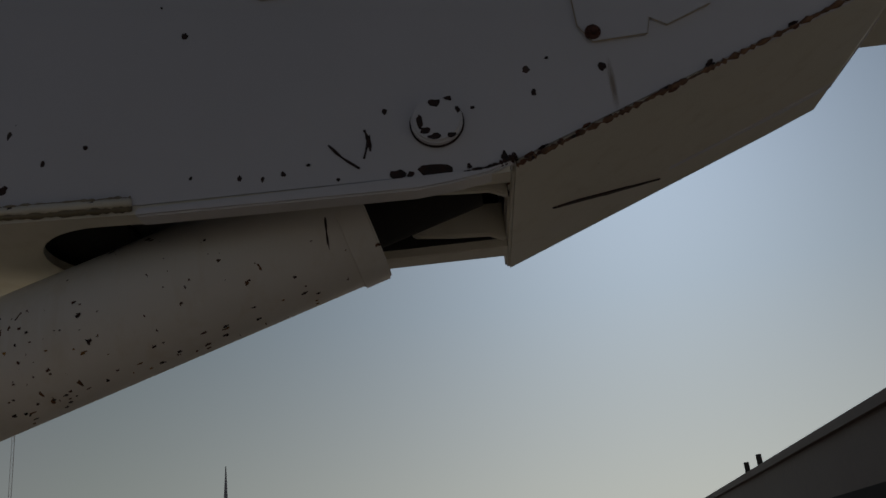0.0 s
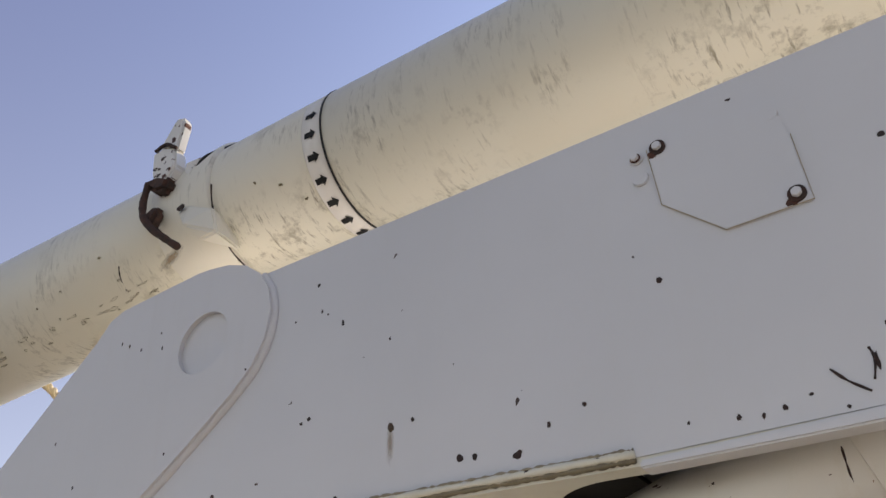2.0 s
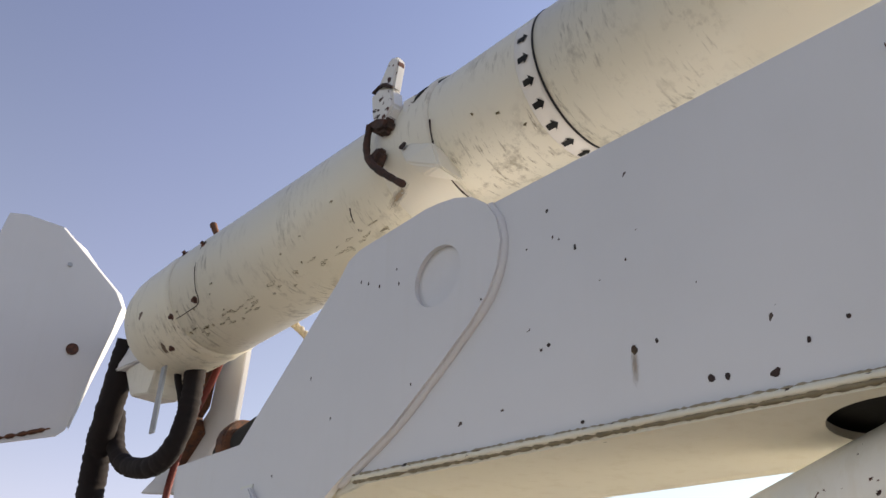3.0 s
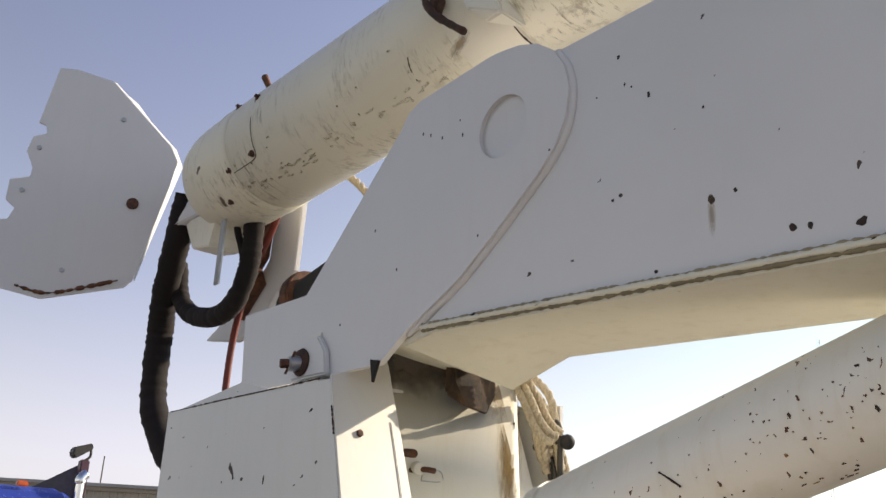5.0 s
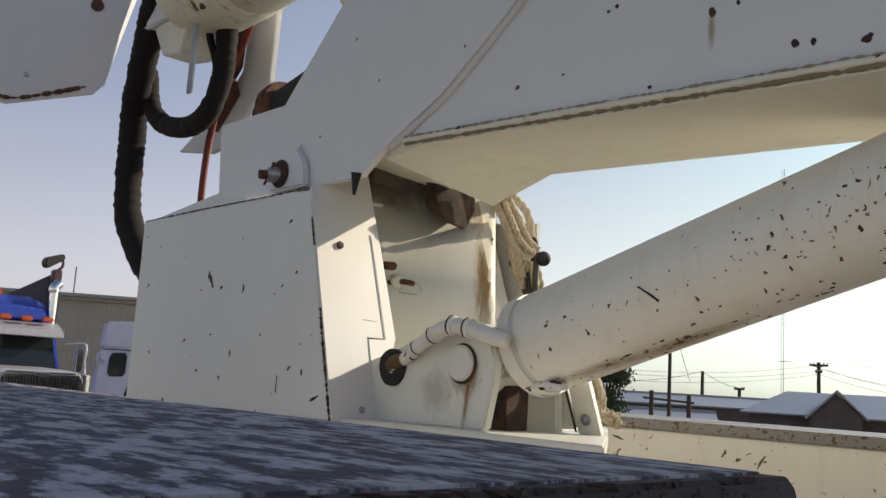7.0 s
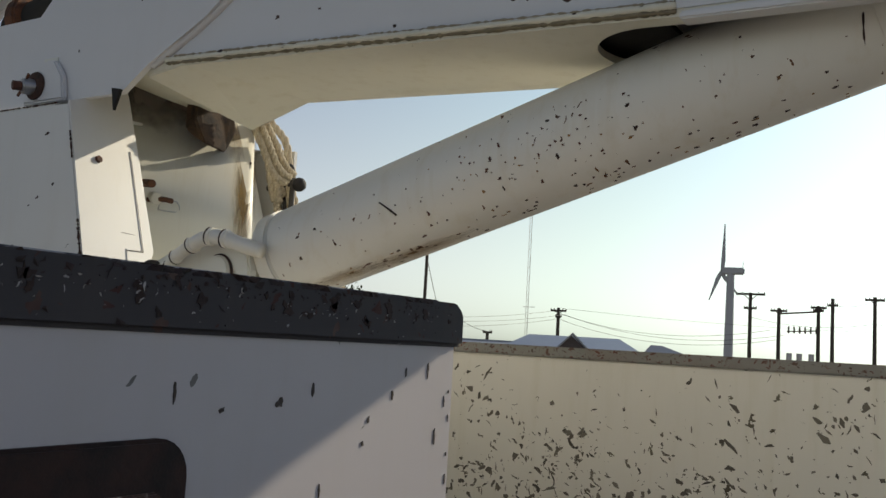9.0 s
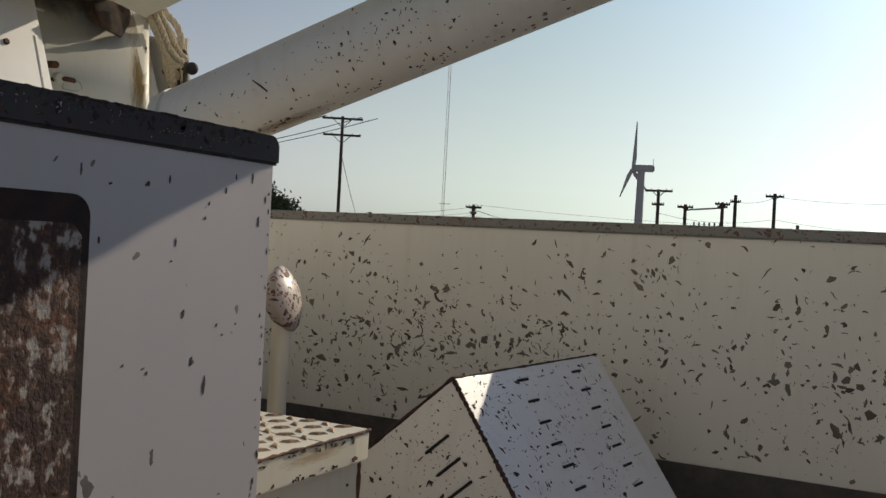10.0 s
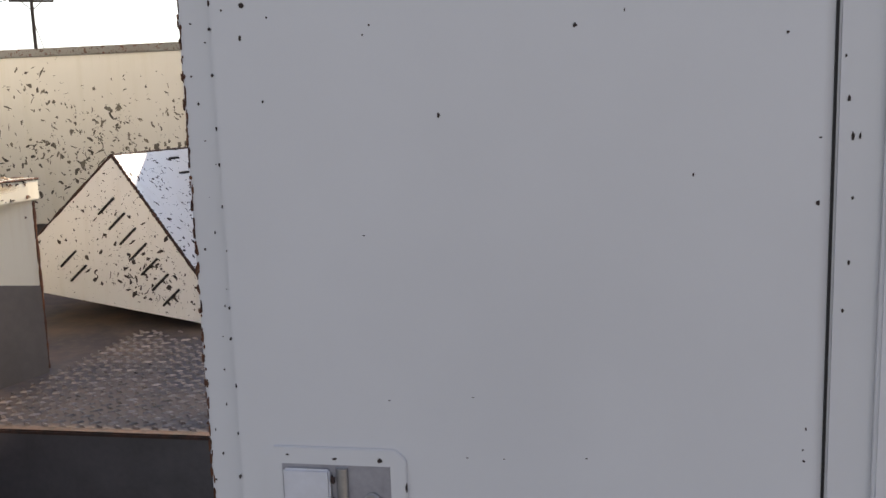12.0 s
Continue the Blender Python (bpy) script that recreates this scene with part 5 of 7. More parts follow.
loops = [[bm.verts.new((x, 0.822, z)) for x, z in arm], [bm.verts.new((-1.134 + 0.0605 * math.cos(2 * math.pi * i / 40), 0.822, 2.806 + 0.0605 * math.sin(2 * math.pi * i / 40))) for i in range(40)]]
es = [bm.edges.new((l[i], l[(i + 1) % len(l)])) for l in loops for i in range(len(l))]
bmesh.ops.triangle_fill(bm, use_beauty=True, edges=es)
ex = bmesh.ops.extrude_face_region(bm, geom=bm.faces[:])
bmesh.ops.translate(bm, vec=(0, 0.0135, 0), verts=[v for v in ex["geom"] if isinstance(v, bmesh.types.BMVert)])
ap = part("arm_plate", bm, PLATE, tu, "white upright arm plate with round pivot boss")
far_arm = [(-1.8, 2.63), (-1.6, 2.62), (-1.4, 2.6), (-1.242, 2.6), (-1.136, 2.616), (-1.008, 2.725), (-0.977, 2.823), (-1.05, 2.938), (-1.174, 2.964), (-1.375, 2.949), (-1.439, 2.899), (-1.742, 2.611)]
part("arm_plate", prism(far_arm, "y", 1.135, 1.149, 0.003), PLATE, tu)
part("arm_weld", tube([(x, 0.8345, z) for x, z in arm[3:12]], 0.0072, 12, 8, 0.1), PLATE, ap, "fillet weld")
part("pivot_boss", lathe([(-0.0132, 0.064), (-0.0095, 0.0612), (-0.0105, 0.052), (-0.0105, 0.001)], (-1.134, 0.822, 2.806), -Y, 48), PLATE, ap, "round recessed pivot boss")
for i, (x, z) in enumerate(((-1.02, 2.721), (-1.19, 2.612), (-1.241, 2.826), (-1.336, 2.858), (-1.3, 2.84), (-1.36, 2.87), (-1.5, 2.7), (-1.42, 2.6), (-1.25, 2.86), (-1.6, 2.52))):
    part("rust_spot", blot((x, 0.8218, z), X, Z, 0.002, rng.uniform(0.0015, 0.005), 1100 + i), SPOT, ap)
# pivot pin with its lugs, low on the arm
part("lug_plate", prism([(-1.76, 2.42), (-1.62, 2.42), (-1.63, 2.47), (-1.66, 2.505), (-1.69, 2.508), (-1.715, 2.49), (-1.73, 2.45)], "y", 0.808, 0.823, 0.004), PLATE, ap)
part("pin_washer", lathe([(0, 0.028), (0.004, 0.03), (0.008, 0.027), (0.008, 0.018)], (-1.712, 0.809, 2.455), -Y, 28), DARK_RUST, ap)
pp = part("pivot_pin", cyl((-1.716, 0.81, 2.453), (-1.724, 0.782, 2.45), 0.0165, seg=28, bevel=0.003), STEEL, ap, "worn steel pivot pin")
part("split_pin", tube([(-1.71, 0.788, 2.476), (-1.722, 0.786, 2.45), (-1.735, 0.784, 2.43)], 0.0028, 6, 3), RUST, pp)
part("pin_bolt", cyl((-1.722, 0.784, 2.45), (-1.728, 0.766, 2.448), 0.010, seg=6), BOLT, pp)
# thin dark triangle paints the shade in the gap below the arm
part("gap_shadow", prism([(-1.478, 2.43), (-1.452, 2.425), (-1.468, 2.385)], "y", 0.815, 0.8215), SHADE_DARK, tu)
part("top_lip", prism([(-2.288, 2.404), (-1.94, 2.44), (-1.80, 2.404)], "y", 0.798, 0.81), TURRET, tu)
# weldment behind the corner panel
part("weldment", box((-1.71, 0.82, 1.965), (-1.665, 1.1, 2.515)), WELD, tu, "cream inner weldment")
gs = []
for x, y, z0 in ((-1.664, 0.82, 2.515), (-1.659, 0.85, 2.515), (-1.652, 0.92, 2.515), (-1.645, 0.96, 2.515), (-1.632, 1.0, 2.515), (-1.611, 1.05, 2.515), (-1.59, 1.1, 2.515), (-1.569, 1.15, 2.51), (-1.548, 1.2, 2.505), (-1.531, 1.24, 2.49), (-1.5265, 1.256, 2.475), (-1.53, 1.262, 2.46), (-1.545, 1.272, 2.45), (-1.57, 1.278, 2.42), (-1.62, 1.28, 2.40)):
    lean = min(1, max(0, (y - 0.95) * 5))
    gs.append(((x, y, z0), (x + 0.01 * lean, y + 0.02 * lean, 2.0)))
bm = bmesh.new()
gv = [(bm.verts.new(p), bm.verts.new(q)) for p, q in gs]
for p, q in zip(gv, gv[1:]):
    bm.faces.new((p[0], q[0], q[1], p[1]))
bm.faces.new([p[0] for p in gv])
bm.faces.new([p[1] for p in gv][::-1])
bm.faces.new((gv[0][0], gv[0][1], gv[-1][1], gv[-1][0]))
gu = part("gusset", smooth(bm, 0.9), WELD, tu, "rounded cream gusset streaked with rust")
# film darkens the gusset's top: grime plus painted soft shade under the boom
SHADE_GRIME = stain_mat("shade_and_grime_film", (0.1, 0.082, 0.066), 1.5, 0.85)
for q, (x, y, z, a, b_, lean) in enumerate(((-1.647, 0.95, 2.5, 0.1, 0.1, 0.22), (-1.624, 1.02, 2.5, 0.12, 0.11, 0.4), (-1.594, 1.09, 2.5, 0.1, 0.09, 0.42))):
    stain("grime", (x, y, z), Vector((lean, 1, 0)).normalized(), Z, a, b_, SHADE_GRIME, gu, 0.007 + 0.001 * q)
for q, (y, z, a, b_) in enumerate(((1.222, 2.43, 0.05, 0.06), (1.24, 2.33, 0.022, 0.17), (1.243, 2.31, 0.034, 0.19), (1.215, 2.45, 0.06, 0.05))):
    stain("rust_run", (-1.5345 + (y - 1.23) * 0.3 + (2.42 - z) * 0.03, y, z), Vector((0.3, 1, 0)).normalized(), Vector((0.11, 0.24, -1)).normalized(), a, b_, OCHRE if q in (1, 2) else THIN, gu, 0.001 + 0.0007 * q)
part("stop_bracket", hull([(x - 0.03, y + 0.014, z + 0.016) for x, y, z in ((-1.53, 1.06, 2.475), (-1.53, 1.06, 2.40), (-1.53, 1.10, 2.385), (-1.495, 1.09, 2.37), (-1.495, 1.155, 2.36), (-1.53, 1.165, 2.375), (-1.50, 1.062, 2.42), (-1.50, 1.062, 2.475), (-1.495, 1.16, 2.475), (-1.53, 1.2, 2.475), (-1.51, 1.2, 2.42))], 0.004), rust_mat("grimy_bracket_steel", (0.085, 0.048, 0.025), (0.025, 0.017, 0.012), 24), tu, "dark grimy stop bracket")
part("side_gusset", hull([(-1.66, 1.30, 2.40), (-1.65, 1.31, 2.38), (-1.61, 1.36, 2.27), (-1.54, 1.38, 2.12), (-1.50, 1.38, 1.97), (-1.66, 1.38, 1.97), (-1.66, 1.40, 2.40)], 0.004), WELD, tu)
part("latch_pin", tube([(-1.64, 1.0430, 2.2530), (-1.5700, 1.0370, 2.2510), (-1.5600, 1.0580, 2.2490)], 0.006, 8, 3), RUST, tu)
part("latch_loop", tube([(-1.5980, 1.0540, 2.2320), (-1.5850, 1.0510, 2.2470), (-1.5850, 1.0930, 2.2540), (-1.5900, 1.1030, 2.2330), (-1.5980, 1.0540, 2.2310)], 0.0013, 6, 3), STEEL, tu)
part("pin", cyl((-1.64, 1.0350, 2.2900), (-1.5700, 1.0080, 2.2800), 0.009, seg=12), RUST, tu)
part("pin_boss", cyl((-1.64, 1.0650, 2.2650), (-1.5750, 1.0300, 2.2510), 0.013, seg=16, bevel=0.002), WELD, tu)
BACK = Matrix.Translation((-0.106, -0.194, 2.045)) @ Matrix.Scale(1.085, 4) @ Matrix.Translation((0.106, 0.194, -2.045))


def set_back(bm):
    """Moves a hanging thing deeper behind the turret."""
    bm.transform(BACK)
    return bm


lv = part("lever", set_back(tube([(-1.435, 1.30, 2.25), (-1.434, 1.30, 2.34), (-1.44, 1.30, 2.366), (-1.455, 1.30, 2.372), (-1.468, 1.30, 2.362), (-1.47, 1.30, 2.345)], 0.0065, 10, 4)), DARKSTEEL, tu, "bent dark control lever")
for p, q in (((-1.492, 1.30, 2.35), (-1.462, 1.30, 2.25)), ((-1.478, 1.305, 2.35), (-1.452, 1.305, 2.25))):
    part("lever_link", set_back(cyl(p, q, 0.005, seg=10)), DARKSTEEL, lv)
part("lever_arm", set_back(cyl((-1.50, 1.302, 2.325), (-1.42, 1.30, 2.327), 0.005, seg=10)), DARKSTEEL, lv)
bm = bmesh.new()
bmesh.ops.create_uvsphere(bm, u_segments=24, v_segments=14, radius=0.0165)
bm.transform(Matrix.Translation((-1.414, 1.30, 2.326)))
part("knob", set_back(smooth(bm)), BLACK, lv, "black ball knob")
bm = bmesh.new()
bmesh.ops.create_uvsphere(bm, u_segments=16, v_segments=10, radius=0.009)
bm.transform(Matrix.Translation((-1.505, 1.30, 2.322)))
part("link_ball", set_back(smooth(bm)), DARKSTEEL, lv)
# clevis of the lift cylinder
ear = [(-1.56, 1.965), (-1.56, 2.055), (-1.47, 2.083), (-1.42, 2.097), (-1.395, 2.104), (-1.36, 2.12), (-1.32, 2.135), (-1.274, 2.149), (-1.24, 2.154), (-1.21, 2.152), (-1.18, 2.142), (-1.16, 2.118), (-1.152, 2.085), (-1.155, 2.05), (-1.172, 1.972)]
ear_b = [(-1.335, 1.965), (-1.325, 2.04), (-1.29, 2.115), (-1.262, 2.14), (-1.225, 2.145), (-1.19, 2.13), (-1.168, 2.09), (-1.162, 1.965)]
ep = part("ear_plate", prism(ear, "y", 0.893, 0.915, 0.004), WELD, tu, "white clevis plate")
part("ear_plate", prism(ear_b, "y", 1.07, 1.088, 0.004), WELD, tu)
cp = part("pin_cap", cyl((-1.227, 0.896, 2.081), (-1.227, 0.884, 2.081), 0.0305, seg=36, bevel=0.003), WELD, ep, "white pin cap rusted round its rim")
part("rim_rust", lathe([(0, 0.0315), (0.004, 0.0345), (0.005, 0.0318)], (-1.225, 0.8945, 2.080), -Y, 36), DARK_RUST, cp)
stain("rust_run", (-1.212, 0.893, 2.02), Vector((1, 0, -0.15)), Z, 0.007, 0.07, RUNS, ep, 0.0015)
stain("rust_run", (-1.218, 0.893, 2.06), X, Z, 0.042, 0.042, RUNS, ep, 0.002)
stain("grime", (-1.29, 0.893, 2.03), X, Z, 0.05, 0.05, HAZE, ep, 0.0012)
part("web_rust", box((-1.235, 0.96, 1.97), (-1.186, 1.02, 2.05), 0.003), rust_mat("dark_web_rust", (0.1, 0.05, 0.025), (0.04, 0.025, 0.02), 40), tu, "rusty web")
part("far_ear", prism([(-1.33, 1.965), (-1.27, 2.06), (-1.17, 2.065), (-1.138, 1.98)], "y", 1.09, 1.102, 0.003), WELD, tu)
part("stay_plate", prism([(-1.165, 2.062), (-1.118, 2.066), (-1.085, 1.972), (-1.134, 1.972)], "y", 1.093, 1.106, 0.002), WELD, tu)
part("stay_seam", tube([(-1.168, 1.0895, 2.06), (-1.136, 1.0895, 1.976)], 0.002, 5, 3), SPOT, tu)
bolt_at("ear_bolt", (-1.118, 1.093, 1.997), -Y, 0.010, tu, STEEL)
# hydraulic line from a grommet in the corner panel to the cylinder
gr = []
for q in range(24):
    t = 2 * math.pi * q / 24
    gr.append((-1.4070 + 0.0360 * math.cos(t) * (1 + 0.05 * math.sin(3 * t)), 2.0690 + 0.0340 * math.sin(t)))
# uncut plate: a dark disc paints the shade inside the hole
part("pipe_hole", prism(gr, "y", 0.887, 0.92), SHADE_DARK, tu, "dark torn pipe hole")
part("line_end", tube([(-1.412, 0.9, 2.064), (-1.402, 0.8845, 2.0755), (-1.372, 0.8845, 2.0842)], 0.0122, 16, 5, 0.05), rust_mat("oily_line_rust", (0.17, 0.09, 0.035), (0.05, 0.03, 0.02), 60), tu, "oily brown line end")
ln = part("line", tube([(-1.407, 0.895, 2.066), (-1.40, 0.885, 2.076), (-1.36, 0.885, 2.088), (-1.32, 0.872, 2.106)], 0.0115, 16, 6, 0.02), paint("flaking_line_paint", (0.7, 0.68, 0.6), [(60, 0.5, 0.4, 0.6, 20), (40, 0.4, 0.4, 0.5, -50)], chip=(0.1, 0.05, 0.025), chip2=(0.05, 0.03, 0.02), dirty=0.6), tu, "flaking painted hydraulic line")
part("elbow", tube([(-1.322, 0.872, 2.105), (-1.285, 0.865, 2.121), (-1.25, 0.863, 2.136), (-1.215, 0.864, 2.142), (-1.19, 0.868, 2.138), (-1.16, 0.876, 2.128), (-1.12, 0.89, 2.118)], [0.0115, 0.0125, 0.0135, 0.014, 0.014, 0.0135, 0.0135], 16, 5, 0.02), CYL, ln, "white pipe elbow")
for p, r in (((-1.318, 0.872, 2.107), 0.0135), ((-1.268, 0.864, 2.128), 0.0155), ((-1.222, 0.864, 2.142), 0.0168), ((-1.188, 0.868, 2.138), 0.0168)):
    p = Vector(p)
    ax_ = Vector((1, -0.1, 0.3)) if p.x < -1.23 else Vector((1, 0.15, -0.15))
    part("ring_grime", cyl(p - ax_.normalized() * 0.0068, p - ax_.normalized() * 0.0062, r + 0.0002, seg=24), SPOT, ln)
    part("fitting_ring", cyl(p - ax_.normalized() * 0.006, p + ax_.normalized() * 0.006, r, seg=24, bevel=0.003), CYL, ln)

rng = random.Random(77)
for i in range(14):
    x, z = rng.uniform(-1.135, -1.06), rng.uniform(2.044, 2.056)
    part("rust_spot", blot((x, 0.9462, z + (x + 1.1) * 0.1), X, Z, rng.uniform(0.002, 0.009), rng.uniform(0.001, 0.0035), 1700 + i), RUST if i % 3 else SPOT, tu)

# ---- rope hung on the turret ----
rp = thing("rope", (-1.45, 1.34, 1.98), "frayed cream rope hanging over the turret edge", "rope")
rng = random.Random(21)


def strand(points, r):
    """One laid rope: three thin yarns wound round a line."""
    ps = [Vector(p) for p in points]
    fine = []
    for i in range(len(ps) - 1):
        p0, p1, p2, p3 = ps[max(i - 1, 0)], ps[i], ps[i + 1], ps[min(i + 2, len(ps) - 1)]
        for j in range(9):
            u = j / 9
            fine.append(0.5 * (2 * p1 + (p2 - p0) * u + (2 * p0 - 5 * p1 + 4 * p2 - p3) * u * u + (3 * p1 - p0 - 3 * p2 + p3) * u ** 3))
    fine.append(ps[-1])
    bms = []
    for w in range(3):
        line_ = []
        for i, p in enumerate(fine):
            dd = (fine[min(i + 1, len(fine) - 1)] - fine[max(i - 1, 0)]).normalized()
            s = dd.cross(Y).normalized() if abs(dd.y) < 0.9 else dd.cross(X).normalized()
            u = dd.cross(s)
            t = i * 0.75 + w * 2.094
            line_.append(p + (s * math.cos(t) + u * math.sin(t)) * r * 0.5)
        bms.append(tube(line_, r * 0.58, 6, 1, 0.1))
    return merge(*bms)


for i in range(7):
    o = Vector((rng.uniform(-0.014, 0.014), rng.uniform(-0.015, 0.02), rng.uniform(-0.012, 0.006)))
    k_ = i * 0.007
    part("strand", set_back(strand([Vector(p) + o + Vector((-0.018, -0.02, -0.006)) for p in ((-1.56 + k_, 1.28, 2.50), (-1.53 + k_, 1.29, 2.47), (-1.495 + k_, 1.305, 2.42), (-1.475 + k_ * 0.8, 1.315, 2.37 - 0.01 * i), (-1.46 + k_ * 0.5, 1.32, 2.33 - 0.01 * i))], 0.0095)), ROPE, rp)
for i in range(6):
    o = Vector((rng.uniform(-0.012, 0.012), rng.uniform(-0.01, 0.02), 0))
    part("strand", set_back(strand([Vector(p) + o + Vector((-0.018, -0.02, -0.006)) for p in ((-1.54, 1.32, 2.478), (-1.505, 1.335, 2.44), (-1.48, 1.345, 2.39), (-1.462, 1.35, 2.34), (-1.44, 1.35, 2.28), (-1.43, 1.35, 2.2))], 0.008)), ROPE, rp)
for line_ in (((-1.500, 1.199, 2.473), (-1.495, 1.224, 2.449), (-1.490, 1.251, 2.413), (-1.485, 1.275, 2.375), (-1.480, 1.299, 2.356), (-1.475, 1.318, 2.353)), ((-1.520, 1.223, 2.485), (-1.515, 1.259, 2.463), (-1.510, 1.293, 2.427), (-1.500, 1.311, 2.390), (-1.495, 1.332, 2.372), (-1.490, 1.348, 2.366))):
    for i in range(2):
        part("strand", strand([Vector(p) + Vector((0.006 * i, 0.012 * i, 0.014 * i - 0.004 * j)) for j, p in enumerate(line_)], 0.0085), ROPE, rp)
for i in range(9):
    c = Vector((-1.165 + rng.uniform(-0.018, 0.016), 1.20 + rng.uniform(-0.02, 0.02), 2.025 + rng.uniform(-0.012, 0.012)))
    s = rng.uniform(-1, 1)
    part("strand", strand([c + Vector((-0.03 + 0.006 * s, 0, 0.055)), c + Vector((-0.012, 0.01 * s, 0.02)), c + Vector((-0.014 + 0.012 * s, 0, -0.012)), c + Vector((0.018, 0.01, -0.032 + 0.006 * s)), c + Vector((0.03 + 0.012 * s, 0.0, -0.026))], 0.005), ROPE, rp)

# ---- upper boom ----
ub = thing("upper_boom", (-0.8, 0.98, 3.08), "cream fibreglass upper boom tube stained with mildew", "boom")
ua = Vector((1, 0, 0.0253)).normalized()
ORG = Vector((0, 0.98, 3.2425))


def on_boom(x):
    return ORG + ua * (x / ua.x)


def swell(x):
    return 0.0125 * max(0.0, -1.4 - x)


def ring_pt(x, deg, r):
    """A point on the tube: degrees round from the side that faces the path, downwards; the rear end is thicker."""
    more = swell(x)
    return on_boom(x) + Vector((0, -math.cos(radians(deg)) * (r + more), -math.sin(radians(deg)) * (r + more) - more))


def origin(ob, at):
    ob.data.transform(Matrix.Translation(-Vector(at)))
    ob.location = at
    ob.matrix_parent_inverse = Matrix.Translation(ob.parent.location).inverted()
    return ob


RU = 0.155
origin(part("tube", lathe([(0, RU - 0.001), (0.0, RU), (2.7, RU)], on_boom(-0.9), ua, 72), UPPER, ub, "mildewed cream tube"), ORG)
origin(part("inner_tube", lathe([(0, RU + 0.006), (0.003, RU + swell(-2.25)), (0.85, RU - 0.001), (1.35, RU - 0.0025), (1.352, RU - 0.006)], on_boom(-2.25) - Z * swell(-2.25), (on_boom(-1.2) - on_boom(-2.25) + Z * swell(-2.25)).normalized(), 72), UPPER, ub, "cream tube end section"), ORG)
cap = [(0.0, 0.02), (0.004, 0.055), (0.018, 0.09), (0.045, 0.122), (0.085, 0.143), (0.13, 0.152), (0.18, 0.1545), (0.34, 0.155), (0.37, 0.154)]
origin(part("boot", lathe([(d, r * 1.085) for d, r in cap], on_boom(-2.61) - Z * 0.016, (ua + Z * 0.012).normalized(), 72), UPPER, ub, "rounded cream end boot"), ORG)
part("seam_ring", lathe([(-0.004, RU - 0.003), (-0.003, RU + 0.0012), (0.001, RU + 0.0012), (0.002, RU - 0.003)], on_boom(-0.9), ua, 72), BLACK, ub, "black joint ring")
band = part("marker_band", lathe([(-0.05, RU - 0.003), (-0.049, RU - 0.0012), (-0.005, RU - 0.0012), (-0.004, RU - 0.003)], on_boom(-0.9), ua, 72), paint("marker_band_paint", (0.76, 0.73, 0.68), dirty=0.2), ub, "pale band with black arrows")
ar = [(-0.5, -0.28), (0.05, -0.28), (0.05, -0.55), (0.5, 0.0), (0.05, 0.55), (0.05, 0.28), (-0.5, 0.28)]
for j in range(-1, 6):
    a0 = 10 + 17.5 * j
    bm = bmesh.new()
    fv = []
    for u, v in ar:
        x = -0.926 + u * 0.027
        fv.append(bm.verts.new(ring_pt(x, a0 + v * 8.0, RU + 0.0006)))
    bm.faces.new(fv)
    bmesh.ops.solidify(bm, geom=bm.faces[:], thickness=0.002)
    part("arrow", bm, ARROW, band, "black arrow mark")
part("clamp_band", lathe([(0, RU - 0.003), (0.06, RU + 0.002), (0.19, RU + 0.007), (0.195, RU + 0.005), (0.196, RU - 0.002)], on_boom(-1.385), ua, 72), UPPER, ub, "raised saddle band")
# dark line paints the shadow groove along the band's lower edge
part("saddle_edge_shade", tube([ring_pt(-1.188 + 0.0004 * (q - 5) ** 2, 12 + 11 * q, RU + 0.0066) for q in range(8)], 0.0018, 6, 4, 0.3), SPOT, ub, "dark line painting the shade along the saddle edge")
# hatch on the boot
pts = []
for x, z in ((-2.107, -20), (-2.104, 5), (-2.108, 25), (-2.115, 38), (-2.18, 40), (-2.262, 40)):
    pts.append(ring_pt(x, z, RU + 0.0002))
part("hatch_seam", tube(pts, 0.0012, 5, 4), SPOT, ub)
for x, d in ((-2.125, 34), (-2.25, 36), (-2.10, -22), (-2.33, 62), (-2.24, -35)):
    c = ring_pt(x, d, RU)
    n = Vector((0, -math.cos(radians(d)), -math.sin(radians(d))))
    bolt_at("boot_bolt", c, n, 0.010, ub)
part("wire_seam", lathe([(0, RU + 0.01), (0.003, RU + 0.0145), (0.006, RU + 0.01)], on_boom(-2.31) - Z * 0.0125, ua, 72), UPPER, ub)
part("scratch", tube([ring_pt(-1.475, 38, RU), ring_pt(-1.483, 46, RU), ring_pt(-1.487, 58, RU)], 0.0016, 5, 4, 0.4), SPOT, ub)
part("red_lever", tube([ring_pt(-2.2, -70, RU - 0.01), ring_pt(-2.222, -72, RU + 0.03), ring_pt(-2.245, -74, RU + 0.068)], [0.009, 0.009, 0.011], 8, 4), RUST, ub, "red-brown lever")
MILDEW = flake_mat("dark_olive_mildew", (0.14, 0.11, 0.06), (0.3, 0.25, 0.15))
rng = random.Random(87)
for i in range(64):
    x = rng.uniform(-2.2, -1.42) if i < 44 else rng.uniform(-2.25, -0.95)
    deg = rng.gauss(64, 4) if i < 44 else rng.uniform(20, 70)
    v_ = Vector((0, math.sin(radians(deg)), -math.cos(radians(deg))))
    part("mildew_fleck", blot(ring_pt(x, deg, RU - 0.0002), ua, v_, rng.uniform(0.004, 0.022) if i < 44 else rng.uniform(0.002, 0.007), rng.uniform(0.0015, 0.005), 2600 + i, ragged=0.3), MILDEW, ub)
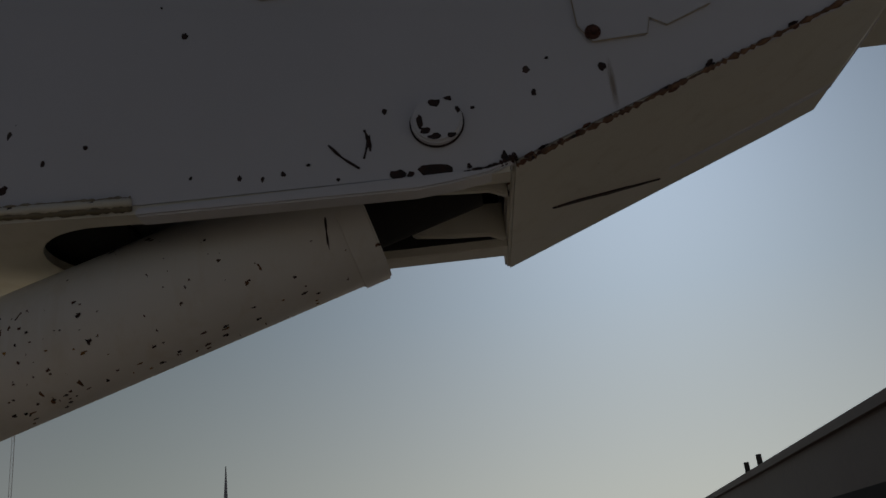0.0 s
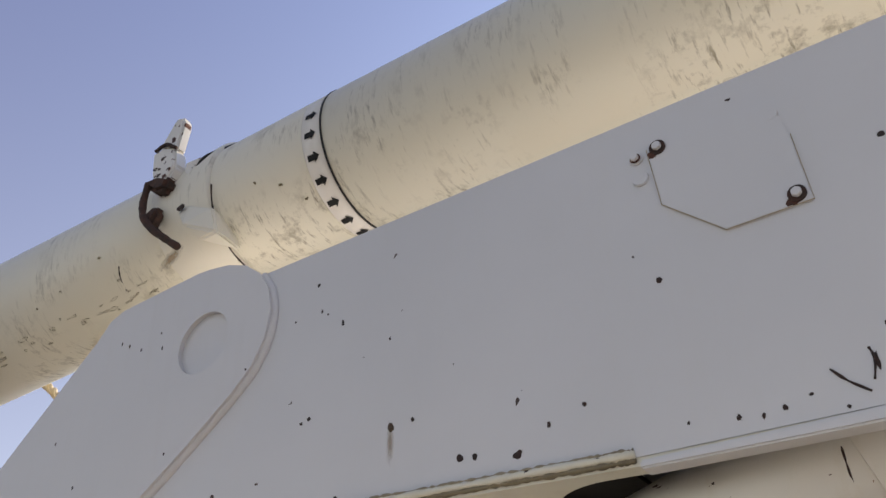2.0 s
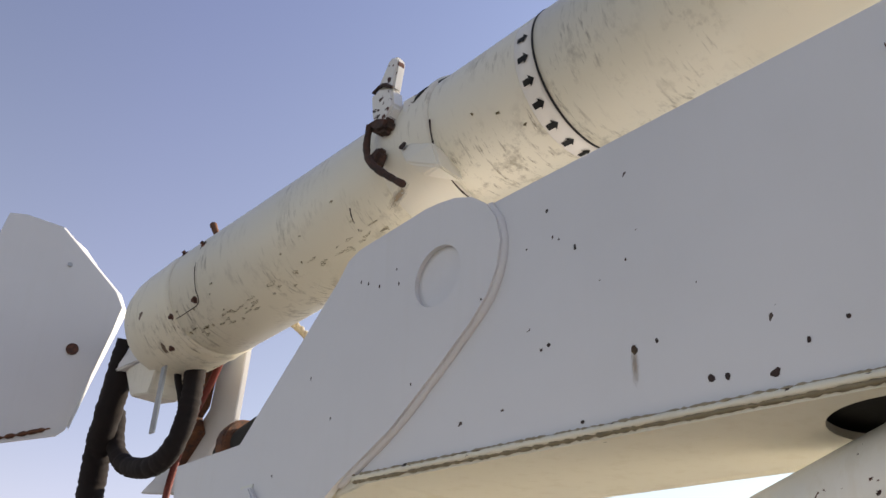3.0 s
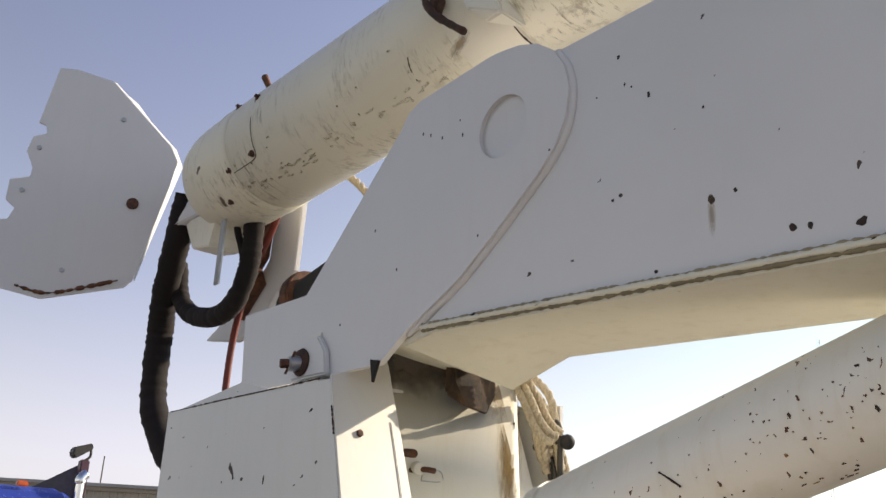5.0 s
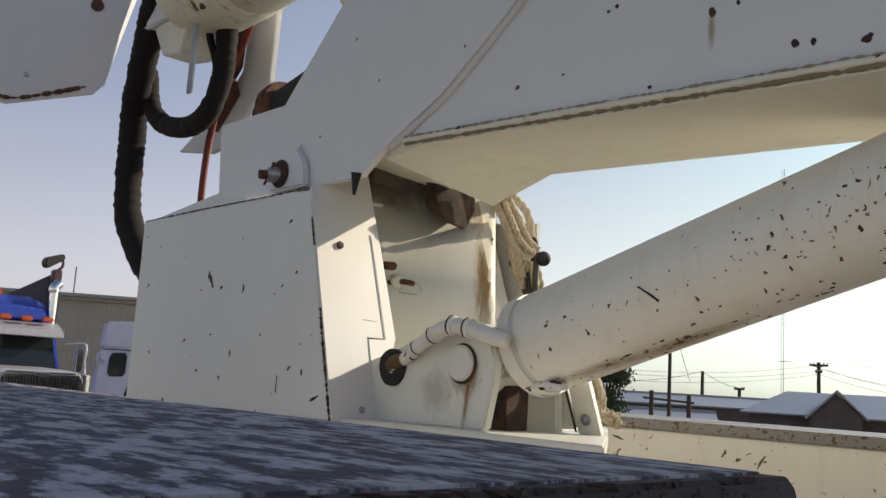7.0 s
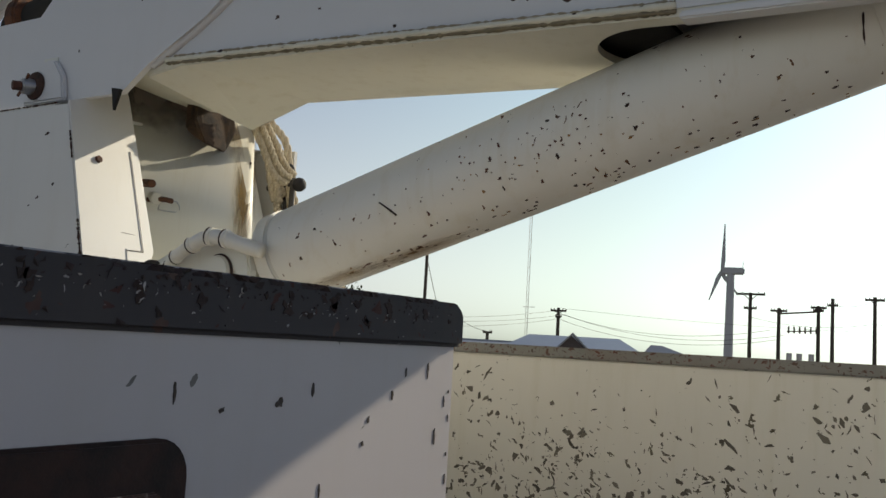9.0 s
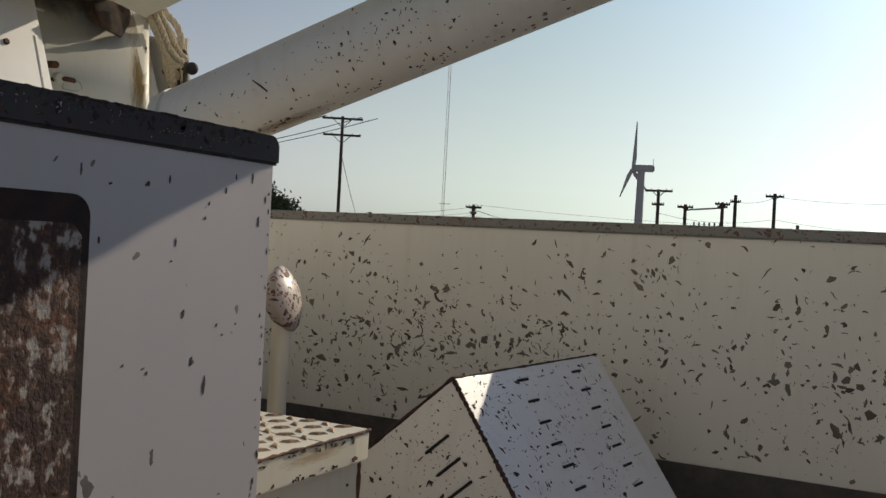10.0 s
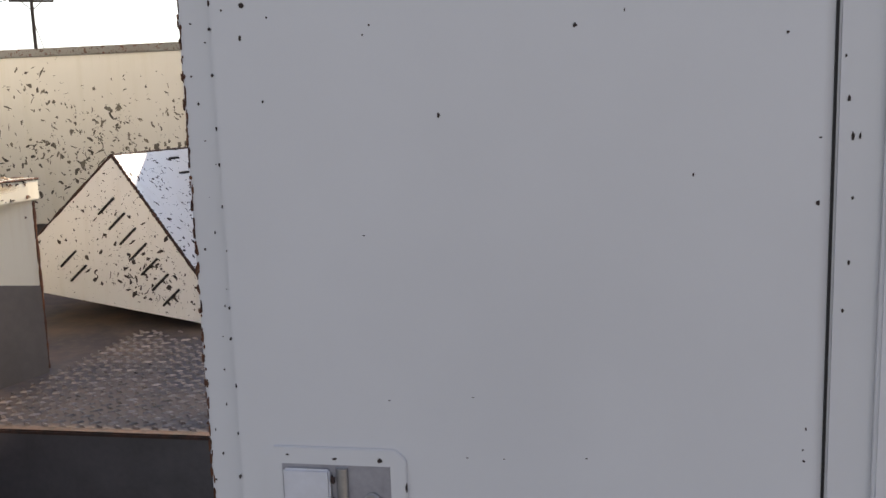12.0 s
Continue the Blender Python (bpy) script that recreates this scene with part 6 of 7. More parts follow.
# hold-down latch on the band
part("latch_lug", hull([(-1.297, 0.835, 3.185), (-1.238, 0.825, 3.15), (-1.174, 0.83, 3.125), (-1.16, 0.838, 3.065), (-1.21, 0.84, 3.065), (-1.231, 0.835, 3.095), (-1.297, 0.9, 3.185), (-1.15, 0.9, 3.05), (-1.18, 0.9, 3.12), (-1.24, 0.815, 3.10)], 0.004), UPPER, ub, "cream latch lug")
CHIPPED = paint("chipped_latch_paint", (0.72, 0.7, 0.66), [(60, 0.5, 0.34, 0.7, 20), (40, 0.3, 0.3, 0.6, 60)], chip=(0.12, 0.04, 0.025), chip2=(0.06, 0.025, 0.02), dirty=0.3)
lk = part("latch_block", hull([(x, y, z) for x, z in ((-1.362, 3.328), (-1.354, 3.27), (-1.342, 3.24), (-1.298, 3.228), (-1.281, 3.265), (-1.291, 3.315), (-1.328, 3.335)) for y in (0.803, 0.84)], 0.006), CHIPPED, ub, "white latch block with rusted faces")
rng = random.Random(88)
for i in range(11):
    part("rust_spot", blot((rng.uniform(-1.35, -1.295), 0.8028, rng.uniform(3.24, 3.325)), X, Z, rng.uniform(0.002, 0.008), rng.uniform(0.002, 0.007), 2700 + i, ragged=0.3), DARK_RUST if i % 3 else SPOT, lk)
part("latch_foot", hull([(x, y, z) for x, z in ((-1.36, 3.252), (-1.356, 3.232), (-1.325, 3.207), (-1.296, 3.204), (-1.285, 3.232), (-1.32, 3.25)) for y in (0.796, 0.83)], 0.008), DARK_RUST, lk, "rusty latch foot")
part("latch_stick", hull([(x, y, z) for x, z in ((-1.348, 3.335), (-1.312, 3.398), (-1.298, 3.408), (-1.28, 3.398), (-1.278, 3.38), (-1.288, 3.31)) for y in (0.805, 0.832)], 0.006), CHIPPED, lk, "white chipped latch stick")
part("latch_gap", tube([(-1.352, 0.803, 3.332), (-1.318, 0.801, 3.335), (-1.286, 0.803, 3.312)], 0.004, 6, 3, 0.3), SPOT, lk)
part("latch_strap", hull([(-1.268, 0.82, 3.244), (-1.27, 0.82, 3.275), (-1.236, 0.83, 3.285), (-1.215, 0.84, 3.28), (-1.245, 0.83, 3.228), (-1.268, 0.86, 3.25), (-1.215, 0.88, 3.285), (-1.245, 0.87, 3.23)], 0.004), CHIPPED, lk)
part("strap_pad", tube([(-1.247, 0.835, 3.235), (-1.235, 0.83, 3.262), (-1.215, 0.838, 3.282), (-1.18, 0.875, 3.318), (-1.16, 0.90, 3.345)], [0.004, 0.005, 0.0065, 0.007, 0.006], 8, 4), BLACK, lk, "black rubber strap")
part("latch_rod", tube([(-1.35, 0.80, 3.24), (-1.356, 0.80, 3.20), (-1.351, 0.80, 3.165), (-1.338, 0.80, 3.14), (-1.315, 0.805, 3.112), (-1.28, 0.815, 3.08), (-1.25, 0.825, 3.055)], 0.0078, 10, 5, 0.15), DARK_RUST, lk, "rusty bent latch rod")
part("latch_eye", hull([(x, y, z) for x, z in ((-1.352, 3.165), (-1.32, 3.178), (-1.312, 3.16), (-1.325, 3.13), (-1.342, 3.128)) for y in (0.803, 0.83)], 0.007), DARK_RUST, lk)
part("rust_spot", blot((-1.256, 0.818, 3.15), X, Z, 0.012, 0.009, 61), SPOT, lk)
stain("rust_run", (-1.262, 0.826, 3.03), X, Vector((0, 0.3, 1)), 0.03, 0.04, RUNS, ub, 0.004)
part("end_bracket", hull([(-2.70, 0.93, 3.07), (-2.46, 0.93, 3.05), (-2.70, 1.05, 3.07), (-2.46, 1.05, 3.05), (-2.64, 0.94, 2.965), (-2.52, 0.94, 2.945), (-2.64, 1.04, 2.965), (-2.52, 1.04, 2.945)], 0.004), UPPER, ub, "small bracket under the boot")
part("end_strap", box((-2.428, 0.925, 2.80), (-2.402, 0.933, 3.0), 0.002), STEEL, ub, "drilled grey strap")

tr = thing("tie_rope", (-1.8, 1.2, 2.62), "cream twisted rope tied between upper boom and turret", "rope")
part("strand", strand([(-2.3, 1.13, 3.24), (-2.25, 1.17, 3.2), (-2.186, 1.2, 3.154), (-2.1, 1.2, 3.082), (-2.0, 1.19, 2.98), (-1.9, 1.18, 2.82), (-1.8, 1.16, 2.63)], 0.012), ROPE, tr)

# ---- guard plate beyond the boot ----
gp = thing("guard_plate", (-2.85, 0.7, 2.8), "white folded steel guard plate with notched edge", "guard plate")
tg = Vector((0.43, 0.9, 0)).normalized()
gn = Vector((0.9, -0.43, 0)).normalized()
P0 = Vector((-2.8, 0.85, 0))
out = [(-0.346, 3.563), (-0.293, 3.567), (-0.176, 3.545), (0.036, 3.341), (0.064, 3.29), (0.05, 3.2), (-0.018, 2.87), (-0.04, 2.845), (-0.274, 2.781), (-0.407, 2.805), (-0.56, 2.86), (-0.50, 2.98), (-0.448, 3.015), (-0.409, 3.021), (-0.395, 3.06), (-0.426, 3.084), (-0.426, 3.152), (-0.37, 3.17), (-0.368, 3.2), (-0.395, 3.255), (-0.384, 3.307), (-0.347, 3.323), (-0.353, 3.352), (-0.376, 3.359)]
part("plate", slab([P0 + tg * u + Z * z for u, z in out], 0.008), PLATE, gp, "white notched plate")
part("flange", slab([P0 + tg * u + Z * z - gn * d for u, z, d in ((-0.178, 3.545, 0.003), (0.036, 3.343, 0.003), (0.06, 3.345, 0.10), (-0.10, 3.53, 0.10))], 0.006), PLATE, gp)
hc = P0 + tg * -0.054 + Z * 3.123 + gn * 0.011
part("pin_head", cyl(hc - gn * 0.004, hc + gn * 0.004, 0.019, seg=24, bevel=0.002), BOLT, gp, "rusty pin head")
for u, z in ((-0.124, 3.411), (-0.226, 2.877), (-0.385, 3.12), (-0.36, 3.27)):
    c = P0 + tg * u + Z * z + gn * 0.009
    part("bolt", cyl(c - gn * 0.003, c + gn * 0.005, 0.008, seg=6), STEEL, gp)
part("edge_rust", tube([P0 + tg * -0.35 + Z * 2.815 + gn * 0.010, P0 + tg * -0.26 + Z * 2.80 + gn * 0.010, P0 + tg * -0.15 + Z * 2.832 + gn * 0.010, P0 + tg * -0.06 + Z * 2.865 + gn * 0.010], 0.005, 6, 14, 0.8), RUST, gp)
side_f = [(-0.178, 3.545, 1.0), (0.036, 3.341, 1.0), (0.064, 3.29, 0.75), (0.05, 3.2, 0.4), (0.012, 3.03, 0.25), (-0.018, 2.88, 0.15)]
bm = bmesh.new()
rows_ = []
for u, z, w in side_f:
    q = P0 + tg * u + Z * z
    rows_.append([bm.verts.new(q + gn * 0.006), bm.verts.new(q + tg * 0.012 * w + gn * 0.0), bm.verts.new(q + tg * 0.018 * w - gn * 0.015), bm.verts.new(q + tg * 0.02 * w - gn * 0.04)])
for p, q in zip(rows_, rows_[1:]):
    for e in range(3):
        bm.faces.new((p[e], p[e + 1], q[e + 1], q[e]))
part("rolled_edge", smooth(bm, 1.0), PLATE, gp, "rolled white edge")
part("hinge_block", hull([(-2.72, 0.9, 3.05), (-2.60, 0.93, 3.07), (-2.72, 1.05, 3.05), (-2.6, 1.05, 3.07), (-2.74, 0.92, 3.16), (-2.6, 0.93, 3.16), (-2.74, 1.05, 3.16), (-2.6, 1.05, 3.16)], 0.004), PLATE, gp)

# ---- hoses and cables at the back of the turret ----
hs = thing("hydraulic_hose", (-2.6, 1.0, 2.4), "fabric-sleeved black hydraulic hose looped below the boot", "hose")
part("main_hose", tube([(-2.70, 0.93, 3.16), (-2.735, 0.935, 3.06), (-2.80, 0.95, 2.95), (-2.89, 0.98, 2.86), (-2.93, 1.0, 2.76), (-2.925, 1.0, 2.64), (-2.89, 1.0, 2.5), (-2.79, 1.02, 2.36), (-2.62, 1.06, 2.2), (-2.5, 1.1, 1.9)], 0.042, 16, 12, 0.07), HOSE, hs)
part("loop_hose", tube([(-2.86, 1.0, 2.98), (-2.84, 1.01, 2.87), (-2.77, 1.02, 2.80), (-2.66, 1.02, 2.765), (-2.55, 1.02, 2.755), (-2.47, 1.02, 2.78), (-2.42, 1.02, 2.84), (-2.40, 1.02, 2.92), (-2.405, 1.02, 3.03), (-2.40, 1.02, 3.12)], 0.03, 14, 12, 0.08), HOSE, hs)
part("thin_hose", tube([(-2.46, 0.99, 3.08), (-2.45, 0.99, 3.0), (-2.43, 1.0, 2.94), (-2.41, 1.0, 2.9)], 0.011, 10, 5), HOSE, hs)
single("orange_cable", tube([(-2.38, 1.1, 3.12), (-2.43, 1.1, 3.03), (-2.53, 1.1, 2.90), (-2.60, 1.1, 2.74), (-2.617, 1.1, 2.56), (-2.6, 1.1, 2.40)], 0.011, 10, 6), ORANGE, "thin red-orange cable dropping behind the turret", "cable")
wb = thing("channel_bracket", (-2.5, 1.2, 2.7), "white channel bracket with rusty inside", "bracket")
part("web", prism([(-2.42, 3.25), (-2.437, 2.91), (-2.53, 2.86), (-2.64, 2.748), (-2.763, 2.737), (-2.986, 2.775), (-2.88, 2.82), (-2.74, 2.86), (-2.60, 2.98), (-2.575, 3.25)], "y", 1.19, 1.21, 0.003), PLATE, wb)
part("inner_face", prism([(-2.575, 3.2), (-2.60, 2.99), (-2.74, 2.87), (-2.72, 2.80), (-2.60, 2.9), (-2.66, 3.0), (-2.68, 3.2)], "y", 1.15, 1.1895), RUST, wb)
mt = thing("swing_motor", (-2.1, 1.1, 2.62), "grimy dark hydraulic motor behind the arm", "motor")
part("housing", cyl((-2.25, 1.1, 2.72), (-1.98, 1.1, 2.79), 0.07, 0.06, 24, 0.01), SHADE_DARK, mt)
part("flange", cyl((-2.20, 1.1, 2.735), (-2.16, 1.1, 2.745), 0.09, seg=24, bevel=0.006), RUST, mt)
part("foot", box((-2.2, 1.04, 2.42), (-2.02, 1.16, 2.70), 0.006), SHADE_DARK, mt)
single("lanyard", tube([(-1.72, 1.12, 3.05), (-1.70, 1.12, 2.98), (-1.67, 1.12, 2.92), (-1.65, 1.12, 2.86)], 0.012, 8, 8, 0.12), ROPE, "twisted cream rope hanging from the upper boom", "rope")

# ---- things in the bed ----
yh = thing("yellow_hose", (0.0, 1.7, 1.16), "two runs of yellow hose lying on the deck", "hose")
part("run", tube([(-0.3, 1.97, 1.18), (-0.168, 1.945, 1.18), (-0.015, 1.83, 1.18), (0.113, 1.742, 1.18), (0.25, 1.67, 1.18), (0.6, 1.55, 1.18), (1.2, 1.4, 1.18)], 0.0195, 14, 5), YELLOW, yh)
part("run", tube([(-0.066, 1.617, 1.176), (0.0, 1.608, 1.176), (0.13, 1.596, 1.176), (0.25, 1.57, 1.176), (0.5, 1.45, 1.176), (1.2, 1.3, 1.176)], 0.0155, 14, 5), YELLOW, yh)
wl = thing("work_light", (-1.19, 1.42, 1.16), "round chipped white work light on a cream post on the deck", "work light")
part("post", cyl((-1.18, 1.43, 1.16), (-1.17, 1.425, 1.73), 0.025, seg=24, bevel=0.008), BENCH, wl, "chipped cream post")
part("dish", lathe([(-0.055, 0.022), (-0.036, 0.058), (-0.006, 0.084), (0.004, 0.088), (0.011, 0.082), (0.025, 0.058), (0.034, 0.022)], (-1.155, 1.415, 1.732), Vector((0.9, 0.3, 0.25)), 36), paint("chipped_dish_paint", (0.52, 0.43, 0.38), [(60, 0.8, 0.4, 0.6, 20), (90, 0.7, 0.4, 0.7, -40), (35, 0.5, 0.35, 0.6, 70)], chip=(0.22, 0.1, 0.075), chip2=(0.07, 0.04, 0.03), dirty=0.8, plane="yz"), wl, "chipped white dish")

# ---- far things ----
EYE = Vector((0, -0.3, 2.0))


def far(az, dist, el=None):
    """A place seen at azimuth degrees right of +y, at a distance; with an elevation, at that height."""
    p = Vector((EYE.x + dist * math.sin(radians(az)), EYE.y + dist * math.cos(radians(az)), -3.0))
    if el is not None:
        p.z = EYE.z + dist * math.tan(radians(el))
    return p


def utility_pole(az, el, dist, arms, turn=0.0, label="weathered wooden utility pole with crossarms and insulators"):
    b, t = far(az, dist), far(az, dist, el)
    ob = thing("utility_pole", b, label, "utility pole", "utility poles")
    part("pole", cyl(b, t, dist * 0.0022, dist * 0.0017, 10), POLE, ob)
    s = Vector((math.cos(radians(turn)), math.sin(radians(turn)), 0))
    for drop, half in arms:
        c = t - Z * drop * dist * 0.01
        h = half * dist * 0.01
        q = dist * 0.0011
        r = s.cross(Z)
        arm_ob = part("crossarm", hull([c + s * a * h + r * e * q + Z * f * q for a in (-1, 1) for e in (-1, 1) for f in (-1, 1)]), POLE, ob)
        for a in (-0.95, -0.55, 0.55, 0.95):
            part("insulator", cyl(c + s * a * h, c + s * a * h + Z * q * 2.2, q * 0.55, q * 0.4, 6), DARKSTEEL, arm_ob)
        part("brace", cyl(c + s * h * 0.5, c - Z * h * 0.45, q * 0.4, seg=5), POLE, ob)
        part("brace", cyl(c - s * h * 0.5, c - Z * h * 0.45, q * 0.4, seg=5), POLE, ob)
    return t


def wire(name, a, b, sag, r):
    ps = []
    for i in range(13):
        u = i / 12
        p = Vector(a).lerp(Vector(b), u)
        p.z -= sag * 4 * u * (1 - u)
        ps.append(p)
    return single(name, tube(ps, r, 4, 1), WIRE, "thin overhead power line sagging between poles", "power line", "", "power lines")


p1 = utility_pole(-33.42, 7.45, 50, ((0.25, 2.2), (2.05, 2.05)), 31)
p2 = utility_pole(-25.07, 2.5, 170, ((0.3, 0.85), (0.95, 0.32)), 22)
p3 = utility_pole(-13.75, 3.93, 120, ((0.15, 1.45), (1.6, 0.62)), 12)
p4 = utility_pole(-12.15, 3.1, 150, ((0.3, 0.8),), 10)
p5 = utility_pole(-10.0, 3.3, 150, ((0.2, 0.75), (0.5, 0.5)), 20)
p6 = utility_pole(-9.25, 3.75, 120, ((0.7, 0.5),), 8)
p7 = utility_pole(-7.05, 3.9, 120, ((0.3, 0.9),), 4)
utility_pole(-5.75, 2.1, 160, (), 0, "short dark wooden pole stub")
p9 = utility_pole(-31.5, 1.68, 110, (), 0, "slender wooden service pole")
p10 = utility_pole(-29.4, 0.8, 110, ((0.1, 0.5),), 25, "short wooden service pole with one crossarm")
p0 = far(-50, 80, 3.6)
for dx in (-1.9, -0.9, 1.0, 1.9):
    o = Vector((dx * 0.84, dx * 0.54, 0))
    wire("power_line", p0 + o, p1 + o, 0.8, 0.024)
for dx, dz in ((-1.2, 0.6), (1.2, 1.2), (0, 2.0)):
    o = Vector((dx, 0, -dz))
    wire("power_line", far(-38, 120, 1.9) + o, p2 + o, 1.0, 0.036)
    wire("power_line", p2 + o, far(-12.2, 150, 2.0) + o, 2.4, 0.04)
wire("power_line", p2, far(-6, 170, 1.9), 0.6, 0.03)
wire("power_line", p3 - Z * 3.0, p7 - Z * 3.2, 0.8, 0.03)
wire("power_line", p6 - Z * 0.8, p7 - Z * 0.5, 0.4, 0.026)
wire("power_line", p7 - Z * 3.2, far(4, 120, 2.3), 1.0, 0.03)
wire("power_line", p7 - Z * 0.4, far(4, 120, 3.9), 0.8, 0.026)
wire("power_line", p1 - Z * 2, far(-32.2, 95, 1.0), 0.2, 0.022)
wire("power_line", far(-37, 110, 0.9), p9, 0.5, 0.028)
wire("power_line", p9, p10, 0.3, 0.028)
# switching frame between two poles
sf = thing("switch_frame", far(-10.9, 150), "dark pole-mounted beam with transformers", "switch frame")
part("beam", cyl(p4 - Z * 0.9, p5 - Z * 0.9, 0.13, seg=6), POLE, sf)
part("beam", cyl(far(-11.7, 150, 1.75), far(-10.0, 150, 1.85), 0.1, seg=6), POLE, sf)
for a in (-11.6, -11.3, -11.0, -10.7, -10.4, -10.1):
    part("insulator", cyl(far(a, 150, 1.65), far(a, 150, 2.05), 0.14, seg=6), DARKSTEEL, sf)
for a in (-11.55, -11.0, -10.35):
    part("transformer", cyl(far(a, 150, 0.1), far(a, 150, 0.5), 0.42, seg=14), SILVER, sf)

# wind turbine
TD = 250
tb0, nac = far(-14.95, TD), far(-14.9, TD, 5.05)
wt = thing("wind_turbine", tb0, "white wind turbine with three thin blades", "wind turbine")
part("mast", cyl(tb0, nac, 1.25, 0.95, 20), TURBINE, wt)
rt = Vector((math.cos(radians(14.8)), -math.sin(radians(-14.8)), 0))
part("nacelle", hull([nac + rt * a + Z * b + rt.cross(Z) * c for a in (-2.2, 3.4) for b in (-0.3, 1.5) for c in (-1, 1)], 0.3), TURBINE, wt)
hub = far(-15.42, TD, 5.12)
for az, el in ((-15.3, 8.0), (-16.12, 3.4), (-14.45, 3.75)):
    tip = far(az, TD, el)
    d = (tip - hub).normalized()
    w = d.cross(rt.cross(Z)).normalized()
    q = rt.cross(Z)
    part("blade", hull([hub + w * 0.55 + q * 0.15, hub - w * 0.35, hub + w * 0.3 - q * 0.15, hub.lerp(tip, 0.25) + w * 0.75, hub.lerp(tip, 0.25) - w * 0.35, hub.lerp(tip, 0.25) + q * 0.15, tip + w * 0.12, tip - w * 0.12, tip + q * 0.05]), TURBINE, wt)
part("anemometer", cyl(nac + rt * 3 + Z * 1.4, nac + rt * 3 + Z * 3.2, 0.07, seg=6), TURBINE, wt)

# lattice radio mast
LD = 300
lt0 = far(-27.0, LD)
lm = thing("radio_mast", lt0, "tall slender steel lattice radio mast", "radio mast")
legs = [Vector((math.cos(radians(a)) * 0.5, math.sin(radians(a)) * 0.5, 0)) for a in (90, 210, 330)]
for q in legs:
    part("mast_leg", cyl(lt0 + q, lt0 + q + Z * 78, 0.055, seg=5), LATTICE, lm)
bms = []
for i in range(52):
    z = i * 1.5
    for a, b in ((0, 1), (1, 2), (2, 0)):
        bms.append(cyl(lt0 + legs[a] + Z * z, lt0 + legs[b] + Z * (z + 1.5), 0.03, seg=3))
part("lacing", merge(*bms), LATTICE, lm)
part("antenna_arm", cyl(lt0 + Z * 17.9 - X * 1.6, lt0 + Z * 17.9 + X * 2.6, 0.09, seg=5), LATTICE, lm)

# ---- houses and sheds beyond the bed ----
def house(name, azs, dist, eave_el, ridge_el, wall, roof, label, deep=9.0):
    """A plain long building seen side-on, its roof ridge parallel to its front."""
    a, b = far(azs[0], dist), far(azs[1], dist)
    d = (b - a).normalized()
    back = Vector((-d.y, d.x, 0))
    if back.dot(a - EYE) < 0:
        back = -back
    ze, zr = EYE.z + dist * math.tan(radians(eave_el)), EYE.z + dist * math.tan(radians(ridge_el))
    ob = thing(name, a, label, "building")
    za = Z * (ze + 3.0)
    part("wall", hull([a, b, a + back * deep, b + back * deep, a + za, b + za, a + back * deep + za, b + back * deep + za]), wall, ob)
    zr3 = Z * (zr + 3.0)
    o = d * 0.5
    part("roof", merge(slab([a - o + za - back * 0.4, b + o + za - back * 0.4, b + o + back * deep / 2 + zr3, a - o + back * deep / 2 + zr3], 0.15), slab([a - o + za + back * (deep + 0.4), b + o + za + back * (deep + 0.4), b + o + back * deep / 2 + zr3, a - o + back * deep / 2 + zr3], 0.15)), roof, ob)
    gbl = merge(hull([a + za, a + back * deep + za, a + back * deep / 2 + zr3 - Z * 0.15, a + d * 0.1 + za, a + d * 0.1 + back * deep + za, a + d * 0.1 + back * deep / 2 + zr3 - Z * 0.15]), hull([b + za, b + back * deep + za, b + back * deep / 2 + zr3 - Z * 0.15, b - d * 0.1 + za, b - d * 0.1 + back * deep + za, b - d * 0.1 + back * deep / 2 + zr3 - Z * 0.15]))
    part("gable", gbl, wall, ob)
    return ob


def hip_house(name, azs, ridge, dist, eave_el, ridge_el, wall, roof, label, deep=11.0):
    """A low building with a hipped roof; ridge: azimuths of the ridge's ends."""
    a, b = far(azs[0], dist), far(azs[1], dist)
    d = (b - a).normalized()
    back = Vector((-d.y, d.x, 0))
    if back.dot(a - EYE) < 0:
        back = -back
    up_e = Z * (EYE.z + dist * math.tan(radians(eave_el)) + 3.0)
    up_r = Z * (EYE.z + (dist + deep / 2) * math.tan(radians(ridge_el)) + 3.0)
    ob = thing(name, a, label, "building")
    part("wall", hull([q + w for q in (a, b, a + back * deep, b + back * deep) for w in (Vector(), up_e)]), wall, ob)
    o, e = d * 0.6, back * 0.6
    r0, r1 = [p.xy.to_3d() - Z * 3 + back * deep / 2 + up_r for p in (far(ridge[0], dist), far(ridge[1], dist))]
    c = [a - o - e + up_e, b + o - e + up_e, b + o + back * deep + e + up_e, a - o + back * deep + e + up_e]
    for q in ((c[0], c[1], r1, r0), (c[2], c[3], r0, r1), (c[1], c[2], r1), (c[3], c[0], r0)):
        part("roof_slope", slab(q, 0.14), roof, ob)
    return ob, a, b, d, back


SHADEROOF = plain("dull_grey_roof", (0.16, 0.165, 0.18), 0.45, 0.3, 0.15, 0.7)
house("long_shed", (-38.0, -27.3), 92, -0.35, 0.22, WOODWALL, METALROOF, "long low dark shed with pale metal roof")
house("low_shed", (-37.2, -31.0), 62, -1.35, -0.75, WOODWALL, METALROOF, "small low shed with pale metal roof", 6)
ho, _, _, hd, hk = hip_house("farm_house", (-28.9, -19.6), (-27.0, -21.1), 75, -0.5, 0.78, WOODWALL, METALROOF, "low brown house with pale hipped metal roof and a gabled wing")
# gabled wing in front of it, its gable towards the yard
gp_ = far(-24.2, 72)
gw, ge = 1.72, Z * (EYE.z + 72 * math.tan(radians(-0.45)) + 3.0)
gh_ = Z * (EYE.z + 72 * math.tan(radians(0.95)) + 3.0)
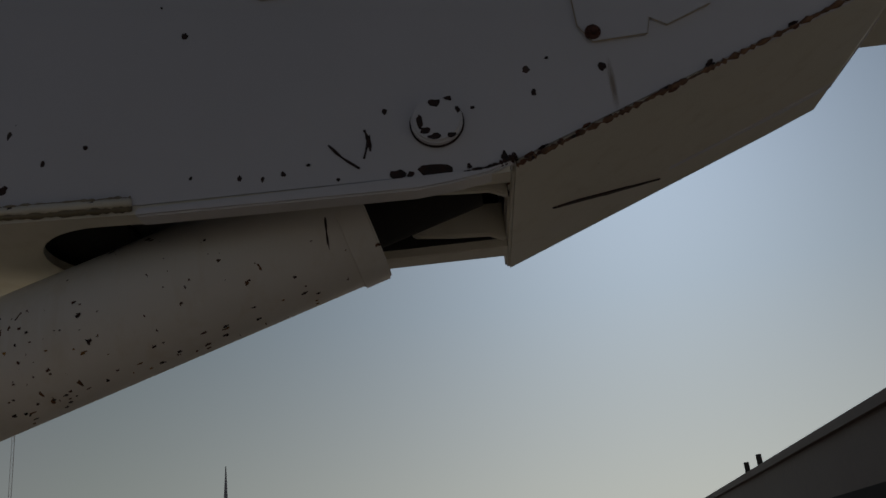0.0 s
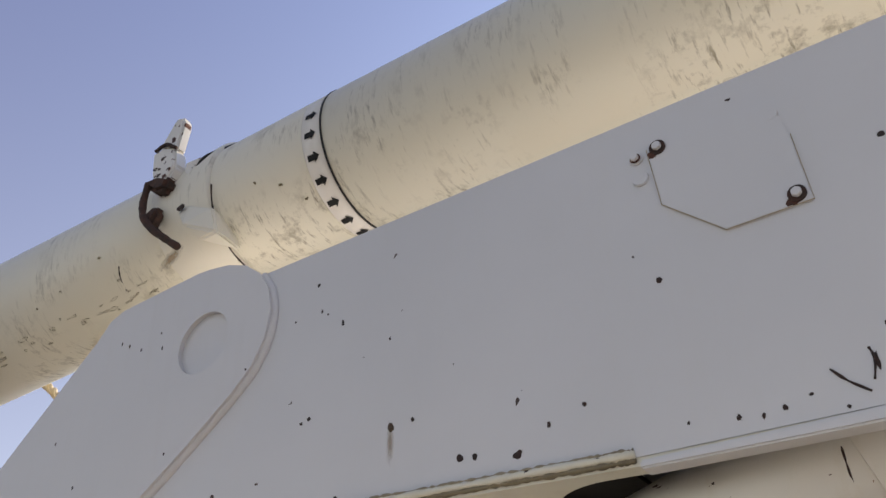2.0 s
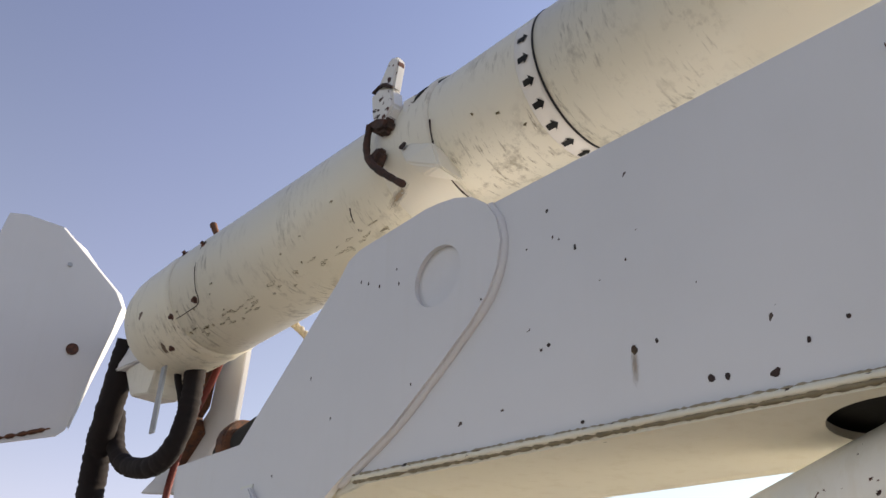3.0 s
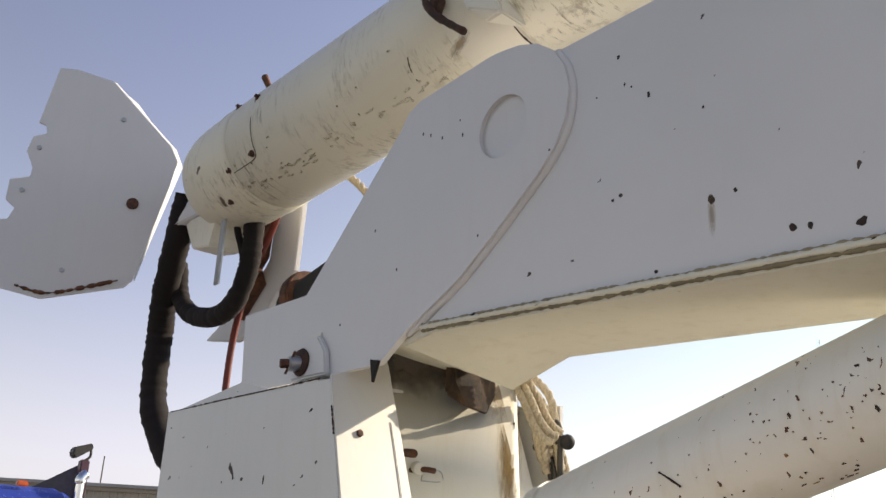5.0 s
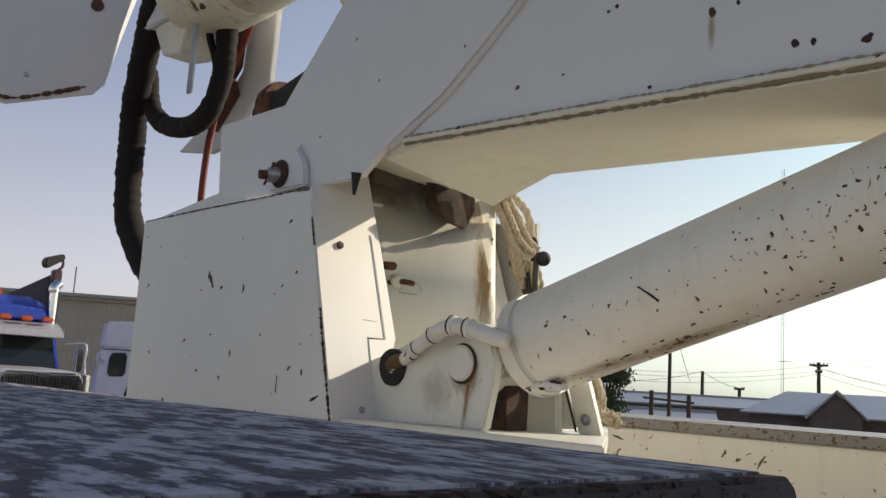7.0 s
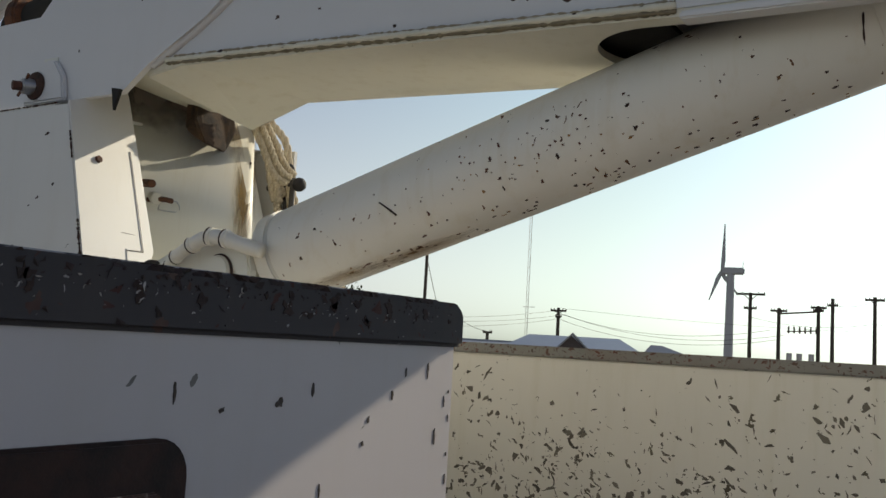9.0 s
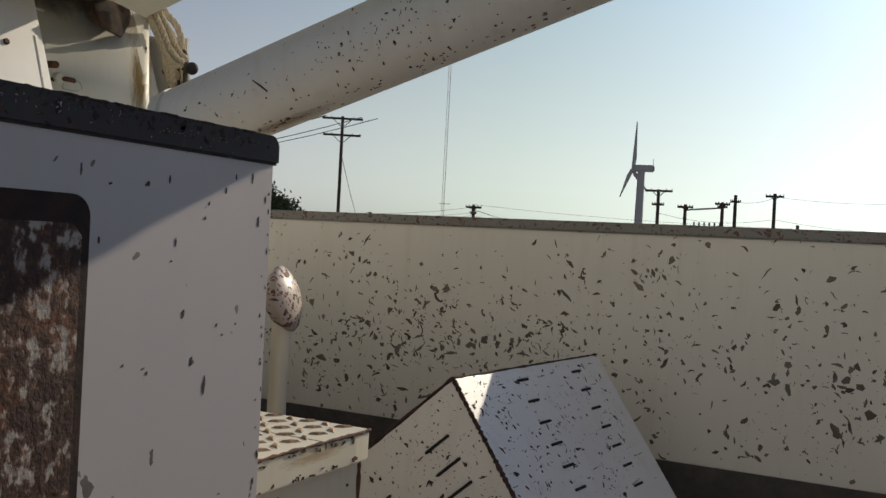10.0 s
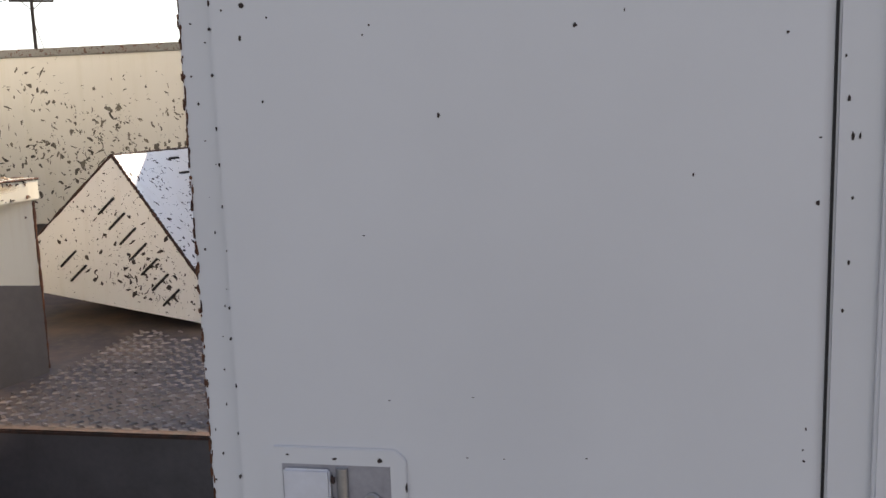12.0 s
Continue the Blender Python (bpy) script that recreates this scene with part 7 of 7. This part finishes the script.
part("wing", hull([gp_ + hd * s_ * gw + w + hk * q for s_ in (-1, 1) for w in (Vector(), ge) for q in (0, 4)] + [gp_ + gh_ - Z * 0.15 + hk * q for q in (0, 4)]), WOODWALL, ho, "brown gable wall")
for s_ in (-1, 1):
    part("wing_roof", slab([gp_ + hd * s_ * (gw + 0.35) + ge - Z * 0.25 - hk * 0.4, gp_ + gh_ - hk * 0.4, gp_ + gh_ + hk * 7, gp_ + hd * s_ * (gw + 0.35) + ge - Z * 0.25 + hk * 7], 0.13), METALROOF, ho)
for az in (-27.4, -26.4, -21.9, -20.6):
    c = far(az, 75.0)
    w = part("window", hull([c + hd * a * 0.5 - hk * (0.03 if e else -0.05) + Z * z for a in (-1, 1) for e in (0, 1) for z in (2.6, 3.8)]), WOODWALL, ho)
    part("pane", hull([c + hd * a * 0.42 - hk * (0.05 if e else 0.02) + Z * z for a in (-1, 1) for e in (0, 1) for z in (2.7, 3.7)]), GLASS, w)
hip_house("back_house", (-20.0, -16.0), (-19.5, -18.8), 120, -0.5, 0.52, WOODWALL, SHADEROOF, "distant low house with grey hipped roof")
for az, el in ((-34.44, 0.4), (-32.27, 0.25)):
    b = far(az, 60)
    single("fence_post", cyl(b, far(az, 60, el), 0.16, 0.14, 8), POLE, "dark wooden yard post", "post", "", "yard posts")
single("pipe_rail", cyl(far(-34.95, 60, -0.05), far(-31.95, 60, -0.22), 0.07, seg=6), POLE, "dark rail resting across two yard posts", "rail")

# tree behind the bed
tr = thing("tree", far(-37.6, 45), "leafy dark-green tree standing behind the truck", "tree")
tb_ = far(-37.6, 45)
part("trunk", tube([tb_, tb_ + Vector((0.1, 0, 1.5)), tb_ + Vector((0.0, 0.1, 3.0))], [0.22, 0.18, 0.12], 10, 4), BARK, tr)
rng = random.Random(77)
limbs = []
for i in range(13):
    a = rng.uniform(0, 6.28)
    e = tb_ + Vector((math.cos(a) * rng.uniform(0.2, 0.95), math.sin(a) * rng.uniform(0.2, 1.1), rng.uniform(3.4, 6.7)))
    limbs.append(e)
    part("limb", tube([tb_ + Z * rng.uniform(1.6, 2.6), tb_.lerp(e, 0.6) + Z * 0.4, e], [0.09, 0.06, 0.03], 6, 4), BARK, tr)
verts, faces = [], []
for e in limbs:
    for i in range(620):
        c = e + Vector((rng.gauss(0, 0.3), rng.gauss(0, 0.3), rng.gauss(0, 0.3)))
        u = Vector((rng.gauss(0, 1), rng.gauss(0, 1), rng.gauss(0, 1))).normalized()
        w = u.orthogonal().normalized() * rng.uniform(0.03, 0.06)
        u = u * rng.uniform(0.07, 0.13)
        k0 = len(verts)
        verts += [c - u, c + w, c + u, c - w]
        faces.append((k0, k0 + 1, k0 + 2, k0 + 3))
me = bpy.data.meshes.new("crown")
me.from_pydata(verts, [], faces)
me.materials.append(LEAF)
cr = new("crown", me)
cr.parent = tr
cr.matrix_parent_inverse = Matrix.Translation(tr.location).inverted()

# ---- metal building, lorries on the other side ----
a, b = far(-84, 44), far(-58, 40)
d = (b - a).normalized()
bk = Vector((-d.y, d.x, 0))
if bk.dot(a - EYE) < 0:
    bk = -bk
mb = thing("metal_building", a, "beige ribbed steel building with low eaves", "building")
a.z = b.z = -2.0
top = 4.75
part("wall", hull([a, b, a + bk * 14, b + bk * 14] + [p + Z * (top - p.z) for p in (a, b, a + bk * 14, b + bk * 14)]), SIDING, mb)
L = (b - a).length
i = 0
while i * 0.3 < L:
    c = a + d * i * 0.3 - bk * 0.02
    part("rib", hull([c + d * u - bk * w + Z * z for u, w in ((0, 0), (0.09, 0), (0.025, 0.045), (0.065, 0.045)) for z in (0.0, top + 2.0)]), SIDING, mb)
    i += 1
part("eave_trim", hull([a + Z * (top + 2 + z) - bk * w for z in (-0.22, 0.08) for w in (0.0, 0.16)] + [b + Z * (top + 2 + z) - bk * w for z in (-0.22, 0.08) for w in (0.0, 0.16)]), plain("eave_trim_paint", (0.3, 0.26, 0.22), 0.5), mb)
part("roof", slab([a + Z * (top + 2.05) - bk * 0.3, b + Z * (top + 2.05) - bk * 0.3, b + Z * (top + 2.3) + bk * 8, a + Z * (top + 2.3) + bk * 8], 0.1), METALROOF, mb)
part("aerial", cyl(far(-69.3, 43, 4.0), far(-69.3, 43, 5.5), 0.03, seg=5), DARKSTEEL, mb)


def lorry(at, yaw):
    """A long-nosed road tractor; its nose points along local +x."""
    m = Matrix.Translation(at) @ Matrix.Rotation(radians(yaw), 4, 'Z')
    ob = thing("road_tractor", at, "blue and silver long-nosed road tractor with chrome stack", "truck")

    def p(name, bm, mat, parent=None, label=""):
        bm.transform(m)
        return part(name, bm, mat, parent or ob, label)
    p("chassis", box((-6, -0.45, 0.6), (-0.2, 0.45, 0.95)), DARKBOX)
    hood = p("hood", hull([(-0.05, s * 0.62, z) for s in (-1, 1) for z in (0.7, 1.95)] + [(-0.06, s * 0.5, 2.0) for s in (-1, 1)] + [(-2.0, s * 0.85, z) for s in (-1, 1) for z in (0.7, 1.96)] + [(-2.0, s * 0.6, 2.03) for s in (-1, 1)], 0.05), SILVER, None, "dusty silver hood")
    p("grille_surround", hull([(x, s * y, z) for x in (-0.06, 0.03) for s in (-1, 1) for y, z in ((0.6, 0.95), (0.6, 1.86), (0.5, 1.975))], 0.03), CHROME, hood)
    g = p("grille", box((0.031, -0.53, 1.0), (0.036, 0.53, 1.9)), SHADE_DARK, hood)
    for i in range(25):
        y = -0.5 + i * 1.0 / 24
        p("grille_bar", box((0.034, y - 0.009, 1.0), (0.05, y + 0.009, 1.9)), CHROME, g)
    p("emblem", hull([(0.03, y, z) for y, z in ((-0.12, 1.97), (0.12, 1.97), (0.05, 1.87), (-0.05, 1.87))] + [(0.06, y, z) for y, z in ((-0.1, 1.96), (0.1, 1.96), (0.04, 1.88), (-0.04, 1.88))]), CHROME, hood)
    cab = p("cab", hull([(-2.0, s * 0.95, z) for s in (-1, 1) for z in (0.9, 1.85)] + [(-2.28, s * 0.88, 2.55) for s in (-1, 1)] + [(-3.6, s * 0.97, z) for s in (-1, 1) for z in (0.9, 2.6)], 0.05), BLUE, None, "blue cab")
    p("windscreen", hull([(-1.99, s * 0.84, 2.0) for s in (-1, 1)] + [(-2.215, s * 0.8, 2.52) for s in (-1, 1)] + [(-2.02, s * 0.84, 2.0) for s in (-1, 1)] + [(-2.26, s * 0.8, 2.52) for s in (-1, 1)]), GLASS, cab)
    p("screen_post", hull([(-1.97, y, 1.93) for y in (-0.02, 0.02)] + [(-2.21, y, 2.52) for y in (-0.02, 0.02)] + [(-2.0, 0, 1.9), (-2.25, 0, 2.55)]), DARKSTEEL, cab)
    p("wiper", cyl((-1.96, 0.15, 1.95), (-2.02, 0.6, 2.03), 0.012, seg=5), BLACK, cab)
    p("visor", hull([(-1.9, s * 0.9, 2.5) for s in (-1, 1)] + [(-2.25, s * 0.93, 2.66) for s in (-1, 1)] + [(-1.95, s * 0.88, 2.62) for s in (-1, 1)] + [(-2.3, s * 0.9, 2.76) for s in (-1, 1)], 0.02), SILVER, cab, "silver sun visor")
    p("roof", hull([(-2.2, s * 0.85, 2.72) for s in (-1, 1)] + [(-2.35, s * 0.7, 3.05) for s in (-1, 1)] + [(-2.6, s * 0.55, 3.18) for s in (-1, 1)] + [(-3.6, s * 0.9, 2.72) for s in (-1, 1)] + [(-3.6, s * 0.6, 3.2) for s in (-1, 1)], 0.09), BLUE, cab, "blue raised roof")
    for y in (-0.66, -0.33, 0.0, 0.33, 0.66):
        p("marker_lamp", hull([(-2.12 + a, y + b, z) for a in (-0.05, 0.05) for b in (-0.09, 0.09) for z in (2.76, 2.84)], 0.02), AMBER, cab, "amber marker lamp")
    p("roof_lamp", hull([(-2.45 + a, -0.1 + b, z) for a in (-0.05, 0.05) for b in (-0.09, 0.09) for z in (3.16, 3.25)], 0.02), AMBER, cab)
    for s in (-1, 1):
        mi = p("mirror", box((-2.05, s * 1.2 - 0.06, 1.98), (-1.98, s * 1.2 + 0.06, 2.36), 0.02), CHROME, None, "chrome-framed mirror")
        p("mirror_frame", tube([(-2.1, s * 0.95, 2.42), (-2.05, s * 1.1, 2.44), (-2.02, s * 1.3, 2.43), (-2.02, s * 1.31, 2.1), (-2.02, s * 1.3, 1.9), (-2.1, s * 0.97, 1.88)], 0.018, 6, 4), CHROME, mi)
        p("tank", cyl((-1.3, s * 1.0, 1.45), (-1.3, s * 1.0, 1.95), 0.18, seg=20, bevel=0.02), CHROME)
        p("fender", hull([(-0.3, s * y, z) for y, z in ((0.65, 0.8), (1.15, 0.75), (1.1, 1.15), (0.7, 1.3))] + [(-1.5, s * y, z) for y, z in ((0.7, 0.8), (1.2, 0.8), (1.15, 1.25), (0.8, 1.45))], 0.06), BLUE, None, "blue fender")
        w = p("wheel", lathe([(-0.13, 0.3), (-0.13, 0.46), (0.13, 0.46), (0.13, 0.3)], (-0.9, s * 0.95, 0.47), Y, 24), BLACK)
        p("rim", lathe([(-0.1, 0.08), (-0.1, 0.29), (0.1, 0.29), (0.1, 0.08)], (-0.9, s * 0.95, 0.47), Y, 20), CHROME, w)
    return ob


g0 = far(-70.3, 14.4)
g0.z = -0.1
tractor = lorry(g0, -2)
sk_ = far(-70.2, 16.9)
sk_.z = 0.9
stack = part("exhaust_stack", cyl(sk_, sk_ + Z * 2.3, 0.068, seg=16), CHROME, tractor, "chrome exhaust stack")
part("stack_elbow", tube([sk_ + Z * 2.28, sk_ + Z * 2.36, sk_ + Vector((-0.03, 0.08, 2.44))], 0.085, 12, 4), CHROME, stack)
# tall headboard with a work lamp behind the tractor
hb_ = thing("headache_rack", far(-71, 18.5), "dark steel rack with a lamp on a maroon post", "truck rack")
q0, q1 = far(-75.5, 18.3), far(-70.35, 18.3)
q0.z = q1.z = -0.3
part("rack_panel", hull([q0, q1, q1 + Z * (3.62 + 0.3), q0 + Z * (2.6 + 0.3)] + [v + Vector((-0.25, 0.08, 0)) for v in (q0, q1, q1 + Z * 3.92, q0 + Z * 2.9)]), DARKBOX, hb_)
pc_ = far(-70.2, 18.2)
part("rack_post", box((pc_.x - 0.08, pc_.y - 0.08, -0.3), (pc_.x + 0.08, pc_.y + 0.08, 3.68), 0.02), MAROON, hb_, "maroon corner post")
lp = part("lamp_arm", tube([(pc_.x, pc_.y, 3.66), (pc_.x, pc_.y + 0.09, 3.75), (pc_.x, pc_.y + 0.08, 3.88), (pc_.x, pc_.y - 0.02, 3.92)], 0.025, 8, 4), DARKSTEEL, hb_)
part("lamp_head", hull([(pc_.x + a, pc_.y + b, 3.86 + c) for a in (-0.1, 0.12) for b, c in ((-0.27, -0.1), (-0.2, -0.18), (-0.24, 0.02), (0.06, 0.12), (0.1, 0.02))], 0.02), DARKSTEEL, lp)

# white van beside the building
vn = thing("white_van", (-17, 7, -0.4), "white truck cab with dark side window beside the building", "truck")
vr = Vector((0.39, 0.92, 0))
vk = Vector((-0.92, 0.39, 0))
v0 = Vector((-16.74, 6.66, 0))


def van_at(u, z, back=0.0):
    return v0 + vr * u + vk * back + Z * z


part("upper_body", hull([van_at(u, z, k_) for k_ in (0, 2.4) for u, z in ((-0.02, 2.32), (0.02, 2.74), (0.06, 2.82), (1.6, 2.9), (1.6, 2.32))], 0.05), TRUCKWHITE, vn, "white roof fairing")
part("lower_body", hull([van_at(u, z, k_) for k_ in (-0.02, 2.4) for u, z in ((-0.04, 2.3), (-0.08, 1.5), (-0.1, 0.4), (1.6, 0.4), (1.6, 2.3))], 0.05), TRUCKWHITE, vn, "white cab side")
wn_ = part("window", hull([van_at(u, z, k_) for k_ in (-0.035, 0.05) for u, z in ((0.17, 1.88), (0.18, 2.16), (0.23, 2.25), (0.45, 2.26), (0.49, 2.2), (0.48, 1.9), (0.44, 1.83), (0.22, 1.82))]), BLACK, vn, "dark side window")
part("pane", hull([van_at(u, z, k_) for k_ in (-0.04, 0.0) for u, z in ((0.2, 1.9), (0.21, 2.15), (0.25, 2.22), (0.43, 2.23), (0.46, 2.17), (0.45, 1.92), (0.42, 1.86), (0.24, 1.85))]), GLASS, wn_)
part("handle", tube([van_at(-0.03, 1.95, -0.03), van_at(-0.02, 2.17, -0.06), van_at(0.06, 2.16, -0.06), van_at(0.07, 2.05, -0.03)], 0.02, 6, 3), CHROME, vn)
part("arch", hull([van_at(u, z, k_) for k_ in (-0.03, 0.05) for u, z in ((0.42, 1.2), (0.56, 1.75), (0.7, 1.75), (0.7, 1.2))]), BLACK, vn, "dark wheel arch")
part("wheel", lathe([(-0.13, 0.2), (-0.13, 0.5), (0.13, 0.5), (0.13, 0.2)], van_at(0.7, 0.1, 0.2), vk, 20), BLACK, vn)

SHEDWALL = plain("brown_shed_steel", (0.13, 0.1, 0.085), 0.6, 0, 0.15, 0.8)
# brown shed that runs off on the sunny side
s0, s1 = Vector((4.6, 7.0, -0.1)), Vector((6.65, 29.3, -0.1))
sd = (s1 - s0).normalized()
so = Vector((sd.y, -sd.x, 0))
if so.x < 0:
    so = -so
sh = thing("yard_shed", s0, "brown steel shed with dark doorway along the yard", "building")
part("wall", hull([s0, s1, s0 + so * 6, s1 + so * 6] + [q + Z * 3.65 for q in (s0, s1, s0 + so * 6, s1 + so * 6)]), SHEDWALL, sh)
part("eave", hull([s0 + Z * 3.6 - so * 0.1, s1 + Z * 3.6 - so * 0.1, s0 + Z * 3.74 - so * 0.1, s1 + Z * 3.74 - so * 0.1, s0 + Z * 3.74 + so * 6, s1 + Z * 3.74 + so * 6, s0 + Z * 3.6 + so * 6, s1 + Z * 3.6 + so * 6]), SHEDWALL, sh)
# dark slab on the solid wall paints the shade inside the doorway
part("doorway", hull([s0 + sd * t - so * (0.02 if e else -0.1) + Z * z for t in (2.0, 8.6) for e in (0, 1) for z in (0.1, 2.75)]), SHADE_DARK, sh)
for t in (12.5, 14.0):
    part("wall_lamp", cyl(s0 + sd * t + Z * 3.7, s0 + sd * t + Z * 3.98, 0.06, seg=8), DARKSTEEL, sh)
